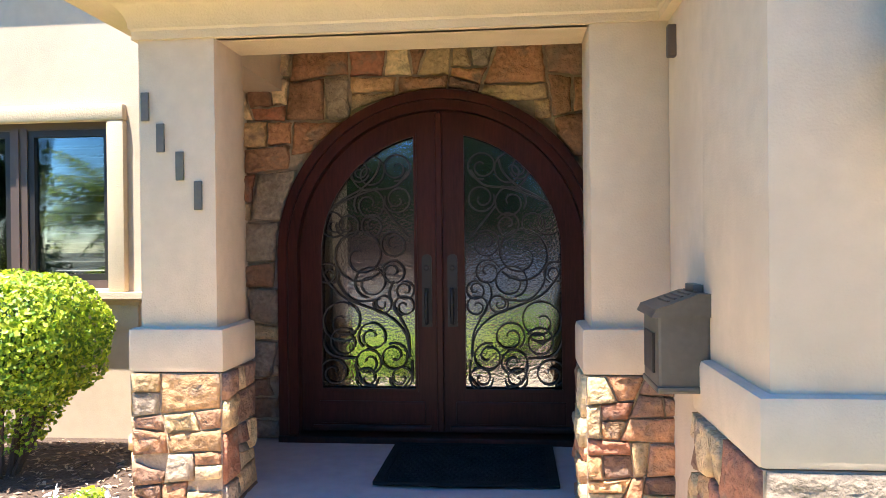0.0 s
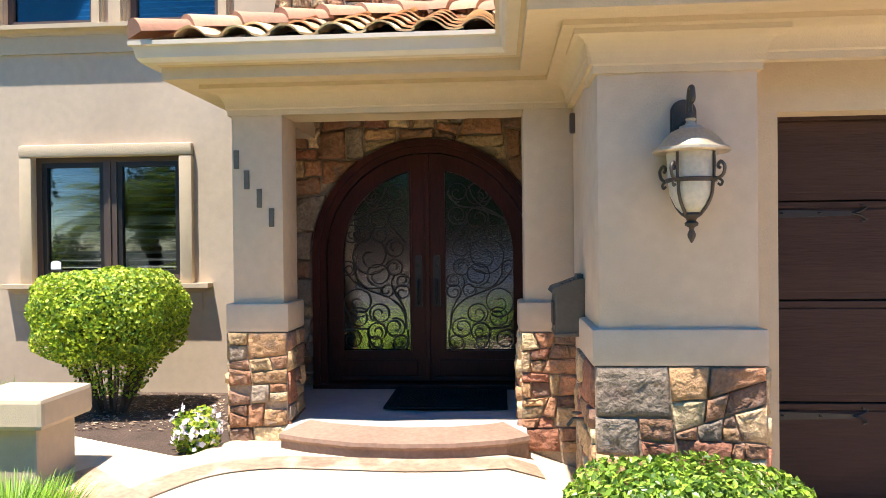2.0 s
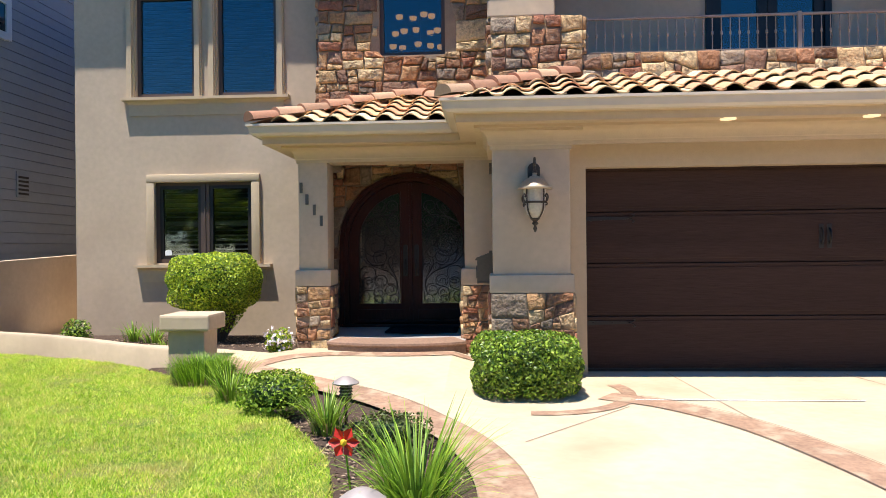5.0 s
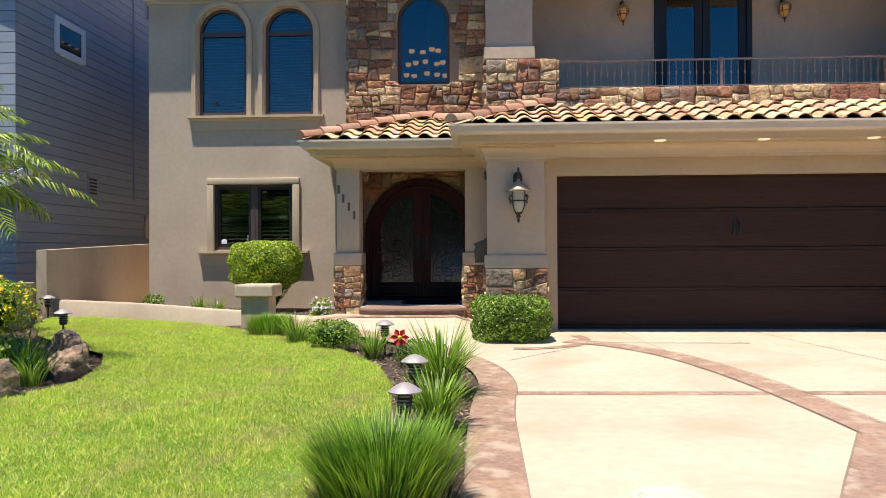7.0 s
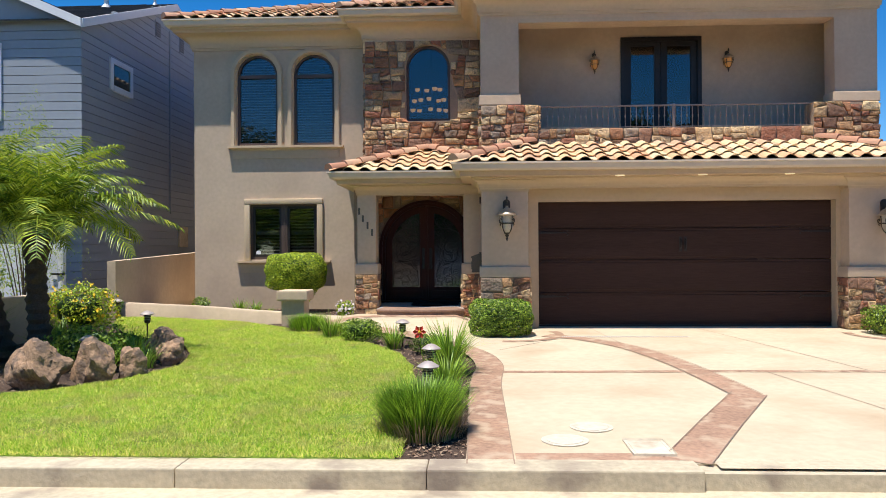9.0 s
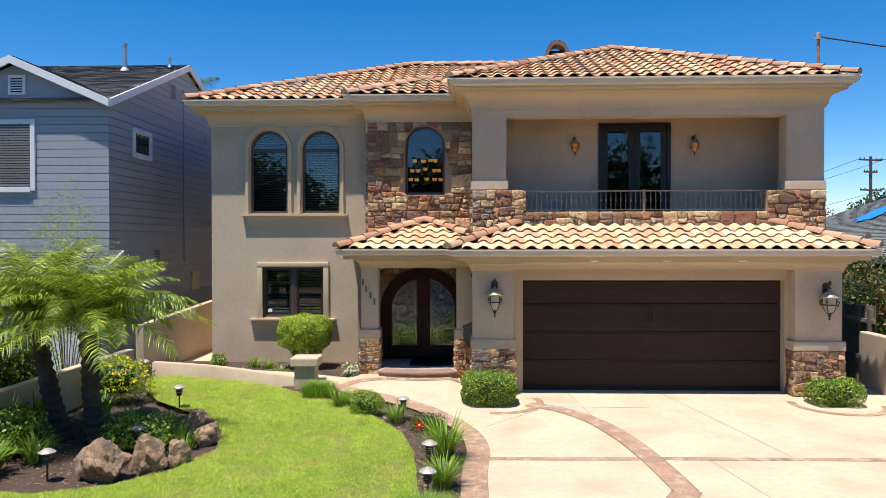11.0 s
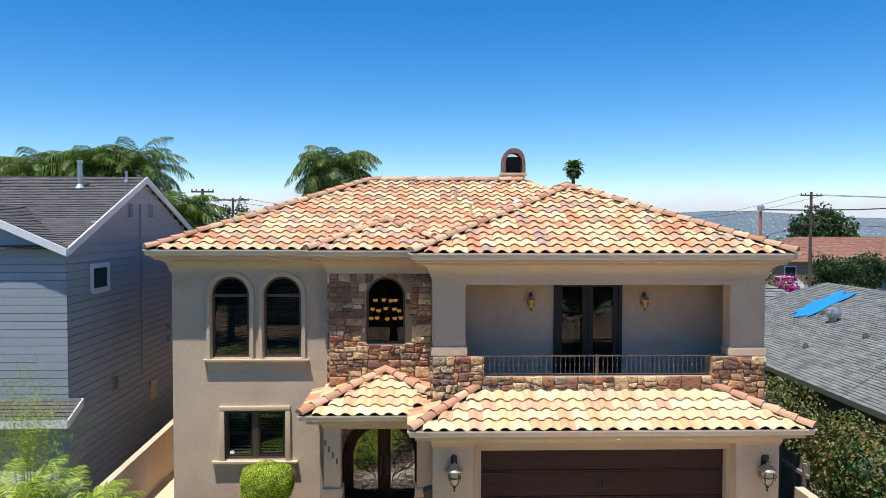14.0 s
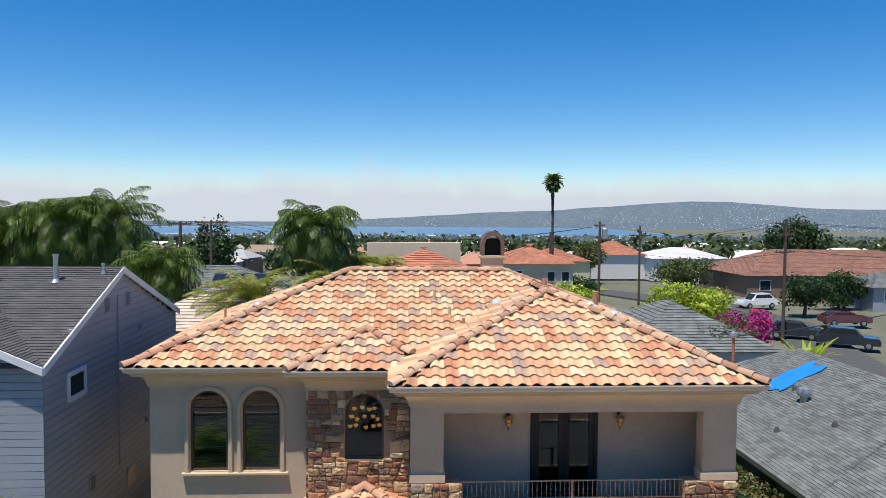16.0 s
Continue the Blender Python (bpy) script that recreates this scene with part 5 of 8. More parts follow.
# ---- foliage ----
def leaf_mat(name, tints, gloss=0.5):
    return material(name, tints[0], gloss, vary=0.25, scale=4, island=1, tint=tints, per_piece=0.25, through_light=0.3)


M["leaf_bright"] = leaf_mat("leaf_bright", [(0.38, 0.52, 0.025), (0.64, 0.70, 0.06), (0.15, 0.26, 0.02)])
M["leaf_box"] = leaf_mat("leaf_box", [(0.20, 0.34, 0.03), (0.42, 0.56, 0.07), (0.07, 0.14, 0.015)], 0.35)
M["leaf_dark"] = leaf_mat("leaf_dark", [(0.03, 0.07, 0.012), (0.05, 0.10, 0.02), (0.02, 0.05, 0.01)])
M["leaf_olive"] = leaf_mat("leaf_olive", [(0.10, 0.13, 0.03), (0.14, 0.17, 0.04), (0.07, 0.09, 0.02)])
M["leaf_lime"] = leaf_mat("leaf_lime", [(0.34, 0.42, 0.02), (0.26, 0.36, 0.02), (0.42, 0.48, 0.04)])
M["leaf_photinia"] = leaf_mat("leaf_photinia", [(0.11, 0.17, 0.03), (0.24, 0.12, 0.055), (0.08, 0.14, 0.025)])
M["magenta"] = leaf_mat("magenta", [(0.42, 0.02, 0.20), (0.50, 0.03, 0.26), (0.35, 0.02, 0.15)])
M["strap"] = leaf_mat("strap", [(0.24, 0.40, 0.03), (0.38, 0.54, 0.06), (0.14, 0.26, 0.03)])
M["frond"] = leaf_mat("frond", [(0.24, 0.35, 0.022), (0.46, 0.51, 0.045), (0.11, 0.19, 0.015)])
M["fine_grass"] = leaf_mat("fine_grass", [(0.22, 0.40, 0.03), (0.38, 0.56, 0.05), (0.11, 0.22, 0.02)])
M["straw"] = leaf_mat("straw", [(0.36, 0.27, 0.14), (0.28, 0.21, 0.11), (0.42, 0.33, 0.18)])
M["twig"] = material("twig", (0.10, 0.065, 0.045), 0.9, vary=0.3, scale=20)
M["trunk"] = material("trunk", (0.095, 0.062, 0.045), 0.95, vary=0.5, scale=14, bump=1.0, bump_scale=30)
M["yellow"] = material("yellow", (0.75, 0.50, 0.02), 0.6, vary=0.1)
M["white_petal"] = material("white_petal", (0.80, 0.70, 0.72), 0.6, vary=0.1)
M["red_petal"] = material("red_petal", (0.60, 0.03, 0.02), 0.5, vary=0.15)
M["boulder"] = material("boulder", (0.33, 0.21, 0.13), 0.95, vary=0.5, scale=7, bump=1.0, bump_scale=14, per_piece=0.2, blotch=((0.17, 0.12, 0.09), 6.0, 0.5, 0.6))
M["white_paint"] = material("white_paint", (0.72, 0.73, 0.74), 0.6, vary=0.05, scale=3)
M["siding"] = material("siding", (0.31, 0.34, 0.375), 0.75, vary=0.06, scale=2, per_piece=0.05)
M["shingle"] = material("shingle", (0.085, 0.080, 0.080), 0.95, vary=0.3, scale=6, bump=0.4, bump_scale=60, island=1, per_piece=0.16)
M["shingle_grey"] = material("shingle_grey", (0.145, 0.155, 0.15), 0.95, vary=0.3, scale=6, bump=0.4, bump_scale=60, island=1, per_piece=0.25)
M["fence_wood"] = material("fence_wood", (0.20, 0.165, 0.13), 0.95, vary=0.4, scale=8, bump=0.5, bump_scale=30, per_piece=0.3)
M["tarp"] = material("tarp", (0.02, 0.22, 0.62), 0.4, vary=0.15, scale=4)
M["green_wall"] = material("green_wall", (0.10, 0.12, 0.09), 0.9, vary=0.1)


def mesh_from(name, verts, faces, mat, parent=None, label="", kind=""):
    me = bpy.data.meshes.new(name)
    me.from_pydata(verts, [], faces)
    me.materials.append(mat)
    ob = new(name, me)
    if parent:
        ob.parent = parent
    return tagged(ob, label, "", "", kind)


def leaves(rng, P, N, size, aspect=0.55, droop=0.0):
    """Folded leaves at points P, facing about N. Returns vertices and faces."""
    n = len(P)
    N = N + rng.normal(0, 0.55, (n, 3))
    N /= np.linalg.norm(N, axis=1)[:, None] + 1e-9
    T = rng.normal(0, 1, (n, 3))
    T[:, 2] -= droop
    T -= (T * N).sum(1)[:, None] * N
    T /= np.linalg.norm(T, axis=1)[:, None] + 1e-9
    B = np.cross(N, T)
    L = (size * rng.uniform(0.65, 1.35, n))[:, None]
    W = L * aspect * 0.5
    V = np.stack([P - T * L * 0.5, P + B * W + N * L * 0.08, P + T * L * 0.5, P - B * W + N * L * 0.08], 1).reshape(-1, 3)
    F = np.arange(4 * n).reshape(-1, 4)
    return V.tolist(), F.tolist()


def shell_points(rng, n, radii, boxy, lumps=0.12, deep=0.35):
    """Points near the skin of a rounded, lumpy form, with outward normals."""
    D = rng.normal(0, 1, (n, 3))
    D /= np.linalg.norm(D, axis=1)[:, None]
    p = 2.0 + boxy
    S = 1.0 / (np.abs(D) ** p).sum(1) ** (1 / p)
    ph = rng.uniform(0, 6.28, 6)
    lump = 1 + lumps * (np.sin(5 * D[:, 0] + ph[0]) * np.sin(5 * D[:, 1] + ph[1]) + 0.6 * np.sin(9 * D[:, 2] + ph[2]) * np.sin(8 * D[:, 0] + ph[3]))
    depth = 1 - deep * rng.uniform(0, 1, n) ** 2.2
    P = D * (S * lump * depth)[:, None] * np.array(radii)
    return P, D / np.array(radii) * min(radii)


def shrub(name, label, category, c, radii, n, size, mat, boxy=0.0, lumps=0.10, seed=1, stems=0, foot=None, grp="", flowers=None, aspect=0.6, deep=0.35, kind="", core=True):
    rng = np.random.default_rng(seed)
    ob = thing(name, label, category, grp, kind)
    P, N = shell_points(rng, n, radii, boxy, lumps, deep)
    keep = P[:, 2] + c[2] > (foot if foot is not None else -9) + 0.02
    V, F = leaves(rng, P[keep] + np.array(c), N[keep], size, aspect)
    mesh_from("crown", V, F, mat, ob)
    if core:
        # Added dark core blocks light and stands in for the crown's inner shade.
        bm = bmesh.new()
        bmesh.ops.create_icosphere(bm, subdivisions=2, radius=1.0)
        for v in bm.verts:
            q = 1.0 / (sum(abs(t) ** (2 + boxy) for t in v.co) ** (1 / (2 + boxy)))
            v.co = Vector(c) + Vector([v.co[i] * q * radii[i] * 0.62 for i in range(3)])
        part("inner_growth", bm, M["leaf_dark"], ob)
    if stems:
        rnd = random.Random(seed)
        for i in range(stems):
            a = rnd.uniform(0, 6.28)
            bx, by = c[0] + 0.1 * math.cos(a), c[1] + 0.08 * math.sin(a)
            tx, ty = c[0] + radii[0] * 0.6 * math.cos(a), c[1] + radii[1] * 0.6 * math.sin(a)
            bm = bmesh.new()
            tube(bm, flowing([(bx, by, foot), ((bx + tx) / 2 + rnd.uniform(-.06, .06), (by + ty) / 2, (foot + c[2]) / 2 - 0.1), (tx, ty, c[2] - radii[2] * 0.2)], 4), 0.014, 5, 0.007)
            part("stem", bm, M["twig"], ob)
    if flowers:
        fm, fn, fs = flowers
        P, N = shell_points(rng, fn, [r * 1.06 for r in radii], boxy, lumps, 0.05)
        up = P[:, 2] > -radii[2] * 0.3
        Vs, Fs = [], []
        for k in range(4):
            V, F = leaves(rng, P[up] + np.array(c) + rng.normal(0, fs * 0.35, (up.sum(), 3)), N[up], fs, 0.8)
            Fs += [[i + len(Vs) for i in f] for f in F]
            Vs += V
        mesh_from("blossom", Vs, Fs, fm, ob, "", "stuff")
    return ob


def straps(rng, c, n, length, width, spread, up=1.0, segs=6, ring=0.08):
    """Arching strap leaves from one crown."""
    V, F = [], []
    for i in range(n):
        a = rng.uniform(0, 6.283)
        L, w = length * rng.uniform(0.6, 1.15), width * rng.uniform(0.7, 1.2)
        lean = spread * rng.uniform(0.25, 1.0)
        d = np.array([math.cos(a), math.sin(a), 0])
        side = np.array([-d[1], d[0], 0]) * w * 0.5
        base = np.array(c) + d * rng.uniform(0, ring)
        k0 = len(V)
        p = base.copy()
        ang = math.radians(86) - lean * 0.25
        for s in range(segs + 1):
            t = s / segs
            q = side * (1 - t ** 2.5) + side * 0.04
            V += [(p - q).tolist(), (p + q).tolist()]
            p = p + (d * math.cos(ang) + np.array([0, 0, math.sin(ang) * up])) * L / segs
            ang -= lean * 1.5 / segs
        for s in range(segs):
            b = k0 + 2 * s
            F.append((b, b + 1, b + 3, b + 2))
    return V, F


def clump(name, label, c, n, length, width, spread, mat, seed, category="plant", grp="", dry=0, ring=0.08):
    rng = np.random.default_rng(seed)
    ob = thing(name, label, category, grp)
    V, F = straps(rng, c, n, length, width, spread, ring=ring)
    mesh_from("foliage", V, F, mat, ob)
    if dry:
        V, F = straps(rng, c, dry, length * 0.5, width, spread * 1.3, ring=ring * 1.2)
        mesh_from("dry_leaves", V, F, M["straw"], ob)
    return ob


# ---- lawn ----
def smooth_step(a, b, x):
    t = max(0.0, min(1.0, (x - a) / (b - a)))
    return t * t * (3 - 2 * t)


LAWN = [(0.36, -5.80), (0.33, -4.6), (0.30, -3.6), (0.20, -2.6), (0.10, -1.75), (-0.15, -0.8), (-0.50, -0.1), (-1.05, 0.75), (-1.8, 1.55), (-2.6, 2.2), (-3.3, 2.78), (-4.1, 3.15), (-5.0, 3.45), (-5.9, 3.62),
        (-6.3, 3.2), (-5.9, 2.2), (-5.2, 1.2), (-4.3, 0.45), (-3.6, -0.1), (-3.2, -0.9), (-3.0, -1.8), (-3.3, -2.7), (-3.9, -3.4), (-4.7, -3.75), (-5.8, -3.7), (-9.0, -3.6), (-9.0, -5.80)]
lawn_z = lambda x, y: gz(y) + 0.03 + 0.022 * max(0.0, -x - 2.0) * smooth_step(-5, 3, y)
bm = bmesh.new()
vs = {}
STEP = 0.3
for i in range(-31, 3):
    for j in range(-20, 14):
        c = (i * STEP + STEP / 2, j * STEP + STEP / 2)
        if inside(c, LAWN):
            quad = []
            for a, b in ((0, 0), (1, 0), (1, 1), (0, 1)):
                key = (i + a, j + b)
                if key not in vs:
                    x, y = key[0] * STEP, key[1] * STEP
                    if not inside((x, y), LAWN):
                        best = min(((p, q) for p, q in zip(LAWN, LAWN[1:] + LAWN[:1])), key=lambda s: min((Vector(s[0]).lerp(Vector(s[1]), t / 6) - Vector((x, y))).length for t in range(7)))
                        near = min((Vector(best[0]).lerp(Vector(best[1]), t / 12) for t in range(13)), key=lambda v: (v - Vector((x, y))).length)
                        x, y = near
                    vs[key] = bm.verts.new((x, y - (0.06 if y < -5.65 else 0.0), lawn_z(x, y) - (0.045 if y < -5.65 else 0.0)))
                quad.append(vs[key])
            bm.faces.new(quad)
lawn = tagged(part("lawn", bm, M["turf"]), "bright mown lawn with straw-coloured patches", "lawn", "", "structure")
rng = np.random.default_rng(5)
pts = []
q = np.stack([rng.uniform(-9, 0.45, 760000), rng.uniform(-5.80, 3.7, 760000)], 1)
held = np.zeros(len(q), bool)
for (x0, y0), (x1, y1) in zip(LAWN, LAWN[1:] + LAWN[:1]):
    if y0 != y1:
        held ^= ((y0 > q[:, 1]) != (y1 > q[:, 1])) & (q[:, 0] < (x1 - x0) * (q[:, 1] - y0) / (y1 - y0) + x0)
pts = q[held][:390000]
n = len(pts)
base = np.stack([pts[:, 0], pts[:, 1], np.array([lawn_z(a, b) for a, b in pts]) - 0.004], 1)
ang = rng.uniform(0, 6.283, n)
side = np.stack([np.cos(ang), np.sin(ang), 0 * ang], 1) * rng.uniform(0.0025, 0.0045, n)[:, None]
patch = np.array([noise.noise((a * 2.3, b * 2.3, 1.0)) + 0.6 * noise.noise((a * 7.0, b * 7.0, 5.0)) for a, b in pts])
tall = np.clip(0.030 + 0.020 * patch, 0.010, 0.06) * rng.uniform(0.55, 1.35, n)
tip = base + np.stack([rng.normal(0, 0.6, n) * tall, rng.normal(0, 0.6, n) * tall, tall], 1)
V = np.stack([base - side, base + side, tip], 1).reshape(-1, 3)
tagged(mesh_from("grass_blades", V.tolist(), np.arange(3 * n).reshape(-1, 3).tolist(), M["blade"]), "short green grass blades of the lawn", "grass", "", "stuff")

# ---- driveway: stamped bands, joints, covers ----
def ribbon(name, line, width, mat, label, lift, category="paving", parent=None):
    P = [Vector(p) for p in line]
    bm = bmesh.new()
    rows = []
    for i, p in enumerate(P):
        d = (P[min(i + 1, len(P) - 1)] - P[max(0, i - 1)]).normalized()
        s = Vector((d.y, -d.x)) * width / 2
        rows.append([bm.verts.new((*(p + q), gz2(*(p + q)) + lift)) for q in (-s, s)])
    for a, b in zip(rows, rows[1:]):
        bm.faces.new((a[0], a[1], b[1], b[0]))
    bmesh.ops.recalc_face_normals(bm, faces=bm.faces[:])
    for f in bm.faces:
        if f.normal.z < 0:
            f.normal_flip()
    return tagged(part(name, bm, mat, parent), label, category, "", "structure")


def curve2(pts, n=8):
    return [(p[0], p[1]) for p in flowing([(x, y, 0) for x, y in pts], n)]


edge = curve2([(1.05, -5.88), (1.05, -4.4), (1.05, -3.0), (1.08, -2.3), (1.12, -1.6), (1.0, -0.75), (0.65, 0.15), (0.1, 0.95), (-0.7, 1.6), (-1.6, 2.2), (-2.3, 2.75)])
ribbon("paving_band", edge, 0.36, M["stamped"], "reddish-brown stamped concrete border along the planting bed", 0.009)
band = curve2([(2.15, 1.45), (2.7, 1.05), (3.2, 0.3), (3.52, -0.7), (3.70, -1.7), (3.80, -2.6), (3.86, -3.35)])
ribbon("paving_band", band, 0.34, M["stamped"], "reddish-brown stamped concrete band curving across the driveway", 0.005)
ribbon("paving_band", [(3.90, -3.30), (3.2, -4.55), (2.55, -5.75)], 0.36, M["stamped"], "reddish-brown stamped concrete band running to the kerb", 0.006)
ribbon("paving_band", [(1.23, -2.02), (2.4, -2.0), (3.55, -1.97)], 0.15, M["stamped"], "narrow stamped concrete band across the driveway", 0.004)
ribbon("paving_band", [(3.9, -1.95), (6.5, -1.93), (9.55, -1.9)], 0.15, M["stamped"], "narrow stamped concrete band across the driveway", 0.004)
ribbon("paving_band", curve2([(0.78, 3.12), (0.35, 3.02), (-0.1, 2.98), (-0.55, 3.0), (-1.0, 3.0), (-1.38, 2.86), (-1.64, 2.55), (-1.84, 2.15), (-2.0, 1.85)]), 0.22, M["stamped"], "stamped concrete band along the foot of the step", 0.010)
ribbon("paving_band", [(1.25, -5.72), (2.5, -5.70)], 0.3, M["stamped"], "stamped concrete band along the kerb", 0.005)
ribbon("planting_ring", arc(1.5, 1.62, 0.9, 262, 385, 18), 0.15, M["stamped"], "stamped concrete ring round the clipped bush", 0.007)
ribbon("planting_ring", arc(8.25, 1.6, 0.85, 165, 350, 22), 0.16, M["stamped"], "stamped concrete ring round the small bush", 0.006)


def offset(line, d):
    P = [Vector(p) for p in line]
    out = []
    for i, p in enumerate(P):
        w = (P[min(i + 1, len(P) - 1)] - P[max(0, i - 1)]).normalized()
        out.append((p.x + w.y * d, p.y - w.x * d))
    return out


for line, w in ((edge[:-18], 0.18), (band, 0.17), ([(3.90, -3.30), (3.2, -4.55), (2.55, -5.75)], 0.18)):
    for sgn in (-1, 1):
        ribbon("joint", offset(line, sgn * w), 0.011, M["joint"], "narrow dark joint beside the stamped band", 0.0125)
for line in ([(3.05, 2.65), (3.3, 0.2)], [(5.0, 2.65), (5.9, -1.85)], [(4.6, -2.0), (5.3, -5.8)], [(1.28, -0.2), (2.3, 1.0)]):
    ribbon("joint", line, 0.012, M["joint"], "narrow dark joint in the driveway concrete", 0.003)
ribbon("apron", [(2.75, -5.8), (9.6, -5.8)], 0.25, M["kerb"], "pale concrete apron at the street", 0.004)
drain = ribbon("drain_strip", [(2.35, 1.28), (4.55, 1.25)], 0.05, M["white_paint"], "narrow white slotted drain across the driveway", 0.006, "drain")
for k in range(70):
    part("slot", boxes((2.37 + k * 0.031, 2.382 + k * 0.031, 1.25, 1.285, gz(1.27) + 0.005, gz(1.27) + 0.009)), M["joint"], drain)
for x, y, r, name in ((1.98, -4.74, 0.195, "round"), (1.69, -5.18, 0.2, "round"), (2.34, -5.40, 0.2, "square")):
    z = gz(y)
    cover = thing("utility_cover", f"pale concrete {name} utility cover flush in the driveway", "cover", "utility covers")
    bm = bmesh.new()
    if name == "round":
        lathe(bm, [(r, z), (r, z + 0.007), (r * 0.8, z + 0.007), (r * 0.79, z + 0.004)], 28, (x, y, 0))
    else:
        box(bm, x - 0.17, x + 0.17, y - 0.24, y + 0.24, z, z + 0.008, 0.02)
    part("rim", bm, M["cover"], cover)
    bm = bmesh.new()
    if name == "round":
        lathe(bm, [(r * 0.77, z), (r * 0.77, z + 0.009)], 28, (x, y, 0))
    else:
        box(bm, x - 0.14, x + 0.14, y - 0.2, y + 0.2, z + 0.002, z + 0.011, 0.01)
    part("lid", bm, M["cover"], cover)

# ---- kerb and street ----
kerb = thing("kerb", "worn pale concrete kerb along the street", "kerb", "", "structure")
x = -30.0
rnd = random.Random(4)
while x < 2.6:
    L = rnd.uniform(1.7, 2.1)
    bm = bmesh.new()
    box(bm, x, min(x + L - 0.004, 2.6), -6.04, -5.74, -0.45, -0.164 + rnd.uniform(-0.003, 0.003), 0.014)
    part("kerb_stone", bm, M["kerb"], kerb)
    x += L
bm = bmesh.new()
prism_z(bm, [(2.6, -6.0), (9.6, -6.0), (9.6, -5.7), (2.6, -5.7)], -0.5, -0.19)
part("dropped_kerb", bm, M["kerb"], kerb)
part("far_kerb", boxes((-60, 60, -15.3, -15.1, -0.5, -0.2)), M["kerb"], kerb)
part("gutter_strip", boxes((-60, 60, -6.45, -6.0, -0.5, -0.315)), M["kerb"], kerb)
tagged(part("road", boxes((-60, 60, -15.1, -6.45, -0.6, -0.325)), M["asphalt"]), "grey asphalt street in front of the house", "road", "", "structure")
tagged(part("far_verge", boxes((-60, 60, -40, -15.3, -0.6, -0.25)), M["earth"]), "bare brown verge across the street", "grass", "", "structure")

# ---- garden wall with a capped post ----
gwall = thing("garden_wall", "low curving beige stucco garden wall", "wall")
line = curve2([(-6.52, 3.88), (-5.9, 3.80), (-5.0, 3.60), (-4.2, 3.30), (-3.5, 2.98), (-2.78, 2.74)], 5)
bm = bmesh.new()
rings = []
for i, p in enumerate(line):
    a, b = Vector(line[max(0, i - 1)]), Vector(line[min(len(line) - 1, i + 1)])
    s = Vector(((b - a).y, -(b - a).x)).normalized() * 0.09
    top = 0.41 - 0.12 * i / (len(line) - 1)
    rings.append([bm.verts.new((p[0] + s.x * k, p[1] + s.y * k, z)) for k, z in ((1, -0.3), (1, top - 0.03), (0.75, top), (-0.75, top), (-1, top - 0.03), (-1, -0.3))])
for a, b in zip(rings, rings[1:]):
    for k in range(5):
        bm.faces.new((a[k], a[k + 1], b[k + 1], b[k]))
bm.faces.new(rings[0])
bm.faces.new(rings[-1])
bmesh.ops.recalc_face_normals(bm, faces=bm.faces[:])
smooth(part("wall", bm, M["stucco"], gwall), 50)
gpost = thing("garden_post", "short beige stucco post with a thick capstone", "post")
part("shaft", boxes((-2.77, -2.33, 2.50, 2.92, -0.3, 0.53), bevel=0.02), M["stucco"], gpost)
part("capstone", boxes((-2.85, -2.25, 2.43, 3.0, 0.52, 0.716), bevel=0.03), M["stucco_light"], gpost)

# ---- side walls ----
side = thing("side_wall", "plain beige stucco boundary wall beside the house", "wall")
pts = [(3.6, 1.28), (3.6, -0.4), (15, -0.4), (15, 1.6), (8.9, 1.48)]
bm2 = bmesh.new()
a = [bm2.verts.new((-6.72, y, z)) for y, z in pts]
b = [bm2.verts.new((-6.54, y, z)) for y, z in pts]
bm2.faces.new(a)
bm2.faces.new(b[::-1])
for i in range(len(pts)):
    bm2.faces.new((a[i], b[i], b[(i + 1) % 5], a[(i + 1) % 5]))
bmesh.ops.recalc_face_normals(bm2, faces=bm2.faces[:])
part("wall", bm2, M["stucco"], side)
bm = bmesh.new()
box(bm, -7.0, -6.80, -5.5, 3.7, -0.4, 0.72, 0.02)
part("lower_wall", bm, M["stucco"], side)
part("side_path", boxes((-6.54, -5.6, 3.9, 15, -0.2, 0.06)), M["concrete"], side)
rwall = thing("side_wall", "beige stucco boundary wall beside the driveway", "wall")
bm = bmesh.new()
box(bm, 9.62, 9.84, -4.5, 3.45, -0.5, 1.2, 0.025)
part("wall", bm, M["stucco"], rwall)
part("side_path", boxes((8.45, 9.7, 2.9, 15, -0.2, 0.01)), M["concrete"], rwall)

# ---- planting ----
shrub("clipped_shrub", "bright green clipped shrub with a flat top on bare twiggy stems", "shrub", (-3.0, 4.62, 1.02), (0.62, 0.52, 0.40), 21000, 0.036, M["leaf_bright"], 2.0, 0.07, 11, stems=30, foot=0.1, aspect=0.7, deep=0.5)
rng = np.random.default_rng(77)
H = rng.uniform(0.0, 1.0, 5200)
A, R = rng.uniform(0, 6.283, 5200), rng.uniform(0.35, 1.0, 5200) ** 0.5
P = np.stack([-2.98 + np.cos(A) * R * (0.22 + 0.36 * H), 4.62 + np.sin(A) * R * (0.16 + 0.30 * H), 0.28 + 0.5 * H], 1)[rng.uniform(0, 1, 5200) < 0.15 + 0.85 * H]
V, F = leaves(rng, P, np.tile([0, -0.4, 0.6], (len(P), 1)), 0.034, 0.7)
skirt = mesh_from("crown_skirt", V, F, M["leaf_bright"], bpy.data.objects["clipped_shrub"])
shrub("box_bush", "dense clipped box bush with glossy dark green leaves by the pier", "bush", (1.38, 1.55, 0.26), (0.54, 0.45, 0.33), 17000, 0.038, M["leaf_box"], 2.4, 0.07, 12, foot=-0.02, deep=0.45)
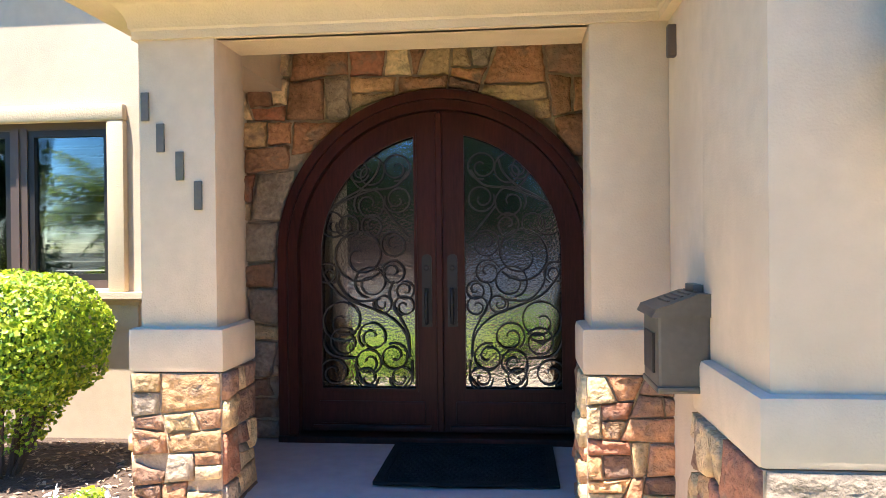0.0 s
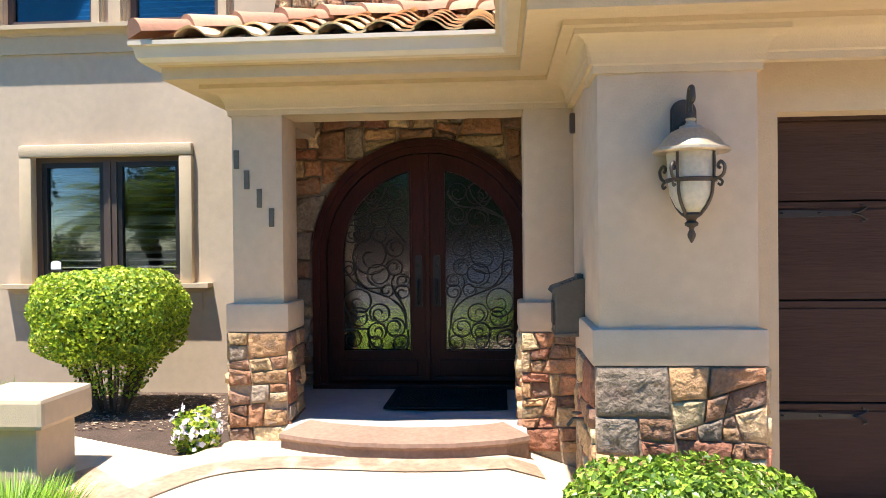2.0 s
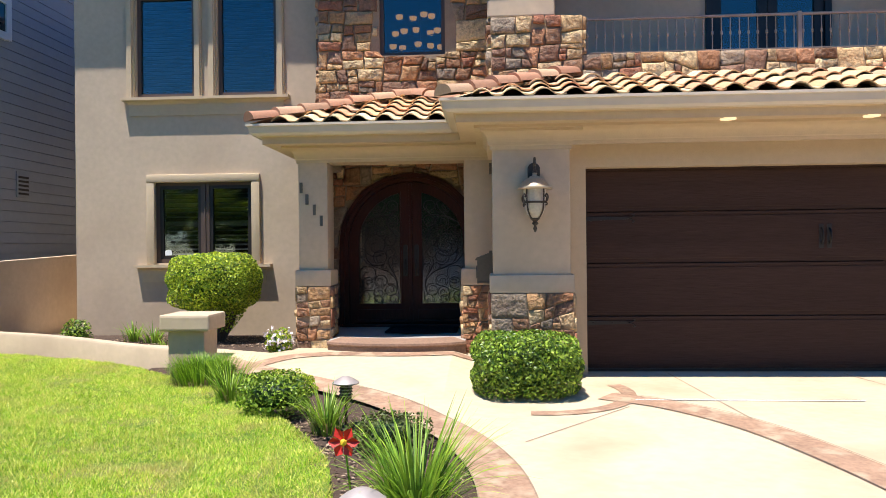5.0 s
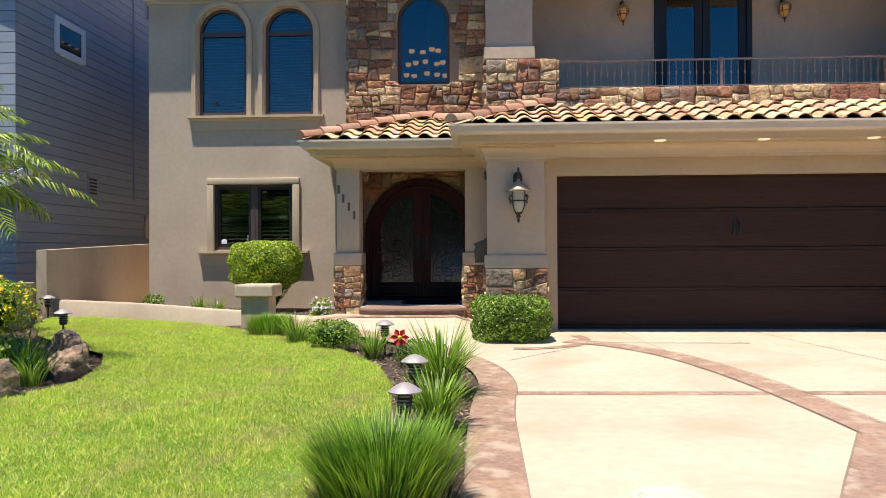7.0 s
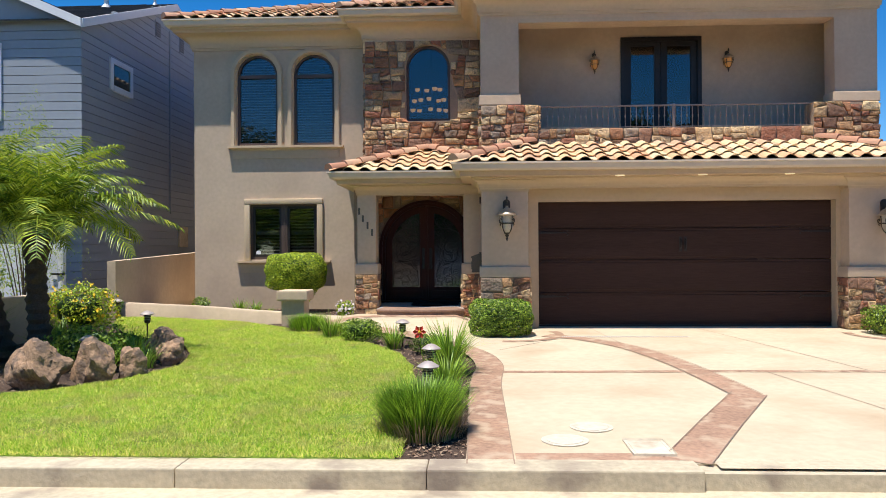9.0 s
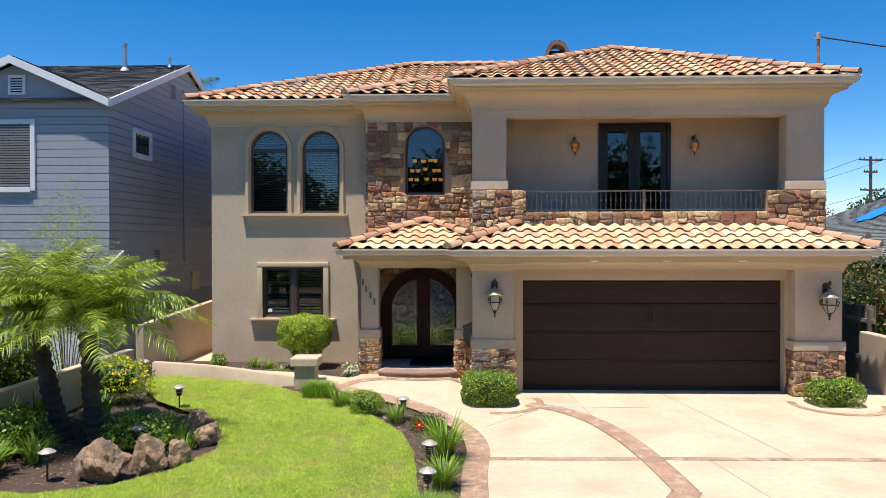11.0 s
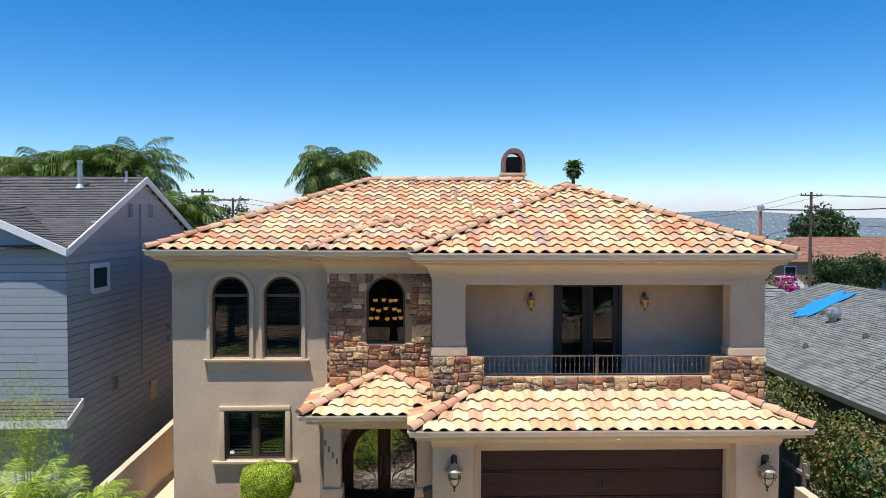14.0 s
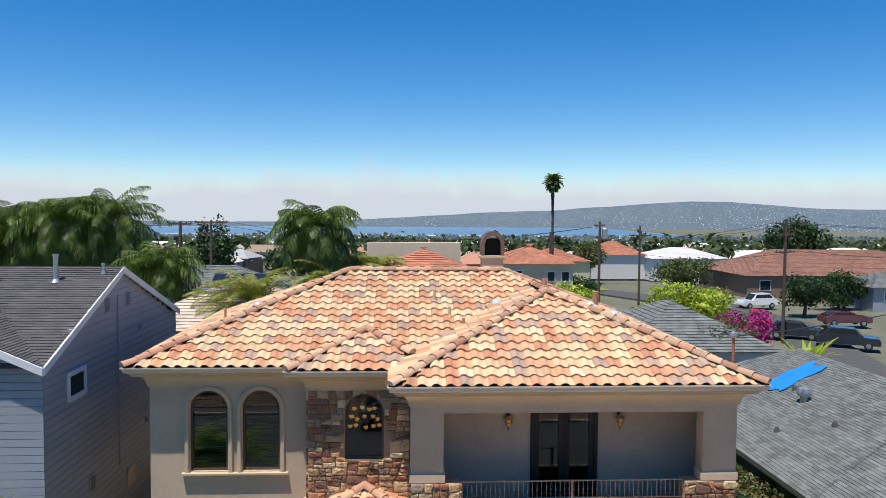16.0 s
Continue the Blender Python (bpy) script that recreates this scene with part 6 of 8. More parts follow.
shrub("box_bush", "small clipped dark green bush in front of the far pier", "bush", (8.2, 1.6, 0.22), (0.5, 0.35, 0.25), 6000, 0.038, M["leaf_box"], 2.0, 0.09, 13, foot=-0.05)
shrub("low_bush", "low rounded dark green bush at the lawn edge", "bush", (-0.95, 0.62, 0.14), (0.32, 0.28, 0.2), 2400, 0.035, M["leaf_box"], 0.6, 0.08, 14, foot=-0.04)
shrub("low_bush", "small round green bush behind the garden wall", "bush", (-5.15, 4.7, 0.22), (0.2, 0.2, 0.24), 1100, 0.04, M["leaf_box"], 0.4, 0.1, 15, foot=0.0)
shrub("low_bush", "low olive-green groundcover beside the walk", "bush", (0.25, -0.35, 0.06), (0.3, 0.25, 0.14), 1300, 0.035, M["leaf_olive"], 0.4, 0.15, 16, foot=-0.08)
shrub("low_bush", "low yellow-green groundcover spilling over the walk edge", "bush", (-1.15, 1.52, 0.07), (0.36, 0.24, 0.15), 3000, 0.03, M["leaf_bright"], 0.4, 0.15, 27, foot=-0.06)
shrub("flowering_bush", "green bush covered with small yellow flowers by the palms", "bush", (-6.15, 1.5, 0.42), (0.62, 0.5, 0.45), 3200, 0.05, M["leaf_bright"], 0.5, 0.15, 17, foot=0.0, flowers=(M["yellow"], 110, 0.05))
shrub("flowering_plant", "small plant with white and pink blooms at the pier foot", "plant", (-1.70, 3.42, 0.26), (0.16, 0.14, 0.17), 1100, 0.04, M["leaf_bright"], 0.3, 0.2, 18, foot=0.1, flowers=(M["white_petal"], 55, 0.045))
shrub("feathery_shrub", "tall wispy light green shrub before the grey house", "shrub", (-7.75, 2.5, 2.4), (0.95, 0.8, 1.75), 9000, 0.06, M["leaf_bright"], 0.2, 0.35, 19, stems=14, foot=0.0, aspect=0.22, deep=0.9, core=False)
shrub("leafy_shrub", "bright leafy green shrub behind the palms", "shrub", (-7.7, 0.6, 0.8), (0.7, 0.8, 0.9), 3800, 0.06, M["leaf_bright"], 0.4, 0.2, 24, foot=0.0)
shrub("low_bush", "low dark green foliage under the palms", "bush", (-6.4, -1.9, 0.2), (0.7, 0.5, 0.4), 2600, 0.07, M["leaf_box"], 0.4, 0.25, 25, foot=-0.05)
shrub("low_bush", "low dark green foliage among the boulders", "bush", (-4.3, -1.7, 0.14), (0.5, 0.4, 0.3), 2000, 0.06, M["leaf_box"], 0.4, 0.25, 26, foot=-0.05)
shrub("dark_shrub", "dense dark green shrub behind the palms", "shrub", (-8.0, -0.6, 0.9), (0.8, 1.0, 0.9), 4500, 0.07, M["leaf_dark"], 0.4, 0.18, 20, foot=0.0)
clump("fine_grass_clump", "dense fine-leaved green grass mound beside the driveway", (0.46, -4.95, -0.17), 3600, 0.48, 0.011, 0.68, M["fine_grass"], 31, "grass", dry=900, ring=0.32)
clump("fine_grass_clump", "fine green grass mound at the garden post", (-2.15, 2.0, -0.05), 2400, 0.36, 0.010, 0.6, M["fine_grass"], 32, "grass", dry=700, ring=0.32)
for i, (x, y, n, L, w) in enumerate([(0.60, -2.0, 330, 0.72, 0.016), (0.62, -3.25, 230, 0.50, 0.016), (-1.55, 1.15, 120, 0.5, 0.013), (-0.35, 0.1, 120, 0.46, 0.014), (-3.8, -1.35, 110, 0.5, 0.02), (-4.2, -0.7, 100, 0.5, 0.02),
                                     (-6.5, -2.6, 120, 0.75, 0.045), (-6.0, -3.2, 110, 0.6, 0.045), (-7.2, -1.9, 120, 0.8, 0.045), (-6.7, -0.4, 120, 0.9, 0.03), (-4.3, 4.75, 60, 0.35, 0.02), (-3.9, 4.55, 60, 0.35, 0.02), (-3.5, 4.15, 160, 0.32, 0.014),
                                     (-5.6, -2.3, 90, 0.5, 0.03), (-5.0, -0.4, 90, 0.45, 0.02), (-4.6, -1.8, 90, 0.42, 0.02), (-6.9, -3.3, 110, 0.6, 0.045), (-7.6, -2.8, 110, 0.7, 0.045), (-5.9, 0.4, 80, 0.5, 0.03), (-3.9, -2.0, 70, 0.4, 0.02), (-6.2, -2.0, 140, 0.7, 0.035), (-6.6, -1.4, 140, 0.8, 0.035), (-5.5, -0.7, 110, 0.5, 0.022), (-4.7, -0.9, 130, 0.5, 0.02), (-4.1, -1.1, 130, 0.45, 0.018), (-7.1, -2.6, 140, 0.75, 0.04), (-5.9, -2.9, 130, 0.55, 0.035), (-3.55, -1.65, 90, 0.4, 0.016)]):
    clump("strap_leaf_clump", "arching strap-leaved green lily clump in the planting bed", (x, y, 0.11 if y > 4.4 else gz(y) - 0.02), n, L, w, 1.05, M["strap"] if i < 6 or i > 9 else M["leaf_box"], 40 + i, "plant", "lily clumps", dry=16 if i < 6 else 0, ring=0.13)
flower = thing("day_lily_flower", "open red day lily bloom with a yellow throat", "flower")
bm = bmesh.new()
for k in range(6):
    a = k * math.pi / 3
    v = [bm.verts.new(p) for p in ((0, -0.01, 0), (0.062 * math.cos(a + 0.48), -0.035, 0.062 * math.sin(a + 0.48)), (0.088 * math.cos(a), -0.02, 0.088 * math.sin(a)), (0.062 * math.cos(a - 0.48), -0.035, 0.062 * math.sin(a - 0.48)))]
    bm.faces.new(v)
part("petals", bm, M["red_petal"], flower)
bm = bmesh.new()
bmesh.ops.create_icosphere(bm, subdivisions=1, radius=0.022)
bm.transform(Matrix.Translation((0, -0.03, 0)))
part("throat", bm, M["yellow"], flower)
bm = bmesh.new()
tube(bm, [(0, 0, 0), (0.03, 0.02, -0.3), (0.1, 0.1, -0.52)], 0.006, 5)
part("stalk", bm, M["strap"], flower)
flower.location = (0.22, -2.05, 0.42)

# ---- bark chips ----
rng = np.random.default_rng(61)
n = 5200
u = rng.uniform(0, 1, n)
cy = np.where(u < 0.6, rng.uniform(-5.6, 1.2, n), rng.uniform(-3.3, 0.2, n))
inner, outer = np.interp(cy, [-5.7, -2.6, -0.8, 0.75, 1.6], [0.36, 0.2, -0.15, -1.05, -1.8]), np.interp(cy, [-5.7, -2.3, -0.75, 0.95, 1.6], [0.86, 0.9, 0.82, -0.1, -0.9])
cx = np.where(u < 0.6, inner + (outer - inner) * rng.uniform(0.05, 1, n), rng.uniform(-6.4, -3.4, n))
far = rng.uniform(0, 1, n) < 0.3
cx, cy = np.where(far, rng.uniform(-4.6, -1.6, n), cx), np.where(far, rng.uniform(3.95, 5.4, n), cy)
P = np.stack([cx, cy, np.array([0.155 if b > 3 else gz(b) for b in cy]) - 0.022 + rng.uniform(0, 0.012, n)], 1)
V, F = leaves(rng, P, np.tile([0, 0, 2.5], (n, 1)), 0.05, 0.35)
M["chips"] = material("chips", (0.2, 0.12, 0.08), 0.9, vary=0.2, scale=20, island=1, tint=[(0.10, 0.055, 0.035), (0.26, 0.165, 0.11), (0.40, 0.29, 0.20)])
tagged(mesh_from("bark_chips", V, F, M["chips"]), "loose brown bark chips on the planting beds", "bark", "", "stuff")

# ---- boulders ----
def boulder(x, y, z, rx, ry, rz, seed, label):
    rnd = random.Random(seed)
    bm = bmesh.new()
    bmesh.ops.create_icosphere(bm, subdivisions=4, radius=1.0)
    off = Vector((seed * 3.1, seed * 1.7, 0))
    for v in bm.verts:
        c = v.co.copy()
        cut = 1.0
        for k in range(7):
            nrm = Vector((math.sin(k * 2.4 + seed), math.cos(k * 1.9 + seed * 2), 0.6 * math.sin(k * 3.3 + seed))).normalized()
            d = c.dot(nrm)
            if d > 0.62:
                cut = min(cut, 0.62 / d)
        q = 0.84 * cut * (1 + 0.22 * noise.noise(c * 1.6 + off) + 0.12 * noise.noise(Vector((c.x * 5, c.y * 5, c.z * 2)) + off) + 0.05 * noise.noise(c * 11 + off))
        v.co = Vector((x + c.x * rx * q, y + c.y * ry * q, z + c.z * rz * q))
    tagged(smooth(part("boulder", bm, M["boulder"]), 35), label, "boulder", "garden boulders")


boulder(-4.15, -3.05, 0.10, 0.50, 0.36, 0.42, 1, "large rust-brown weathered boulder at the lawn edge")
boulder(-3.62, -2.75, 0.08, 0.36, 0.28, 0.40, 2, "grey-brown jagged boulder at the lawn edge")
boulder(-3.33, -2.45, 0.02, 0.22, 0.18, 0.30, 3, "small grey jagged boulder at the lawn edge")
boulder(-3.32, -1.35, 0.04, 0.26, 0.22, 0.30, 4, "grey-brown boulder half sunk in the bed")
boulder(-3.6, -0.85, 0.05, 0.36, 0.28, 0.34, 5, "rust-brown boulder half sunk in the bed")
boulder(-4.9, 0.1, 0.03, 0.40, 0.22, 0.18, 6, "flat pale brown stone in the bed")

# ---- path lights ----
def path_light():
    ob = thing("path_light", "low bronze garden path light with a domed cap and slatted lamp", "lamp", "garden path lights")
    bm = bmesh.new()
    tube(bm, [(0, 0, -0.1), (0, 0, 0.24)], 0.014, 6)
    part("stake", bm, M["lamp_metal"], ob)
    bm = bmesh.new()
    lathe(bm, [(0.04, 0.22), (0.05, 0.24), (0.05, 0.26)], 12)
    part("collar", bm, M["lamp_metal"], ob)
    bm = bmesh.new()
    lathe(bm, [(0.042, 0.26), (0.042, 0.37)], 12)
    part("lens", bm, M["lamp_glass"], ob)
    for k in range(4):
        bm = bmesh.new()
        lathe(bm, [(0.05, 0.272 + k * 0.027), (0.062, 0.268 + k * 0.027), (0.05, 0.282 + k * 0.027)], 12, caps=False)
        part("louvre", bm, M["lamp_metal"], ob)
    bm = bmesh.new()
    lathe(bm, [(0.115, 0.365), (0.118, 0.375), (0.085, 0.40), (0.04, 0.425), (0.01, 0.432)], 16)
    smooth(part("cap", bm, material("light_cap", (0.42, 0.36, 0.34), 0.5, 0.3, vary=0.1), ob), 50)
    return ob


light = path_light()
light.location = (-4.56, 0.7, 0.05)
for x, y, z in ((-4.92, -3.13, -0.1), (0.44, -3.75, -0.13), (0.40, -2.55, -0.1), (-0.23, 0.30, -0.06), (-6.45, 3.5, 0.08), (-4.15, -1.95, -0.06)):
    copy_thing(light, pose(x, y, z))

# ---- palms ----
def palm_frond(rng, V, F, base, a, rise, length, leaf_len, droop, pairs=34, width=0.026, hang=0.28):
    d = np.array([math.cos(a), math.sin(a), 0.0])
    side = np.array([-d[1], d[0], 0.0])
    p, ang, N = np.array(base, float), rise, 14
    pts, dirs = [p.copy()], []
    for s in range(N):
        v = d * math.cos(ang) + np.array([0, 0, math.sin(ang)])
        p = p + v * length / N
        pts.append(p.copy())
        dirs.append(v)
        ang -= droop / N * (0.6 + 0.9 * s / N)
    dirs.append(dirs[-1])
    for i in range(N):
        k = len(V)
        w = 0.014 * (1 - i / N) + 0.003
        up = np.cross(side, dirs[i])
        V += [(pts[i] - side * w).tolist(), (pts[i] + side * w).tolist(), (pts[i + 1] + side * w * 0.8).tolist(), (pts[i + 1] - side * w * 0.8).tolist()]
        F.append((k, k + 1, k + 2, k + 3))
    for j in range(pairs):
        t = 0.14 + 0.86 * (j + 0.5) / pairs
        f = t * N
        i = min(N - 1, int(f))
        o = pts[i] + (pts[i + 1] - pts[i]) * (f - i)
        L = leaf_len * (math.sin(math.pi * min(1, 0.22 + 0.74 * t)) ** 0.7) * rng.uniform(0.85, 1.1)
        for s in (-1, 1):
            v = side * s * 0.80 + dirs[i] * 0.62 + np.array([0, 0, 0.46 - 0.15 * t - hang]) + rng.normal(0, 0.07, 3)
            v /= np.linalg.norm(v)
            mid = o + v * L * 0.55
            end = o + v * L + np.array([0, 0, -hang * L])
            wv = dirs[i] * width
            k = len(V)
            V += [(o - wv * 0.5).tolist(), (o + wv * 0.5).tolist(), (mid + wv * 0.6).tolist(), (mid - wv * 0.6).tolist(), end.tolist()]
            F += [(k, k + 1, k + 2, k + 3), (k + 3, k + 2, k + 4)]


def palm(name, label, foot, top, r, fronds, length, leaf_len, seed, low=-0.5, mat="frond", droop=1.5, pairs=42, width=0.021, trunk_mat="trunk", hang=0.28):
    rng = np.random.default_rng(seed)
    ob = thing(name, label, "palm")
    bm = bmesh.new()
    foot, top = Vector(foot), Vector(top)
    n, k = 26, 12
    rings = []
    for i in range(n + 1):
        t = i / n
        c = foot.lerp(top, t) + Vector((0.06 * math.sin(t * 2.5 + seed), 0, 0))
        rad = r * (1.15 - 0.25 * t + (0.35 if t > 0.82 else 0)) * (1.0 + (0.28 if i % 2 else 0))
        rings.append([bm.verts.new(c + Vector((math.cos(6.283 * (j + 0.5 * (i % 2)) / k), math.sin(6.283 * (j + 0.5 * (i % 2)) / k), 0)) * rad * rng.uniform(0.9, 1.1)) for j in range(k)])
    for a, b in zip(rings, rings[1:]):
        for j in range(k):
            bm.faces.new((a[j], a[(j + 1) % k], b[(j + 1) % k], b[j]))
    bm.faces.new(rings[-1])
    part("trunk", bm, M[trunk_mat], ob, "rough trunk of cut leaf bases")
    V, F = [], []
    for i in range(fronds):
        a = i * 2.39996 + rng.uniform(-0.2, 0.2)
        t = (i + 0.5) / fronds
        rise = math.radians(82) * (1 - t) + low * t
        palm_frond(rng, V, F, top + Vector((0, 0, 0.02)), a, rise, length * rng.uniform(0.85, 1.1), leaf_len, droop * rng.uniform(0.8, 1.2), pairs, width, hang)
    mesh_from("crown", V, F, M[mat], ob)
    return ob


palm("date_palm", "small feathery date palm with a rough brown trunk in the bed", (-5.17, -1.3, -0.1), (-5.2, -1.3, 1.72), 0.12, 50, 1.85, 0.44, 3, 0.32, "frond", 1.4, 36, 0.020, hang=0.34)
palm("date_palm", "small leaning feathery date palm with a rough trunk in the bed", (-5.75, -1.1, -0.1), (-6.35, -1.0, 1.82), 0.12, 50, 1.85, 0.44, 4, 0.32, "frond", 1.4, 36, 0.020, hang=0.34)

# ---- grey neighbour house ----
nb = thing("grey_house", "neighbouring grey lap-sided house with white trim and dark shingle roof", "house")
NX, NY = -8.08, 5.12
NXL, NYB = -17.0, 16.0
part("wall", boxes((NXL, NX - 0.03, NY + 0.03, NYB, -0.4, 6.8)), M["siding"], nb)
for k in range(34):
    z = -0.2 + k * 0.205
    part("siding_board", boxes((NXL, NX + 0.012, NY - 0.006, NY + 0.028, z + 0.015, z + 0.206)), M["siding"], nb)
    b = nb.children[-1].data
    for v in b.vertices:
        if v.co.z > z + 0.1 and v.co.y < NY:
            v.co.y += 0.018
    part("siding_board", boxes((NX - 0.028, NX + 0.008, NY + 0.03, NYB, z + 0.015, z + 0.206)), M["siding"], nb)
    b = nb.children[-1].data
    for v in b.vertices:
        if v.co.z > z + 0.1 and v.co.x > NX - 0.01:
            v.co.x -= 0.02
ridge_y, ridge_z, eave_z = 10.25, 8.86, 6.75
bm = bmesh.new()
a = [bm.verts.new((NX - 0.02, y, z)) for y, z in ((NY, 6.7), (15.6, 6.7), (ridge_y, ridge_z - 0.12))]
bm.faces.new(a)
part("gable_wall", bm, M["siding"], nb)
for k in range(1, 10):
    z = 6.74 + k * 0.205
    f = (z - 6.7) / (ridge_z - 6.8)
    y0, y1 = NY + (ridge_y - NY) * f + 0.1, 15.6 - (15.6 - ridge_y) * f - 0.1
    if y1 > y0 + 0.2:
        part("siding_board", boxes((NX - 0.02, NX + 0.004, y0, y1, z, z + 0.19)), M["siding"], nb)
bm = bmesh.new()
gx, gzp = -10.45, 7.78
a = [bm.verts.new((x, NY - 0.0, z)) for x, z in ((NX, 6.7), (-12.8, 6.7), (gx, gzp - 0.08))]
bm.faces.new(a)
part("gable_wall", bm, M["siding"], nb)


def shingles(parent, p0, p1, q0, q1, mat, course=0.14, tab=0.3, seed=1, thick=0.012):
    """Courses of shingles over the slope whose low edge runs p0 to p1 and high edge q0 to q1."""
    p0, p1, q0, q1 = (Vector(v) for v in (p0, p1, q0, q1))
    rnd = random.Random(seed)
    nrm = (p1 - p0).cross(q0 - p0).normalized()
    if nrm.z < 0:
        nrm = -nrm
    rise = max((q0 - p0).length, (q1 - p1).length)
    n = max(1, int(rise / course))
    V, F = [], []
    for i in range(n):
        t0, t1 = i / n, (i + 1.15) / n
        a0, a1, b0, b1 = p0.lerp(q0, t0), p1.lerp(q1, t0), p0.lerp(q0, t1), p1.lerp(q1, t1)
        m = max(1, int((a1 - a0).length / tab))
        s, cuts = 0.0, [0.0]
        for j in range(m):
            cuts.append(min(1.0, (j + 1 + rnd.uniform(-0.3, 0.3)) / m))
        cuts[-1] = 1.0
        for c0, c1 in zip(cuts, cuts[1:]):
            h = thick * rnd.uniform(0.7, 1.6)
            k = len(V)
            V += [a0.lerp(a1, c0) + nrm * (h + 0.01), a0.lerp(a1, c1) + nrm * (h + 0.01), b0.lerp(b1, c1) + nrm * 0.004, b0.lerp(b1, c0) + nrm * 0.004, a0.lerp(a1, c0), a0.lerp(a1, c1)]
            F += [(k, k + 1, k + 2, k + 3), (k + 4, k + 5, k + 1, k)]
    return mesh_from("shingles", V, F, mat, parent, "", "stuff")


RX = NX + 0.14
roof_nb = new("roof")
roof_nb.parent = nb
tagged(roof_nb, "dark grey asphalt shingle roof with white fascia")
shingles(roof_nb, (NXL, 4.92, eave_z), (RX, 4.92, eave_z), (NXL, ridge_y, ridge_z), (RX, ridge_y, ridge_z), M["shingle"], seed=2)
shingles(roof_nb, (RX, 16.05, eave_z), (NXL, 16.05, eave_z), (RX, ridge_y, ridge_z), (NXL, ridge_y, ridge_z), M["shingle"], seed=3)
back = 4.92 + (gzp - eave_z + 0.08) / ((ridge_z - eave_z) / (ridge_y - 4.92))
shingles(roof_nb, (RX, 4.90, eave_z + 0.02), (RX - 0.02, 4.97, eave_z + 0.02), (gx, 4.90, gzp + 0.08), (gx, back, gzp + 0.08), M["shingle"], seed=4)
shingles(roof_nb, (-12.9, 4.97, eave_z), (-12.9, 4.90, eave_z), (gx, back, gzp + 0.08), (gx, 4.90, gzp + 0.08), M["shingle"], seed=5)


def fascia(parent, a, b, h=0.2, t=0.05, mat="white_paint", name="fascia"):
    a, b = Vector(a), Vector(b)
    d = (b - a).normalized()
    s = Vector((d.y, -d.x, 0))
    s = s.normalized() * t / 2 if s.length > 0.01 else Vector((t / 2, 0, 0))
    bm = bmesh.new()
    vs = [[bm.verts.new(p + s * k + Vector((0, 0, z))) for k, z in ((-1, -h), (1, -h), (1, 0), (-1, 0))] for p in (a, b)]
    bm.faces.new(vs[0])
    bm.faces.new(vs[1][::-1])
    for k in range(4):
        bm.faces.new((vs[0][k], vs[0][(k + 1) % 4], vs[1][(k + 1) % 4], vs[1][k]))
    bmesh.ops.recalc_face_normals(bm, faces=bm.faces[:])
    return part(name, bm, M[mat], parent)


fascia(roof_nb, (RX, 4.90, eave_z + 0.02), (RX, ridge_y, ridge_z + 0.01))
fascia(roof_nb, (RX, ridge_y, ridge_z + 0.01), (RX, 16.05, eave_z + 0.02))
fascia(roof_nb, (RX, 4.87, eave_z + 0.02), (gx, 4.87, gzp + 0.09))
fascia(roof_nb, (gx, 4.87, gzp + 0.09), (-12.9, 4.87, eave_z + 0.02))
for y in (9.2, 10.9):
    v = part("gable_vent", boxes((NX - 0.0, NX + 0.03, y - 0.16, y + 0.16, 7.55, 8.05)), M["siding"], nb)
    for k in range(6):
        part("slat", boxes((NX + 0.03, NX + 0.05, y - 0.13, y + 0.13, 7.6 + k * 0.07, 7.63 + k * 0.07)), M["black_iron"], v)
v = part("gable_vent", boxes((-10.62, -10.18, NY - 0.05, NY - 0.005, 6.92, 7.42), bevel=0.01), M["white_paint"], nb)
for k in range(6):
    part("slat", boxes((-10.55, -10.25, NY - 0.06, NY - 0.05, 6.98 + k * 0.065, 7.01 + k * 0.065)), M["black_iron"], v)


def nb_window(name, rects, glass_rect, parent, mat="white_paint"):
    w = new(name)
    w.parent = parent
    for r in rects:
        part("window_frame", boxes(r, bevel=0.008), M[mat], w)
    part("pane", boxes(glass_rect), M["glass_dark"], w)
    return w


M["glass_dark"] = material("glass_dark", (0.02, 0.03, 0.035), 0.05, vary=0.05)
nb_window("window", [(-11.3, -11.18, NY - 0.06, NY, 4.5, 6.3), (-10.06, -9.94, NY - 0.06, NY, 4.5, 6.3), (-11.18, -10.06, NY - 0.06, NY, 6.18, 6.3), (-11.18, -10.06, NY - 0.08, NY, 4.46, 4.6)], (-11.18, -10.06, NY - 0.03, NY - 0.01, 4.6, 6.18), nb)
for k in range(24):
    part("blind_slat", boxes((-11.17, -10.07, NY - 0.042, NY - 0.031, 4.63 + k * 0.064, 4.67 + k * 0.064)), M["blind"], nb)
nb_window("window", [(NX, NX + 0.05, 6.43, 6.58, 5.5, 6.3), (NX, NX + 0.05, 7.47, 7.62, 5.5, 6.3), (NX, NX + 0.05, 6.58, 7.47, 6.17, 6.3), (NX, NX + 0.06, 6.58, 7.47, 5.48, 5.63)], (NX, NX + 0.02, 6.58, 7.47, 5.63, 6.17), nb)
v = part("wall_vent", boxes((NX, NX + 0.03, 7.75, 8.15, 2.55, 3.05)), M["siding"], nb)
for k in range(5):
    part("slat", boxes((NX + 0.03, NX + 0.045, 7.8, 8.1, 2.6 + k * 0.08, 2.64 + k * 0.08)), M["black_iron"], v)
part("meter_panel", boxes((NX, NX + 0.06, 10.6, 11.25, 1.62, 2.25), bevel=0.01), M["kerb"], nb)
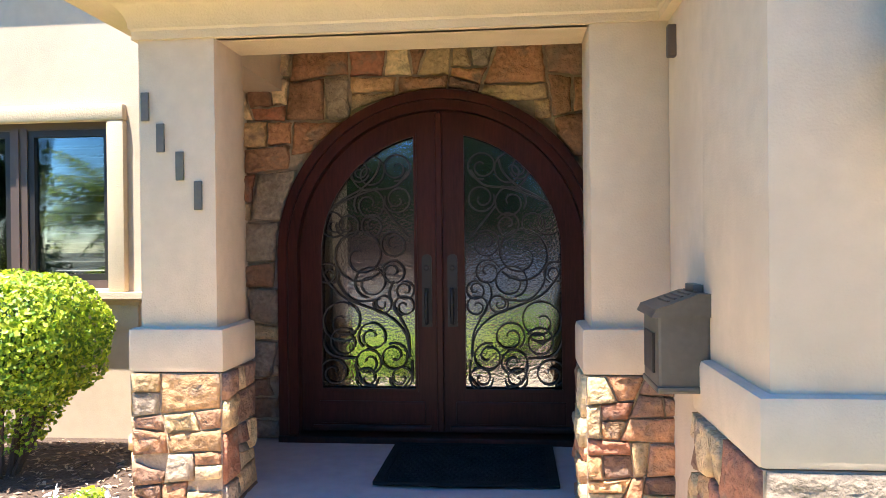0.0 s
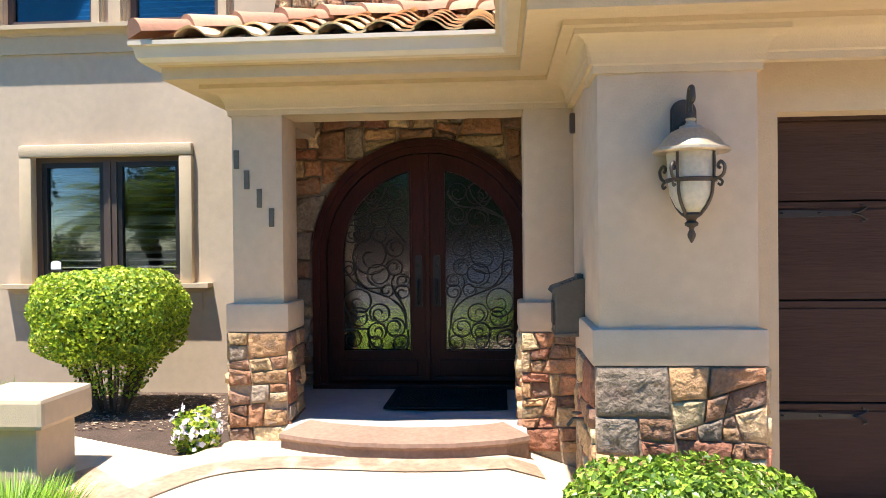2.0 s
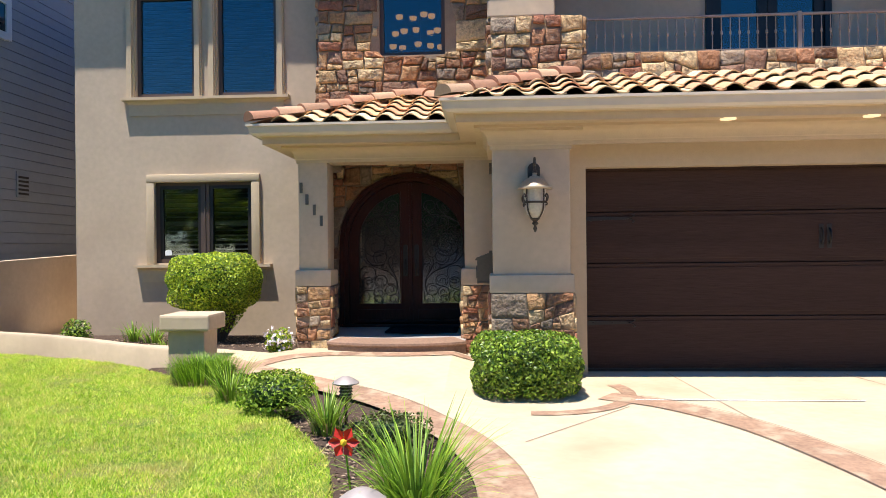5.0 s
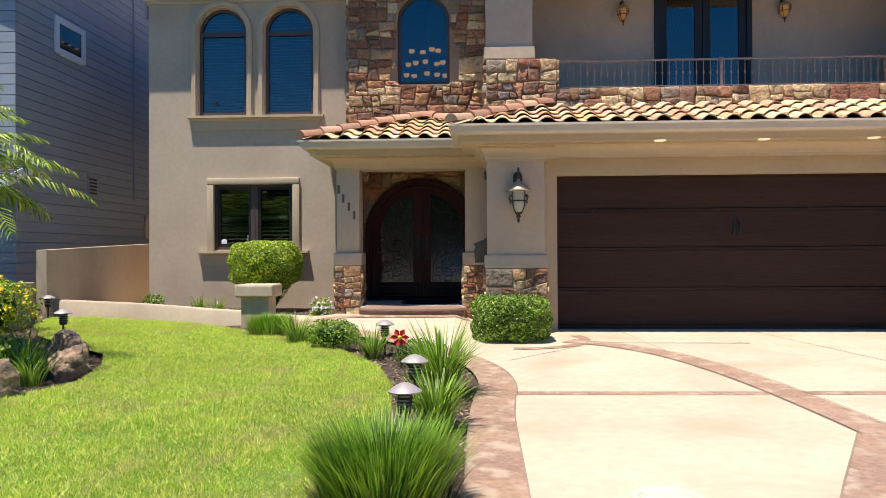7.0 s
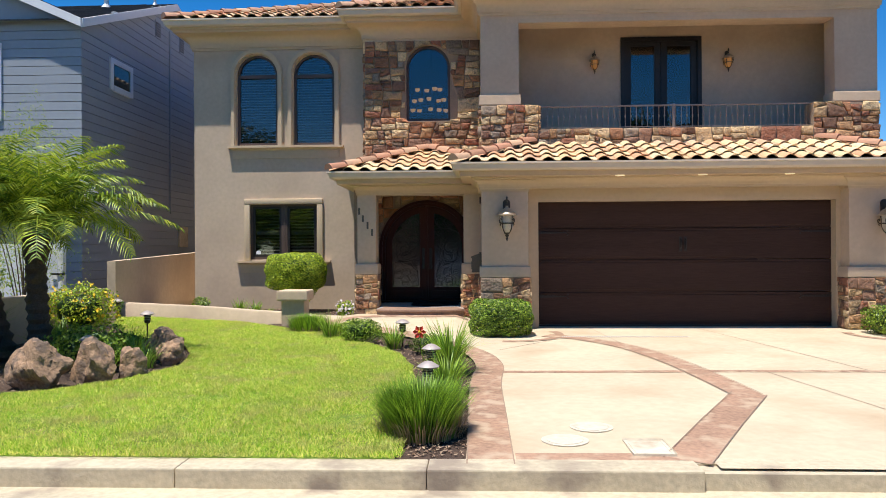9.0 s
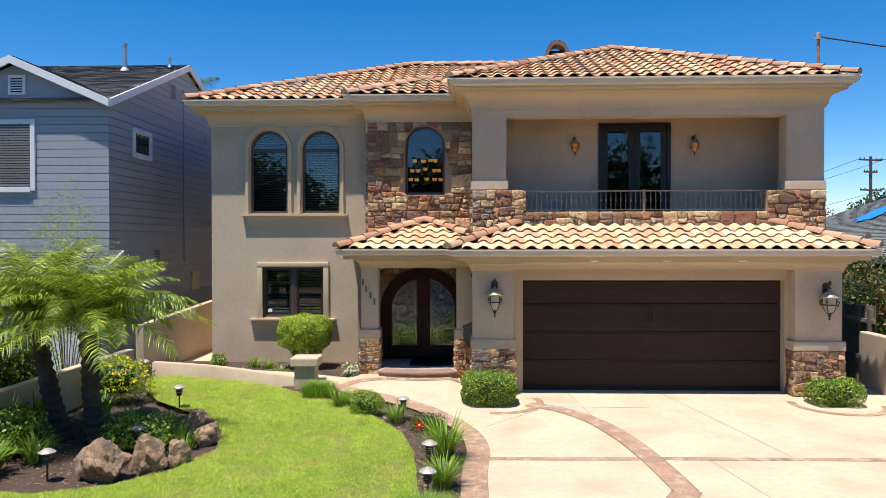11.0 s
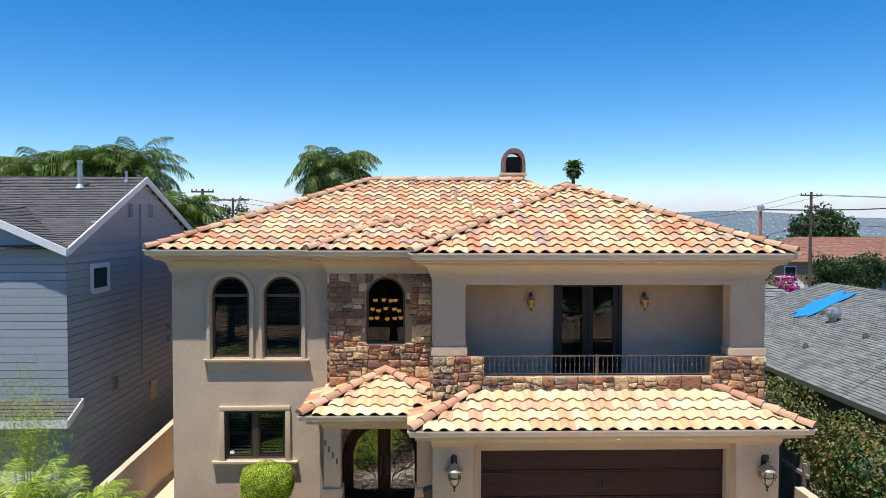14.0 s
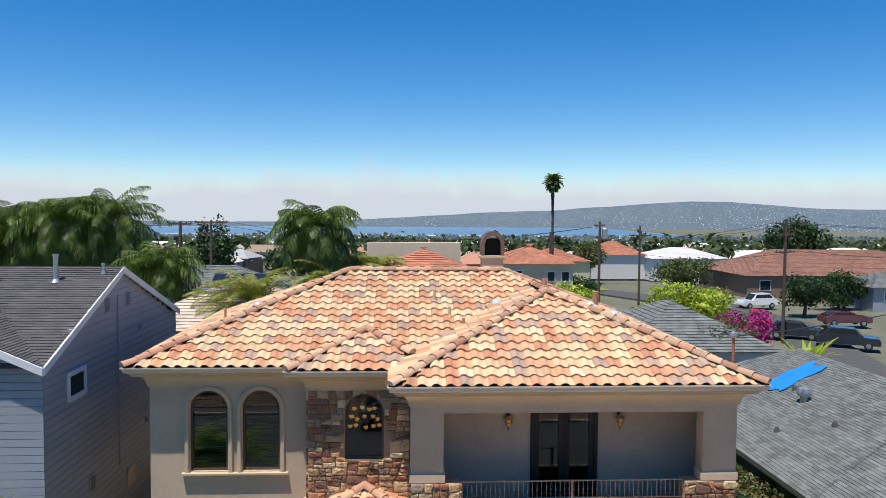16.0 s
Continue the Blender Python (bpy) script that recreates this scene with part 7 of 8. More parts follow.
for y, z in ((6.6, 7.3), (11.9, 6.6), (12.4, 3.75), (12.4, 3.3)):
    part("wall_lamp", boxes((NX, NX + 0.12, y - 0.06, y + 0.06, z, z + 0.16), bevel=0.02), M["siding"], nb)
bm = bmesh.new()
tube(bm, [(NX + 0.03, 10.0, 8.0), (NX + 0.03, 10.0, 2.6)], 0.025, 6)
part("conduit", bm, M["siding"], nb)
porch_nb = new("porch_roof")
porch_nb.parent = nb
shingles(porch_nb, (-14, 4.3, 2.64), (-7.72, 4.3, 2.64), (-14, NY, 2.98), (-7.72, NY, 2.98), M["shingle"], seed=9)
fascia(porch_nb, (-14, 4.3, 2.65), (-7.72, 4.3, 2.65), 0.2)
fascia(porch_nb, (-7.72, 4.3, 2.65), (-7.72, NY, 2.99), 0.2)
for x, y, h, r in ((-9.6, 9.3, 0.8, 0.07), (-9.9, 9.9, 0.35, 0.035), (-8.4, 9.8, 0.3, 0.04)):
    bm = bmesh.new()
    z = eave_z + (y - 4.92) * 0.396
    lathe(bm, [(r, 0), (r, h), (r * 1.25, h), (r * 1.25, h + 0.08)], 10, (x, y, z - 0.05))
    lathe(bm, [(r * 2.4, 0), (r * 1.2, 0.12)], 10, (x, y, z - 0.03))
    part("vent_pipe", bm, M["metal"], nb)
gate = thing("white_gate", "white vinyl side gate with a black latch", "gate")
part("post", boxes((-7.72, -7.6, 3.5, 3.62, -0.3, 1.75), bevel=0.01), M["white_paint"], gate)
part("panel", boxes((-9.0, -7.74, 3.53, 3.59, 0.1, 1.65), bevel=0.01), M["white_paint"], gate)
part("latch", boxes((-7.85, -7.55, 3.47, 3.5, 1.0, 1.04)), M["black_iron"], gate)

# ---- right-hand side: fence, hedge, grey-roofed house ----
fence = thing("wood_fence", "weathered grey-brown board fence with rails", "fence")
for k in range(78):
    rnd = random.Random(k)
    z = 1.72 + 0.02 * math.sin(k * 0.7) + rnd.uniform(-0.02, 0.02)
    y = 3.55 + k * 0.148
    ob = part("board", boxes((10.02, 10.045, y, y + 0.14, -0.2, z)), M["fence_wood"], fence)
for z in (0.5, 1.35):
    part("rail", boxes((9.96, 10.02, 3.5, 15.0, z, z + 0.09)), M["fence_wood"], fence)
for y in (3.6, 6.0, 8.4, 10.8, 13.2):
    part("post", boxes((9.93, 10.02, y, y + 0.1, -0.2, 1.68)), M["fence_wood"], fence)
shrub("photinia_hedge", "tall hedge with green and reddish-pink young leaves over the fence", "hedge", (10.9, 8.0, 1.5), (0.8, 3.6, 1.35), 11000, 0.10, M["leaf_photinia"], 1.5, 0.12, 71, foot=0.0)
shrub("photinia_hedge", "tall hedge with green and reddish-pink young leaves over the fence", "hedge", (11.2, 3.4, 1.35), (0.9, 1.6, 1.4), 6000, 0.10, M["leaf_photinia"], 1.0, 0.15, 72, foot=0.0)
shrub("green_hedge", "yellow-green hedge between the houses", "hedge", (10.8, 13.2, 1.4), (0.7, 2.2, 1.3), 5000, 0.09, M["leaf_bright"], 1.5, 0.12, 73, foot=0.0)
gh = thing("grey_roofed_house", "low green-walled house with grey shingle roof and a blue tarp", "house")
part("wall", boxes((12.55, 24.0, 2.2, 19.5, -0.4, 2.75)), M["green_wall"], gh)
roof_g = new("roof")
roof_g.parent = gh
tagged(roof_g, "weathered grey shingle roof")
shingles(roof_g, (12.2, 20.0, 2.72), (12.2, 1.8, 2.72), (17.8, 17.0, 4.95), (17.8, 1.8, 4.95), M["shingle_grey"], seed=21)
shingles(roof_g, (23.4, 1.8, 2.72), (23.4, 20.0, 2.72), (17.8, 1.8, 4.95), (17.8, 17.0, 4.95), M["shingle_grey"], seed=22)
shingles(roof_g, (23.4, 20.0, 2.72), (12.2, 20.0, 2.72), (17.82, 17.0, 4.95), (17.78, 17.0, 4.95), M["shingle_grey"], seed=23)
fascia(roof_g, (12.2, 1.8, 2.74), (12.2, 20.0, 2.74), 0.16, mat="green_wall")
for y in (6.2, 8.6, 11.5):
    nb_window("window", [(12.5, 12.56, y - 0.06, y, 1.2, 2.2), (12.5, 12.56, y + 0.9, y + 0.96, 1.2, 2.2), (12.5, 12.56, y, y + 0.9, 2.14, 2.2), (12.5, 12.56, y, y + 0.9, 1.2, 1.26)], (12.53, 12.55, y, y + 0.9, 1.26, 2.14), gh, "green_wall")
for x, y in ((13.6, 10.6), (14.9, 9.4), (15.6, 13.2), (16.3, 7.0), (15.3, 6.0)):
    bm = bmesh.new()
    lathe(bm, [(0.12, -0.06), (0.10, 0.06), (0.06, 0.16), (0.02, 0.18)], 8, (x, y, 2.72 + (x - 12.2) * 0.398))
    part("vent_cap", bm, M["shingle"], gh)
turbine = thing("turbine_vent", "round ribbed metal turbine vent on the grey roof", "vent")
bm = bmesh.new()
lathe(bm, [(0.14, -0.2), (0.14, 0.15), (0.2, 0.2), (0.25, 0.32), (0.2, 0.46), (0.05, 0.52)], 20, (15.3, 12.0, 3.96))
for v in bm.verts:
    if v.co.z > 4.14:
        a = math.atan2(v.co.y - 12.0, v.co.x - 15.3)
        s = 1 + 0.10 * (1 if int(round(a / 6.2832 * 20)) % 2 else -1)
        v.co.x, v.co.y = 15.3 + (v.co.x - 15.3) * s, 12.0 + (v.co.y - 12.0) * s
part("rotor", bm, M["metal"], turbine)
bm = bmesh.new()
rows = []
for i in range(15):
    row = []
    for j in range(8):
        x, y = 15.1 + j * 0.30 + 0.16 * math.sin(i * 0.7), 13.5 + i * 0.085 + 0.06 * j - 0.1 * math.sin(j * 1.3)
        row.append(bm.verts.new((x, y, 2.72 + (min(x, 17.8) - 12.2) * 0.398 + 0.06 + 0.05 * noise.noise((x * 2.2, y * 2.2, 0)) - max(0, x - 17.8) * 0.39)))
    rows.append(row)
for a, b in zip(rows, rows[1:]):
    for k in range(7):
        bm.faces.new((a[k], a[k + 1], b[k + 1], b[k]))
tagged(part("blue_tarp", bm, M["tarp"]), "crumpled bright blue tarpaulin laid over the roof ridge", "tarp")

# ---- beyond the house ----
M["pole_wood"] = material("pole_wood", (0.10, 0.065, 0.05), 0.9, vary=0.3, scale=10)
M["wire"] = material("wire", (0.03, 0.03, 0.03), 0.7)
M["cream_wall"] = material("cream_wall", (0.62, 0.52, 0.38), 0.9, vary=0.08)
M["brown_wall"] = material("brown_wall", (0.24, 0.16, 0.12), 0.9, vary=0.1)
M["white_wall"] = material("white_wall", (0.70, 0.68, 0.66), 0.9, vary=0.06)
M["red_roof"] = material("red_roof", (0.42, 0.17, 0.10), 0.9, vary=0.25, scale=4, island=1, per_piece=0.2)
M["brown_roof"] = material("brown_roof", (0.26, 0.13, 0.09), 0.95, vary=0.25, scale=4, island=1, per_piece=0.2)
M["beige_roof"] = material("beige_roof", (0.55, 0.45, 0.36), 0.95, vary=0.2, scale=4, island=1, per_piece=0.15)
M["solar"] = material("solar", (0.015, 0.02, 0.035), 0.15, vary=0.1)
M["car_glass"] = material("car_glass", (0.02, 0.025, 0.03), 0.05)
M["tyre"] = material("tyre", (0.02, 0.02, 0.02), 0.9)
M["teal"] = material("teal", (0.16, 0.36, 0.40), 0.8, vary=0.15)


def cottage(label, x0, x1, y0, y1, z0, eave, ridge, wall, roof, along="x", windows=(), over=0.4):
    """A plain house with a gabled or hipped roof of courses."""
    ob = thing("distant_house", label, "house", "houses on the hillside")
    part("wall", boxes((x0, x1, y0, y1, z0, eave)), M[wall], ob)
    r = new("roof")
    r.parent = ob
    a0, a1, b0, b1 = x0 - over, x1 + over, y0 - over, y1 + over
    if along == "x":
        m, h = (b0 + b1) / 2, (b1 - b0) / 2 * 0.9
        L, R = a0 + h, a1 - h
        quads = [((a0, b0), (a1, b0), (L, m), (R, m)), ((a1, b1), (a0, b1), (R, m), (L, m)), ((a0, b1), (a0, b0), (L, m), (L, m)), ((a1, b0), (a1, b1), (R, m), (R, m))]
    else:
        m, h = (a0 + a1) / 2, (a1 - a0) / 2 * 0.9
        L, R = b0 + h, b1 - h
        quads = [((a0, b1), (a0, b0), (m, R), (m, L)), ((a1, b0), (a1, b1), (m, L), (m, R)), ((a0, b0), (a1, b0), (m, L), (m, L)), ((a1, b1), (a0, b1), (m, R), (m, R))]
    for i, (p, q, s, t) in enumerate(quads):
        shingles(r, (*p, eave), (*q, eave), (*s, ridge), (*t, ridge), M[roof], 0.35, 0.45, i + 1, 0.03)
    for wx, wz, w, h in windows:
        win = new("window")
        win.parent = ob
        part("window_frame", boxes((wx - w / 2, wx + w / 2, y0 - 0.06, y0, wz, wz + h)), M["white_paint"], win)
        part("pane", boxes((wx - w / 2 + 0.1, wx + w / 2 - 0.1, y0 - 0.08, y0 - 0.06, wz + 0.1, wz + h - 0.1)), M["glass_dark"], win)
    return ob


cottage("red tiled house with cream walls just behind the main roof", -0.9, 5.0, 24, 31, -0.5, 7.2, 8.70, "cream_wall", "red_roof")
tagged(part("cream_parapet", boxes((-1.4, 4.6, 34, 34.4, 0, 8.72), bevel=0.03), M["cream_wall"]), "cream stucco parapet behind the red roof", "wall")
cottage("two-storey cream house with an orange tiled roof and three windows", 11.0, 18.5, 62, 72, -0.5, 5.4, 7.3, "cream_wall", "red_roof", "x", [(12.6, 3.4, 1.3, 1.4), (16.2, 3.6, 0.9, 1.1), (17.7, 3.6, 0.9, 1.1)])
cottage("low house with a red-brown tiled roof", 9.5, 15.5, 42, 50, -0.5, 3.4, 5.0, "brown_wall", "brown_roof")
cottage("low house with a weathered grey shingle roof", 12.5, 21.0, 25, 34, -0.5, 3.3, 5.5, "white_wall", "shingle_grey", "y")
cottage("pale house with a light beige shingle roof", -11.0, -4.0, 18, 28, -0.5, 5.6, 7.2, "cream_wall", "beige_roof", "y")
cottage("grey-roofed house with solar panels", -22.0, -9.0, 46, 56, -0.5, 3.6, 6.0, "white_wall", "shingle_grey", "x", [(-12.5, 1.6, 2.0, 1.4)])
solar = thing("solar_panels", "dark solar panel array on the grey roof", "solar panel")
for k in range(4):
    bm = bmesh.new()
    box(bm, -0.5, 0.5, -0.9, 0.9, 0, 0.04)
    bm.transform(pose(-14.2 + k * 1.08, 48.2, 5.05, 24))
    part("panel", bm, M["solar"], solar)
cottage("long brown house with a broad brown shingle roof and gable", 47.5, 78, 84, 100, -0.8, 2.4, 5.6, "brown_wall", "brown_roof", "x", [(50, 0.4, 1.6, 1.4), (55, 0.4, 1.6, 1.4), (66, 0.4, 1.6, 1.4)])
cottage("low white building with a white roof", 46, 60, 118, 130, -1.5, 2.6, 4.4, "white_wall", "white_wall", "x")
cottage("house with a red tiled roof down the street", 36, 46, 122, 132, -1.5, 3.0, 5.4, "white_wall", "red_roof", "x")
cottage("grey house beside the street", 56, 66, 70, 78, -0.8, 2.2, 3.8, "siding", "shingle_grey", "x", [(58, 0.6, 1.4, 1.2)])
cottage("low house with a red roof by the green lawn", 20, 30, 100, 110, -1.0, 3.2, 5.0, "cream_wall", "red_roof", "x")
slab_g = tagged(part("street_behind", (lambda bm: prism_z(bm, [(24, 20), (36.5, 55), (36, 72), (28, 88), (31, 93), (42, 76), (43, 60), (37, 40), (30, 20)], -0.7, -0.45))(bmesh.new()), M["asphalt"]), "grey asphalt side street with parked cars", "road", "", "structure")
tagged(part("green_verge", boxes((24, 31, 92, 99, -0.7, -0.4)), M["turf"]), "bright green lawn by the side street", "lawn", "", "structure")
tagged(part("teal_shed", boxes((20.6, 23.4, 24.4, 26.5, -0.5, 2.6), bevel=0.05), M["teal"]), "weathered teal garden shed", "shed")


def car(label, x, y, z, turn, paint, long=4.6, tall=1.55):
    ob = thing("parked_car", label, "car", "parked cars", at=pose(x, y, z, 0, 0, turn))
    L, W = long / 2, 0.9
    side = [(-L, 0.35), (-L, 0.75), (-L + 0.15, 0.95), (-L * 0.45, 1.0), (-L * 0.2, tall - 0.05), (L * 0.55, tall), (L * 0.88, 1.02), (L, 0.95), (L, 0.35)]
    bm = bmesh.new()
    prism_y(bm, side, -W, W)
    for v in bm.verts:
        if v.co.z > 1.1:
            v.co.y *= 0.78
    bmesh.ops.bevel(bm, geom=bm.edges[:], offset=0.05, segments=2, affect="EDGES")
    smooth(part("body", bm, paint, ob), 40)
    for s in (-1, 1):
        bm = bmesh.new()
        prism_y(bm, [(-L * 0.40, 1.03), (-L * 0.19, tall - 0.13), (L * 0.5, tall - 0.09), (L * 0.78, 1.05)], s * 0.80 - 0.04, s * 0.80 + 0.04)
        part("side_window", bm, M["car_glass"], ob)
    bm = bmesh.new()
    prism_y(bm, [(L * 0.60, tall - 0.08), (L * 0.62, tall - 0.06), (L * 0.90, 1.08), (L * 0.87, 1.06)], -0.62, 0.62)
    part("rear_window", bm, M["car_glass"], ob)
    bm = bmesh.new()
    prism_y(bm, [(-L * 0.245, tall - 0.1), (-L * 0.225, tall - 0.08), (-L * 0.47, 1.04), (-L * 0.49, 1.02)], -0.62, 0.62)
    part("windscreen", bm, M["car_glass"], ob)
    for wx in (-L * 0.62, L * 0.62):
        for s in (-1, 1):
            bm = bmesh.new()
            lathe(bm, [(0.33, -0.1), (0.34, -0.06), (0.34, 0.06), (0.33, 0.1)], 18)
            bm.transform(pose(wx, s * 0.84, 0.33, 90))
            wheel = part("wheel", bm, M["tyre"], ob)
            bm = bmesh.new()
            lathe(bm, [(0.2, -0.11), (0.2, 0.11)], 12)
            bm.transform(pose(wx, s * 0.845, 0.33, 90))
            part("rim", bm, M["metal"], wheel)
    for s in (-1, 1):
        part("tail_light", boxes((L - 0.03, L + 0.012, s * 0.7 - 0.12, s * 0.7 + 0.12, 0.78, 0.9), bevel=0.02), M["red_petal"], ob)
    return ob


paint = lambda n, c: material(n, c, 0.25, 0.1, vary=0.03, coat=0.6)
P_WHITE, P_RED, P_MAROON, P_DARK, P_SILVER = paint("paint_white", (0.75, 0.75, 0.75)), paint("paint_red", (0.45, 0.02, 0.02)), paint("paint_maroon", (0.12, 0.02, 0.02)), paint("paint_dark", (0.03, 0.035, 0.04)), paint("paint_silver", (0.45, 0.46, 0.47))
car("white sport-utility car parked beside the street", 43.2, 72.5, -0.45, 8, P_WHITE, 4.7, 1.75)
car("red car parked at the street corner", 36.6, 58.5, -0.45, 70, P_RED)
car("dark maroon saloon parked by the street", 45.5, 58.5, -0.45, 175, P_MAROON, 4.7, 1.45)
car("dark sport-utility car parked on the street", 38.4, 46.5, -0.45, 150, P_DARK, 4.8, 1.7)
car("dark car parked behind the bushes", 36.2, 51.0, -0.45, 150, P_DARK)
car("silver car parked across the street", 1.0, -14.0, -0.325, 180, P_SILVER)


def tree(label, x, y, z0, zc, radii, n, size, mat, seed, category="tree", lumps=0.25):
    """A trunk with limbs and a crown of clumps, uneven in outline."""
    rng = np.random.default_rng(seed)
    ob = thing("tree", label, category, "trees on the hillside")
    bm = bmesh.new()
    tube(bm, flowing([(x, y, z0), (x + 0.1, y, (z0 + zc) / 2), (x, y, zc)], 4), 0.05 * max(radii) + 0.06, 7, 0.05)
    part("trunk", bm, M["twig"], ob)
    for k in range(4):
        a = k * 1.7 + seed
        bm = bmesh.new()
        tube(bm, [(x, y, zc - radii[2] * 0.7), (x + radii[0] * 0.6 * math.cos(a), y + radii[1] * 0.6 * math.sin(a), zc + radii[2] * 0.2)], 0.03 * max(radii), 5, 0.02)
        part("limb", bm, M["twig"], ob)
    Vs, Fs = [], []
    for k in range(16):
        d = rng.normal(0, 1, 3)
        d /= np.linalg.norm(d)
        c = np.array([x, y, zc]) + d * np.array(radii) * rng.uniform(0.35, 0.75)
        P, N = shell_points(rng, n // 16, [r * rng.uniform(0.32, 0.55) for r in radii], 0.0, lumps, 0.5)
        V, F = leaves(rng, P + c, N, size, 0.65)
        Fs += [[i + len(Vs) for i in f] for f in F]
        Vs += V
    mesh_from("crown", Vs, Fs, M[mat], ob)
    return ob


tree("spreading tree with bright lime-green foliage", 23.3, 44.4, -0.5, 3.6, (4.4, 3.4, 2.0), 9000, 0.28, "leaf_lime", 201)
tree("bougainvillea bush in vivid magenta bloom", 25.0, 37.0, -0.5, 2.6, (1.9, 1.6, 1.6), 3500, 0.2, "magenta", 202, "bush")
tree("large olive-green shrub behind the roof", 19.0, 27.5, -0.5, 2.9, (2.8, 2.2, 1.9), 6000, 0.16, "leaf_olive", 203, "shrub")
tree("large round dark green tree above the brown roof", 62.0, 98, -1.0, 6.6, (5.4, 5, 3.8), 7000, 0.5, "leaf_dark", 204)
tree("dark green conifer shrub beside the street", 45.5, 66, -0.5, 2.2, (3.4, 2.0, 2.2), 4000, 0.3, "leaf_dark", 205)
tree("dark green juniper beside the brown house", 53, 72, -0.5, 1.8, (3.8, 2.2, 2.2), 4000, 0.3, "leaf_dark", 206)
tree("green garden tree before the white building", 42, 92, -1.0, 2.4, (5.0, 3.0, 2.4), 4500, 0.35, "leaf_olive", 207)
tree("dense dark green bush by the cream house", 19.5, 66, -0.5, 2.4, (2.8, 2.2, 1.8), 3000, 0.3, "leaf_dark", 208)
tree("bush with white flowers beside the grey roof", 15.5, 50, -0.5, 3.3, (3.0, 1.8, 1.4), 3000, 0.22, "leaf_bright", 209, "bush")
tree("green tree behind the palms", -2.0, 44, -0.5, 5.0, (4.5, 3.0, 2.4), 4500, 0.3, "leaf_dark", 210)
tree("dark conifer behind the power poles", -19.5, 68, -0.5, 5.6, (2.2, 2.2, 4.5), 4500, 0.35, "leaf_dark", 211)
tree("yellow-green bush beside the solar roof", -13.0, 34, -0.5, 2.6, (3.0, 2.4, 2.0), 3500, 0.25, "leaf_bright", 212, "bush")
tree("green tree on the slope", 33, 112, -1.0, 3.2, (3.0, 3.0, 2.6), 3000, 0.4, "leaf_olive", 213)
tree("green tree behind the neighbour's roof", -26, 44, -0.5, 5.5, (4.2, 3.2, 3.0), 4500, 0.3, "leaf_dark", 214)
tree("leafy street tree across the road", -7, -24, -0.25, 4.5, (4.2, 3.0, 2.8), 5000, 0.3, "leaf_dark", 215)
tree("leafy street tree across the road", 6, -25, -0.25, 4.2, (4.0, 3.0, 2.6), 5000, 0.3, "leaf_olive", 216)
tree("leafy street tree across the road", -16, -26, -0.25, 4.6, (4.2, 3.0, 2.8), 4000, 0.3, "leaf_dark", 217)
tree("leafy street tree across the road", 16, -25, -0.25, 4.6, (4.2, 3.0, 2.8), 4000, 0.3, "leaf_dark", 218)
for k, (x, y) in enumerate([(-1, -23), (-11.5, -23), (11, -23.5)]):
    tree("tall dense street tree across the road", x, y, -0.25, 5.4, (4.6, 3.0, 4.2), 7000, 0.34, "leaf_dark", 240 + k)
for k, (x, y) in enumerate([(-27, -23), (-37, -22), (-48, -20), (27, -24), (38, -23)]):
    tree("tall leafy street tree across the road", x, y, -0.25, 6.0, (5.6, 3.6, 4.6), 5000, 0.4, "leaf_dark", 230 + k)
cottage("low house across the street behind the trees", -14, 10, -40, -32, -0.3, 3.0, 5.2, "brown_wall", "shingle_grey", "x")

# queen palms behind the roofs
M["queen"] = leaf_mat("queen", [(0.085, 0.15, 0.02), (0.15, 0.22, 0.03), (0.045, 0.085, 0.012)])
M["areca"] = leaf_mat("areca", [(0.26, 0.27, 0.04), (0.34, 0.30, 0.05), (0.16, 0.22, 0.03)])
for i, (x, y, z, L) in enumerate([(-3.4, 22.4, 9.6, 2.6), (-18.8, 25, 9.3, 3.2), (-16.4, 25, 9.7, 3.2), (-14.4, 26, 9.8, 3.2), (-11.3, 24, 7.4, 2.6), (-20.6, 27, 9.2, 3.0)]):
    palm("queen_palm", "tall queen palm with drooping feathery fronds behind the roofs", (x, y, -0.5), (x, y, z), 0.16, 58, L, 0.85, 90 + i, -0.5, "queen", 1.9, 34, 0.042, hang=0.55)
for i, (x, y, z, L) in enumerate([(-6.0, 20.5, 6.0, 3.2), (-2.0, 21, 6.6, 2.8), (-0.6, 23, 7.2, 2.2), (-7.4, 22, 5.4, 2.8)]):
    palm("areca_palm", "clumping palm with yellow-green arching fronds", (x, y, -0.5), (x, y, z), 0.12, 70, L, 0.6, 120 + i, -0.2, "areca", 1.7, 40, 0.042, hang=0.35)
palm("fan_palm", "very tall slender fan palm with a small round crown", (21.2, 86, -1), (21.2, 86, 14.8), 0.16, 44, 1.5, 0.7, 140, -0.9, "queen", 1.0, 16, 0.10)
banana = clump("banana_plant", "banana plant with broad torn bright green leaves", (23.6, 26.5, 1.6), 34, 2.6, 0.42, 1.3, M["leaf_lime"], 150, "plant", ring=0.3)
part("stalk", (lambda bm: tube(bm, [(23.6, 26.5, -0.5), (23.6, 26.5, 1.8)], 0.16, 8))(bmesh.new()), M["strap"], banana)


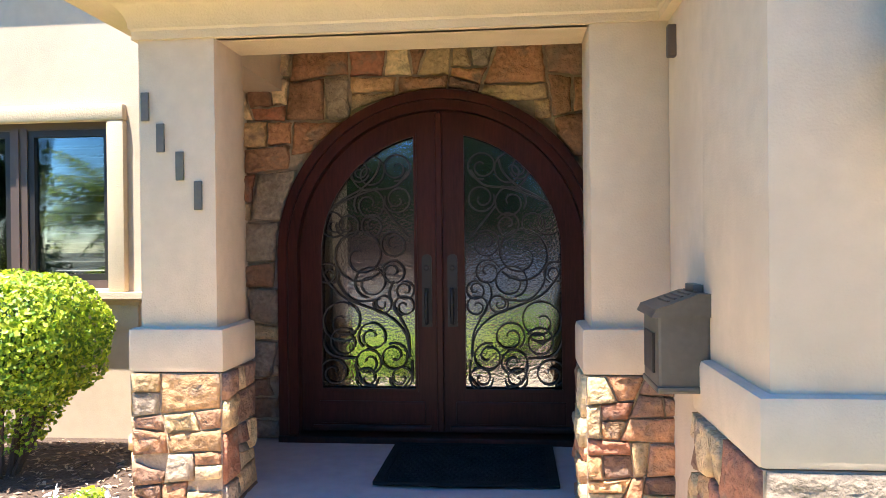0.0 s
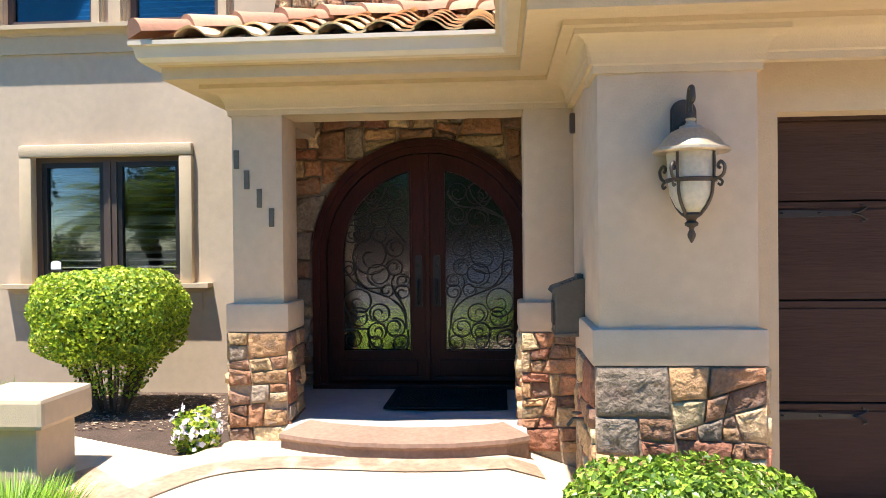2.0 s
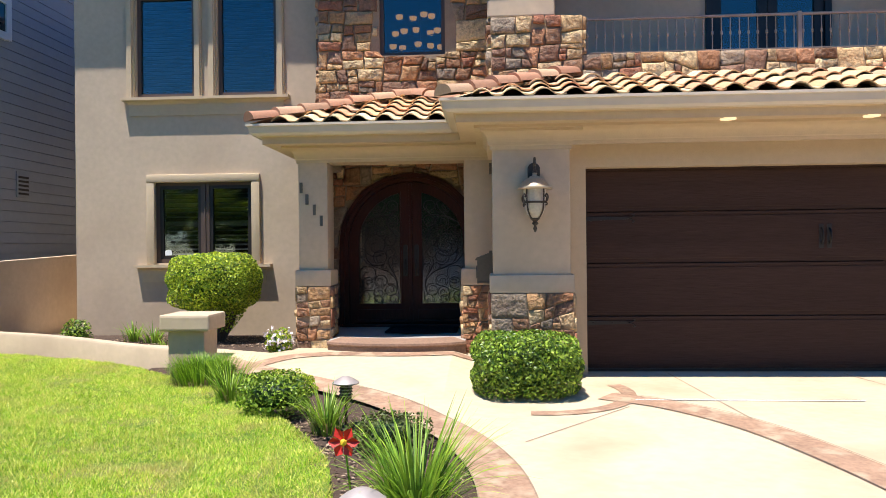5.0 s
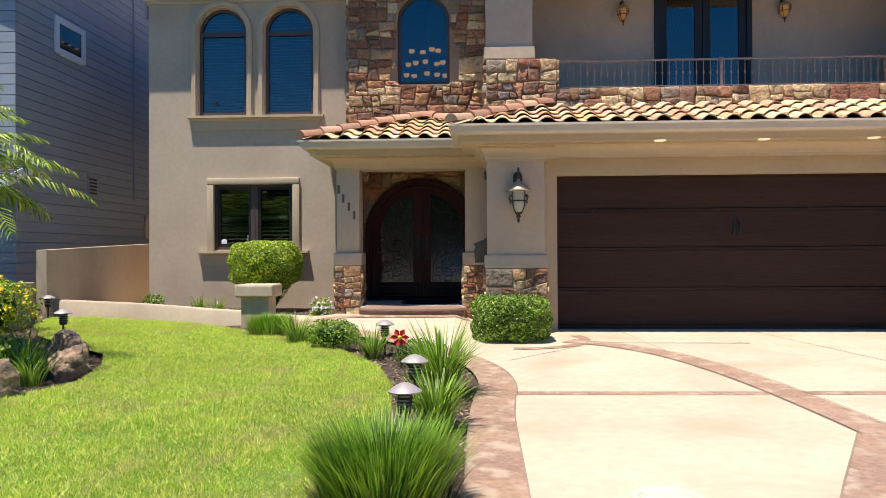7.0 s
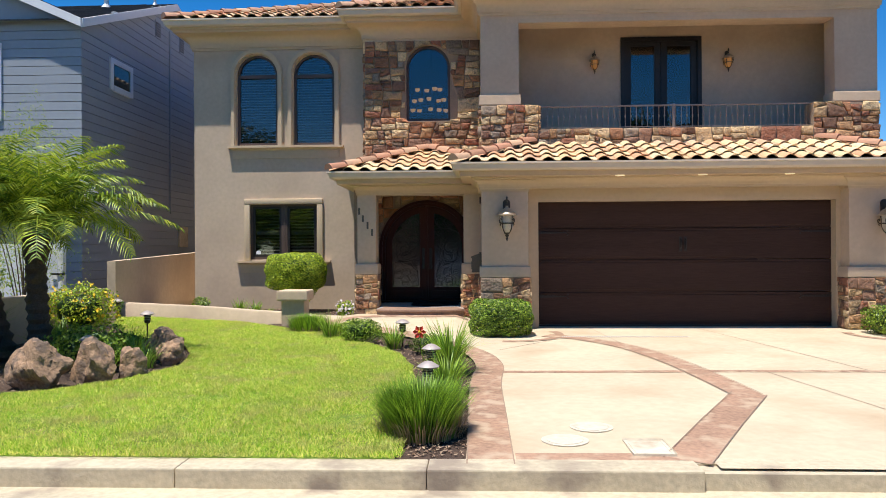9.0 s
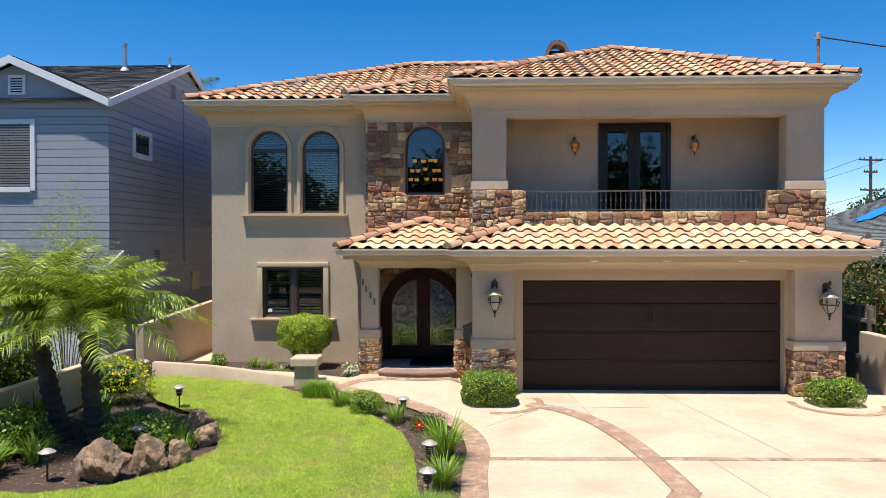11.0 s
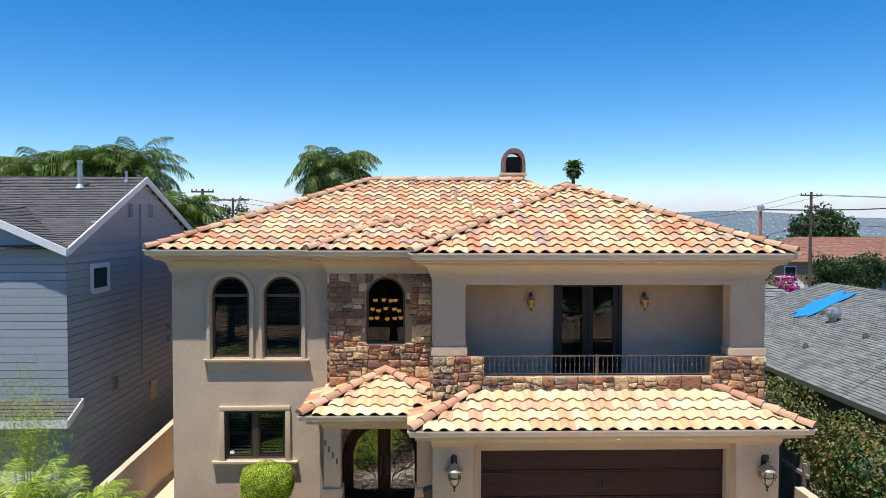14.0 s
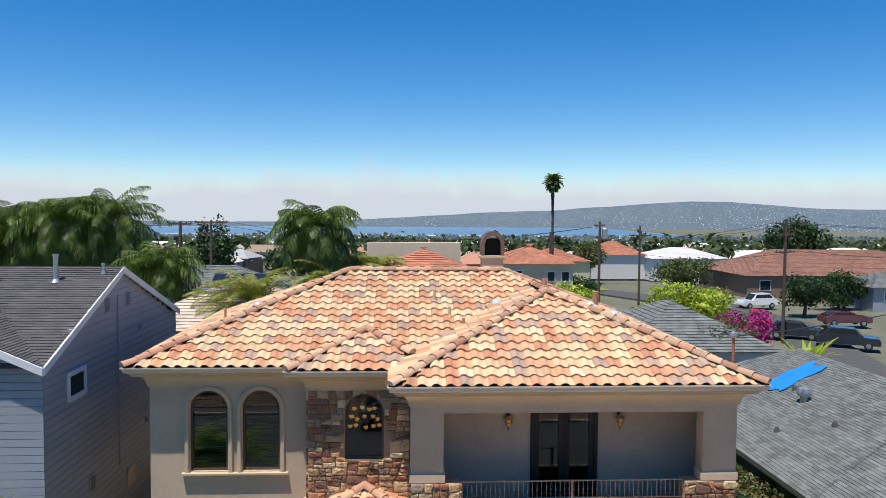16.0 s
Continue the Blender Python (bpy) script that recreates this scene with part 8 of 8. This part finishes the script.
# ---- power poles ----
def pole(x, y, z0, z1, arms, label="brown wooden utility pole with crossarms", drum=False, turn=0):
    ob = thing("utility_pole", label, "pole", "utility poles", at=pose(x, y, 0, 0, 0, turn))
    bm = bmesh.new()
    tube(bm, [(0, 0, z0), (0, 0, z1)], 0.16, 8, 0.11)
    part("shaft", bm, M["pole_wood"], ob)
    for z, w in arms:
        arm = part("crossarm", boxes((-w, w, -0.06, 0.06, z - 0.06, z + 0.06)), M["pole_wood"], ob)
        for s in (-0.95, -0.55, 0.55, 0.95):
            bm = bmesh.new()
            lathe(bm, [(0.04, 0), (0.05, 0.08), (0.02, 0.14)], 6, (s * w, 0, z + 0.06))
            part("insulator", bm, M["pewter"], arm)
    if drum:
        bm = bmesh.new()
        lathe(bm, [(0.28, 0), (0.28, 0.9), (0.2, 0.98)], 12, (0.45, -0.1, z1 - 1.6))
        part("transformer", bm, M["metal"], ob)
    return ob


pole(34.4, 49.6, -0.6, 10.2, [(9.9, 1.2), (8.9, 0.7), (7.4, 1.1)], turn=20)
pole(19.6, 56, -0.6, 9.9, [(9.5, 0.5)], "dark wooden utility pole with a grey transformer", True)
pole(30.0, 76, -0.8, 9.2, [(8.0, 1.4)])
pole(-17.0, 56.8, -0.6, 9.8, [(9.6, 1.5), (8.6, 1.4)])
pole(-15.2, 41, -0.6, 9.9, [(9.7, 0.8), (7.9, 1.2)])
pole(20.5, 84, -0.8, 8.2, [(7.6, 1.4)])


def cable(a, b, sag, r=0.012):
    a, b = Vector(a), Vector(b)
    bm = bmesh.new()
    tube(bm, [a.lerp(b, i / 16) - Vector((0, 0, sag * 4 * (i / 16) * (1 - i / 16))) for i in range(17)], r, 4)
    tagged(part("power_cable", bm, M["wire"]), "thin black overhead power cable", "cable", "power cables")


mast = thing("service_mast", "rusty service mast with a cable head on the roof edge", "mast")
bm = bmesh.new()
tube(bm, [(8.78, 3.6, 6.8), (8.78, 3.6, 7.72)], 0.035, 8)
part("pipe", bm, M["red_roof"], mast)
bm = bmesh.new()
lathe(bm, [(0.05, 0), (0.09, 0.05), (0.08, 0.12), (0.03, 0.15)], 10, (8.78, 3.6, 7.70))
part("cable_head", bm, M["metal"], mast)
cable((8.8, 3.55, 7.74), (34.4, 16.0, 11.2), 0.9, 0.016)
for dz, w in ((9.95, 1.1), (9.95, -1.1), (7.45, 1.0)):
    cable((34.4 + w, 49.6, dz), (90, 20, dz + 1), 1.2, 0.02)
    cable((34.4 + w, 49.6, dz), (30 + w, 76, dz - 1.8), 0.6, 0.02)
for w in (-1.4, 1.4):
    cable((-17 + w, 56.8, 9.7), (-70, 48, 10.5), 1.2, 0.02)
    cable((-17 + w, 56.8, 9.7), (19.6, 56, 9.5), 1.6, 0.02)

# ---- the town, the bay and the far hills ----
# Haze of distance is put into the material as a bluish emission.
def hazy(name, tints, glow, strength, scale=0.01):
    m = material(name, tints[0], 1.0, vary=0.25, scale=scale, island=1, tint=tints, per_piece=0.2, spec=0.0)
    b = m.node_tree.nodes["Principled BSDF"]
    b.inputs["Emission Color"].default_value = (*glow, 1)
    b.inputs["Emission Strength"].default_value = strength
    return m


HAZE_GLOW = (0.42, 0.56, 0.74)
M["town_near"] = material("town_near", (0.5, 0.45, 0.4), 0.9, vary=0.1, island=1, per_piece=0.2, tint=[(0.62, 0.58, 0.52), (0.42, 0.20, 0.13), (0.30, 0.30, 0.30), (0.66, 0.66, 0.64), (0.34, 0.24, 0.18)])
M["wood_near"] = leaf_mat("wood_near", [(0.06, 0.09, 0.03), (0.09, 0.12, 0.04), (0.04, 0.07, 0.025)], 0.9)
# far houses and trees carry the haze in their own colour and glow
M["town_far"] = hazy("town_far", [(0.45, 0.42, 0.40), (0.30, 0.22, 0.19), (0.26, 0.27, 0.28), (0.55, 0.55, 0.54)], HAZE_GLOW, 0.14)
M["wood_far"] = hazy("wood_far", [(0.07, 0.10, 0.07), (0.10, 0.12, 0.09), (0.06, 0.09, 0.07)], HAZE_GLOW, 0.16)


def settlement(rng, count, d0, d1, trees, town_mat, wood_mat, label, seed):
    V, F, TV, TF = [], [], [], []
    bm = bmesh.new()
    bmesh.ops.create_icosphere(bm, subdivisions=1, radius=1.0)
    ico_v = np.array([v.co[:] for v in bm.verts])
    ico_f = [[v.index for v in f.verts] for f in bm.faces]
    bm.free()
    for k in range(count + trees):
        d = d0 * (d1 / d0) ** rng.uniform(0, 1)
        x = d * rng.uniform(-0.68, 0.78)
        y = d - 13
        z = terrain_height(x, y) - 0.6
        if k < count:
            w, l, h = rng.uniform(4, 8), rng.uniform(3.5, 6), rng.uniform(3, 5)
            a = rng.uniform(-0.3, 0.3)
            c, s = math.cos(a), math.sin(a)
            b = len(V)
            for px, py, pz in ((-w, -l, 0), (w, -l, 0), (w, l, 0), (-w, l, 0), (-w, -l, h), (w, -l, h), (w, l, h), (-w, l, h)):
                V.append((x + px * c - py * s, y + px * s + py * c, z + pz))
            F += [[b + i for i in q] for q in ((0, 1, 5, 4), (1, 2, 6, 5), (2, 3, 7, 6), (3, 0, 4, 7))]
            b = len(V)
            for px, py, pz in ((-w - .5, -l - .5, h), (w + .5, -l - .5, h), (w + .5, l + .5, h), (-w - .5, l + .5, h), (-w * 0.5, 0, h + 1.8), (w * 0.5, 0, h + 1.8)):
                V.append((x + px * c - py * s, y + px * s + py * c, z + pz))
            F += [[b + i for i in q] for q in ((0, 1, 5, 4), (1, 2, 5), (2, 3, 4, 5), (3, 0, 4))]
        else:
            r = rng.uniform(1.6, 4.2) * (1 + d / 2500)
            b = len(TV)
            n = 70 if d < 620 else 26
            P, N = shell_points(rng, n, (r * rng.uniform(0.8, 1.5), r, r * rng.uniform(0.7, 1.2)), 0.0, 0.3, 0.6)
            lv, lf = leaves(rng, P + np.array([x, y, z + r * 0.9]), N, r * (0.55 if d < 620 else 0.9), 0.75)
            TV += lv
            TF += [[b + i for i in f] for f in lf]
    tagged(mesh_from("hillside_houses", V, F, M[town_mat]), "many small distant houses " + label, "houses", "", "stuff")
    tagged(mesh_from("hillside_trees", TV, TF, M[wood_mat]), "many small distant trees " + label, "trees", "", "stuff")


rng = np.random.default_rng(9)
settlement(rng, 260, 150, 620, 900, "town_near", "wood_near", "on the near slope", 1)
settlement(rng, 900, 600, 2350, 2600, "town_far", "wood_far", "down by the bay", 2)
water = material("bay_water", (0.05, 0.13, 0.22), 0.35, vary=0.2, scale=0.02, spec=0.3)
# A faint blue emission lights the water itself, standing in for distant haze.
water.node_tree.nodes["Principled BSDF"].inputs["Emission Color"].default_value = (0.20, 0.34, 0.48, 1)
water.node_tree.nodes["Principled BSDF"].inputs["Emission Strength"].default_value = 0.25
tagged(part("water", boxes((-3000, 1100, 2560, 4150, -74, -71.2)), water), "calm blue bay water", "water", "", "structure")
spit = material("sand_spit", (0.48, 0.42, 0.32), 0.95, vary=0.3, scale=0.02)
tagged(part("sand_spit", (lambda bm: prism_z(bm, [(-2400, 2380), (900, 2420), (1000, 2580), (300, 2720), (-900, 2700), (-2300, 2600)], -74, -70.9))(bmesh.new()), spit), "pale sandy flat along the bay", "sand", "", "structure")


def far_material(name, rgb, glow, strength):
    """Plain backdrop of distant land: haze put in as glow, with a town's specks."""
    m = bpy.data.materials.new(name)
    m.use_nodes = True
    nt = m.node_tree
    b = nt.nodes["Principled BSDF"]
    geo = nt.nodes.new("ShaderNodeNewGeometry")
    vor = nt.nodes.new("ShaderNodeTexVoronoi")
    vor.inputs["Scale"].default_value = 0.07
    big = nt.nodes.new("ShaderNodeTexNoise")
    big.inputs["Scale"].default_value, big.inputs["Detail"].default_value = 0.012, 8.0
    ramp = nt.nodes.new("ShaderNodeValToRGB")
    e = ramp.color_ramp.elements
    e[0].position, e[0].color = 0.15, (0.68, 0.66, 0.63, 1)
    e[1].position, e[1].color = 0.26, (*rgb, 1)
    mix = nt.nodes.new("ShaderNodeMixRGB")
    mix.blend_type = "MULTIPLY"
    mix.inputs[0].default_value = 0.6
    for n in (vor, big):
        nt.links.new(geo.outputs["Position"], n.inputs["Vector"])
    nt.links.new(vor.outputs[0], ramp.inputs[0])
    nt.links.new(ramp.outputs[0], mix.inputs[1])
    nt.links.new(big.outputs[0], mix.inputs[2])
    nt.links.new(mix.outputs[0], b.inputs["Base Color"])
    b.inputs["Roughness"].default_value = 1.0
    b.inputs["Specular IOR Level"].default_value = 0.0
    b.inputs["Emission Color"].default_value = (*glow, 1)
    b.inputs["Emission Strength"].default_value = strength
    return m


# bluish colour and glow stand in for the haze over the hills
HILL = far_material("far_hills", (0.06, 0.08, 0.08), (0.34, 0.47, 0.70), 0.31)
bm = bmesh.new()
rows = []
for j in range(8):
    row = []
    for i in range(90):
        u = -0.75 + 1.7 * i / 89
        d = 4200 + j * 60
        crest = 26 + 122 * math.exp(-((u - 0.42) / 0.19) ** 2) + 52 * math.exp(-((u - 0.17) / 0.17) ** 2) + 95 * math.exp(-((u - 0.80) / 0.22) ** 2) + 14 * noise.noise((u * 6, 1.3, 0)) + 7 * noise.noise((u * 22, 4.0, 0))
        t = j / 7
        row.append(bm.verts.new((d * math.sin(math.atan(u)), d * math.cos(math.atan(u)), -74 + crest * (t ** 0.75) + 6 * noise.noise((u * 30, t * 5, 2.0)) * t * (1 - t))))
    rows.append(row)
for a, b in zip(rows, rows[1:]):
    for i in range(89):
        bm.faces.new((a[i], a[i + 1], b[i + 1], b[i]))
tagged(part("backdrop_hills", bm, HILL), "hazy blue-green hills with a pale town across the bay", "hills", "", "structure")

# low sea fog lying behind the hills, thinning upwards, brightness put in as emission
fog = bpy.data.materials.new("sea_fog")
fog.use_nodes = True
nt = fog.node_tree
nt.nodes.remove(nt.nodes["Principled BSDF"])
geo = nt.nodes.new("ShaderNodeNewGeometry")
sep = nt.nodes.new("ShaderNodeSeparateXYZ")
nz = nt.nodes.new("ShaderNodeTexNoise")
nz.inputs["Scale"].default_value, nz.inputs["Detail"].default_value = 0.0021, 7.0
nt.links.new(geo.outputs["Position"], nz.inputs["Vector"])
nt.links.new(geo.outputs["Position"], sep.inputs[0])
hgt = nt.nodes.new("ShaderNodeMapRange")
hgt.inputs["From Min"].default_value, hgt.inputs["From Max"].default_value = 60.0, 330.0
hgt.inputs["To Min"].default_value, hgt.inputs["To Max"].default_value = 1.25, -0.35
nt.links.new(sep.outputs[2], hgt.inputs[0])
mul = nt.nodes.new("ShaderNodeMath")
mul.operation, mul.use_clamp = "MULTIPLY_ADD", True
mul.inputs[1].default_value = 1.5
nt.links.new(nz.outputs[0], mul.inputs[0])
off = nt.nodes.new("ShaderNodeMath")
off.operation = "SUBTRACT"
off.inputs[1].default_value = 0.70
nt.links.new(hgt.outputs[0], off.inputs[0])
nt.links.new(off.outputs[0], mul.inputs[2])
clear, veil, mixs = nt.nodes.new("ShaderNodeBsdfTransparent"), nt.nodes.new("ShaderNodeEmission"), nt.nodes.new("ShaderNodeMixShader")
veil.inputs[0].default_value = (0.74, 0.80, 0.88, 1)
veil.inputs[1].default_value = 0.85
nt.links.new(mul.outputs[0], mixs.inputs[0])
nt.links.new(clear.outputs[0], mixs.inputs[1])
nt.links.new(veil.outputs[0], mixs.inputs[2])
nt.links.new(mixs.outputs[0], nt.nodes["Material Output"].inputs[0])
bm = bmesh.new()
row = []
for i in range(61):
    a = radians(35 + 110 * i / 60)
    row.append([bm.verts.new((4850 * math.cos(a), 4850 * math.sin(a), z)) for z in (-90, 600)])
for a, b in zip(row, row[1:]):
    bm.faces.new((a[0], b[0], b[1], a[1]))
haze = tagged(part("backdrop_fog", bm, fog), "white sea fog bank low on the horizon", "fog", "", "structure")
haze.visible_shadow = False
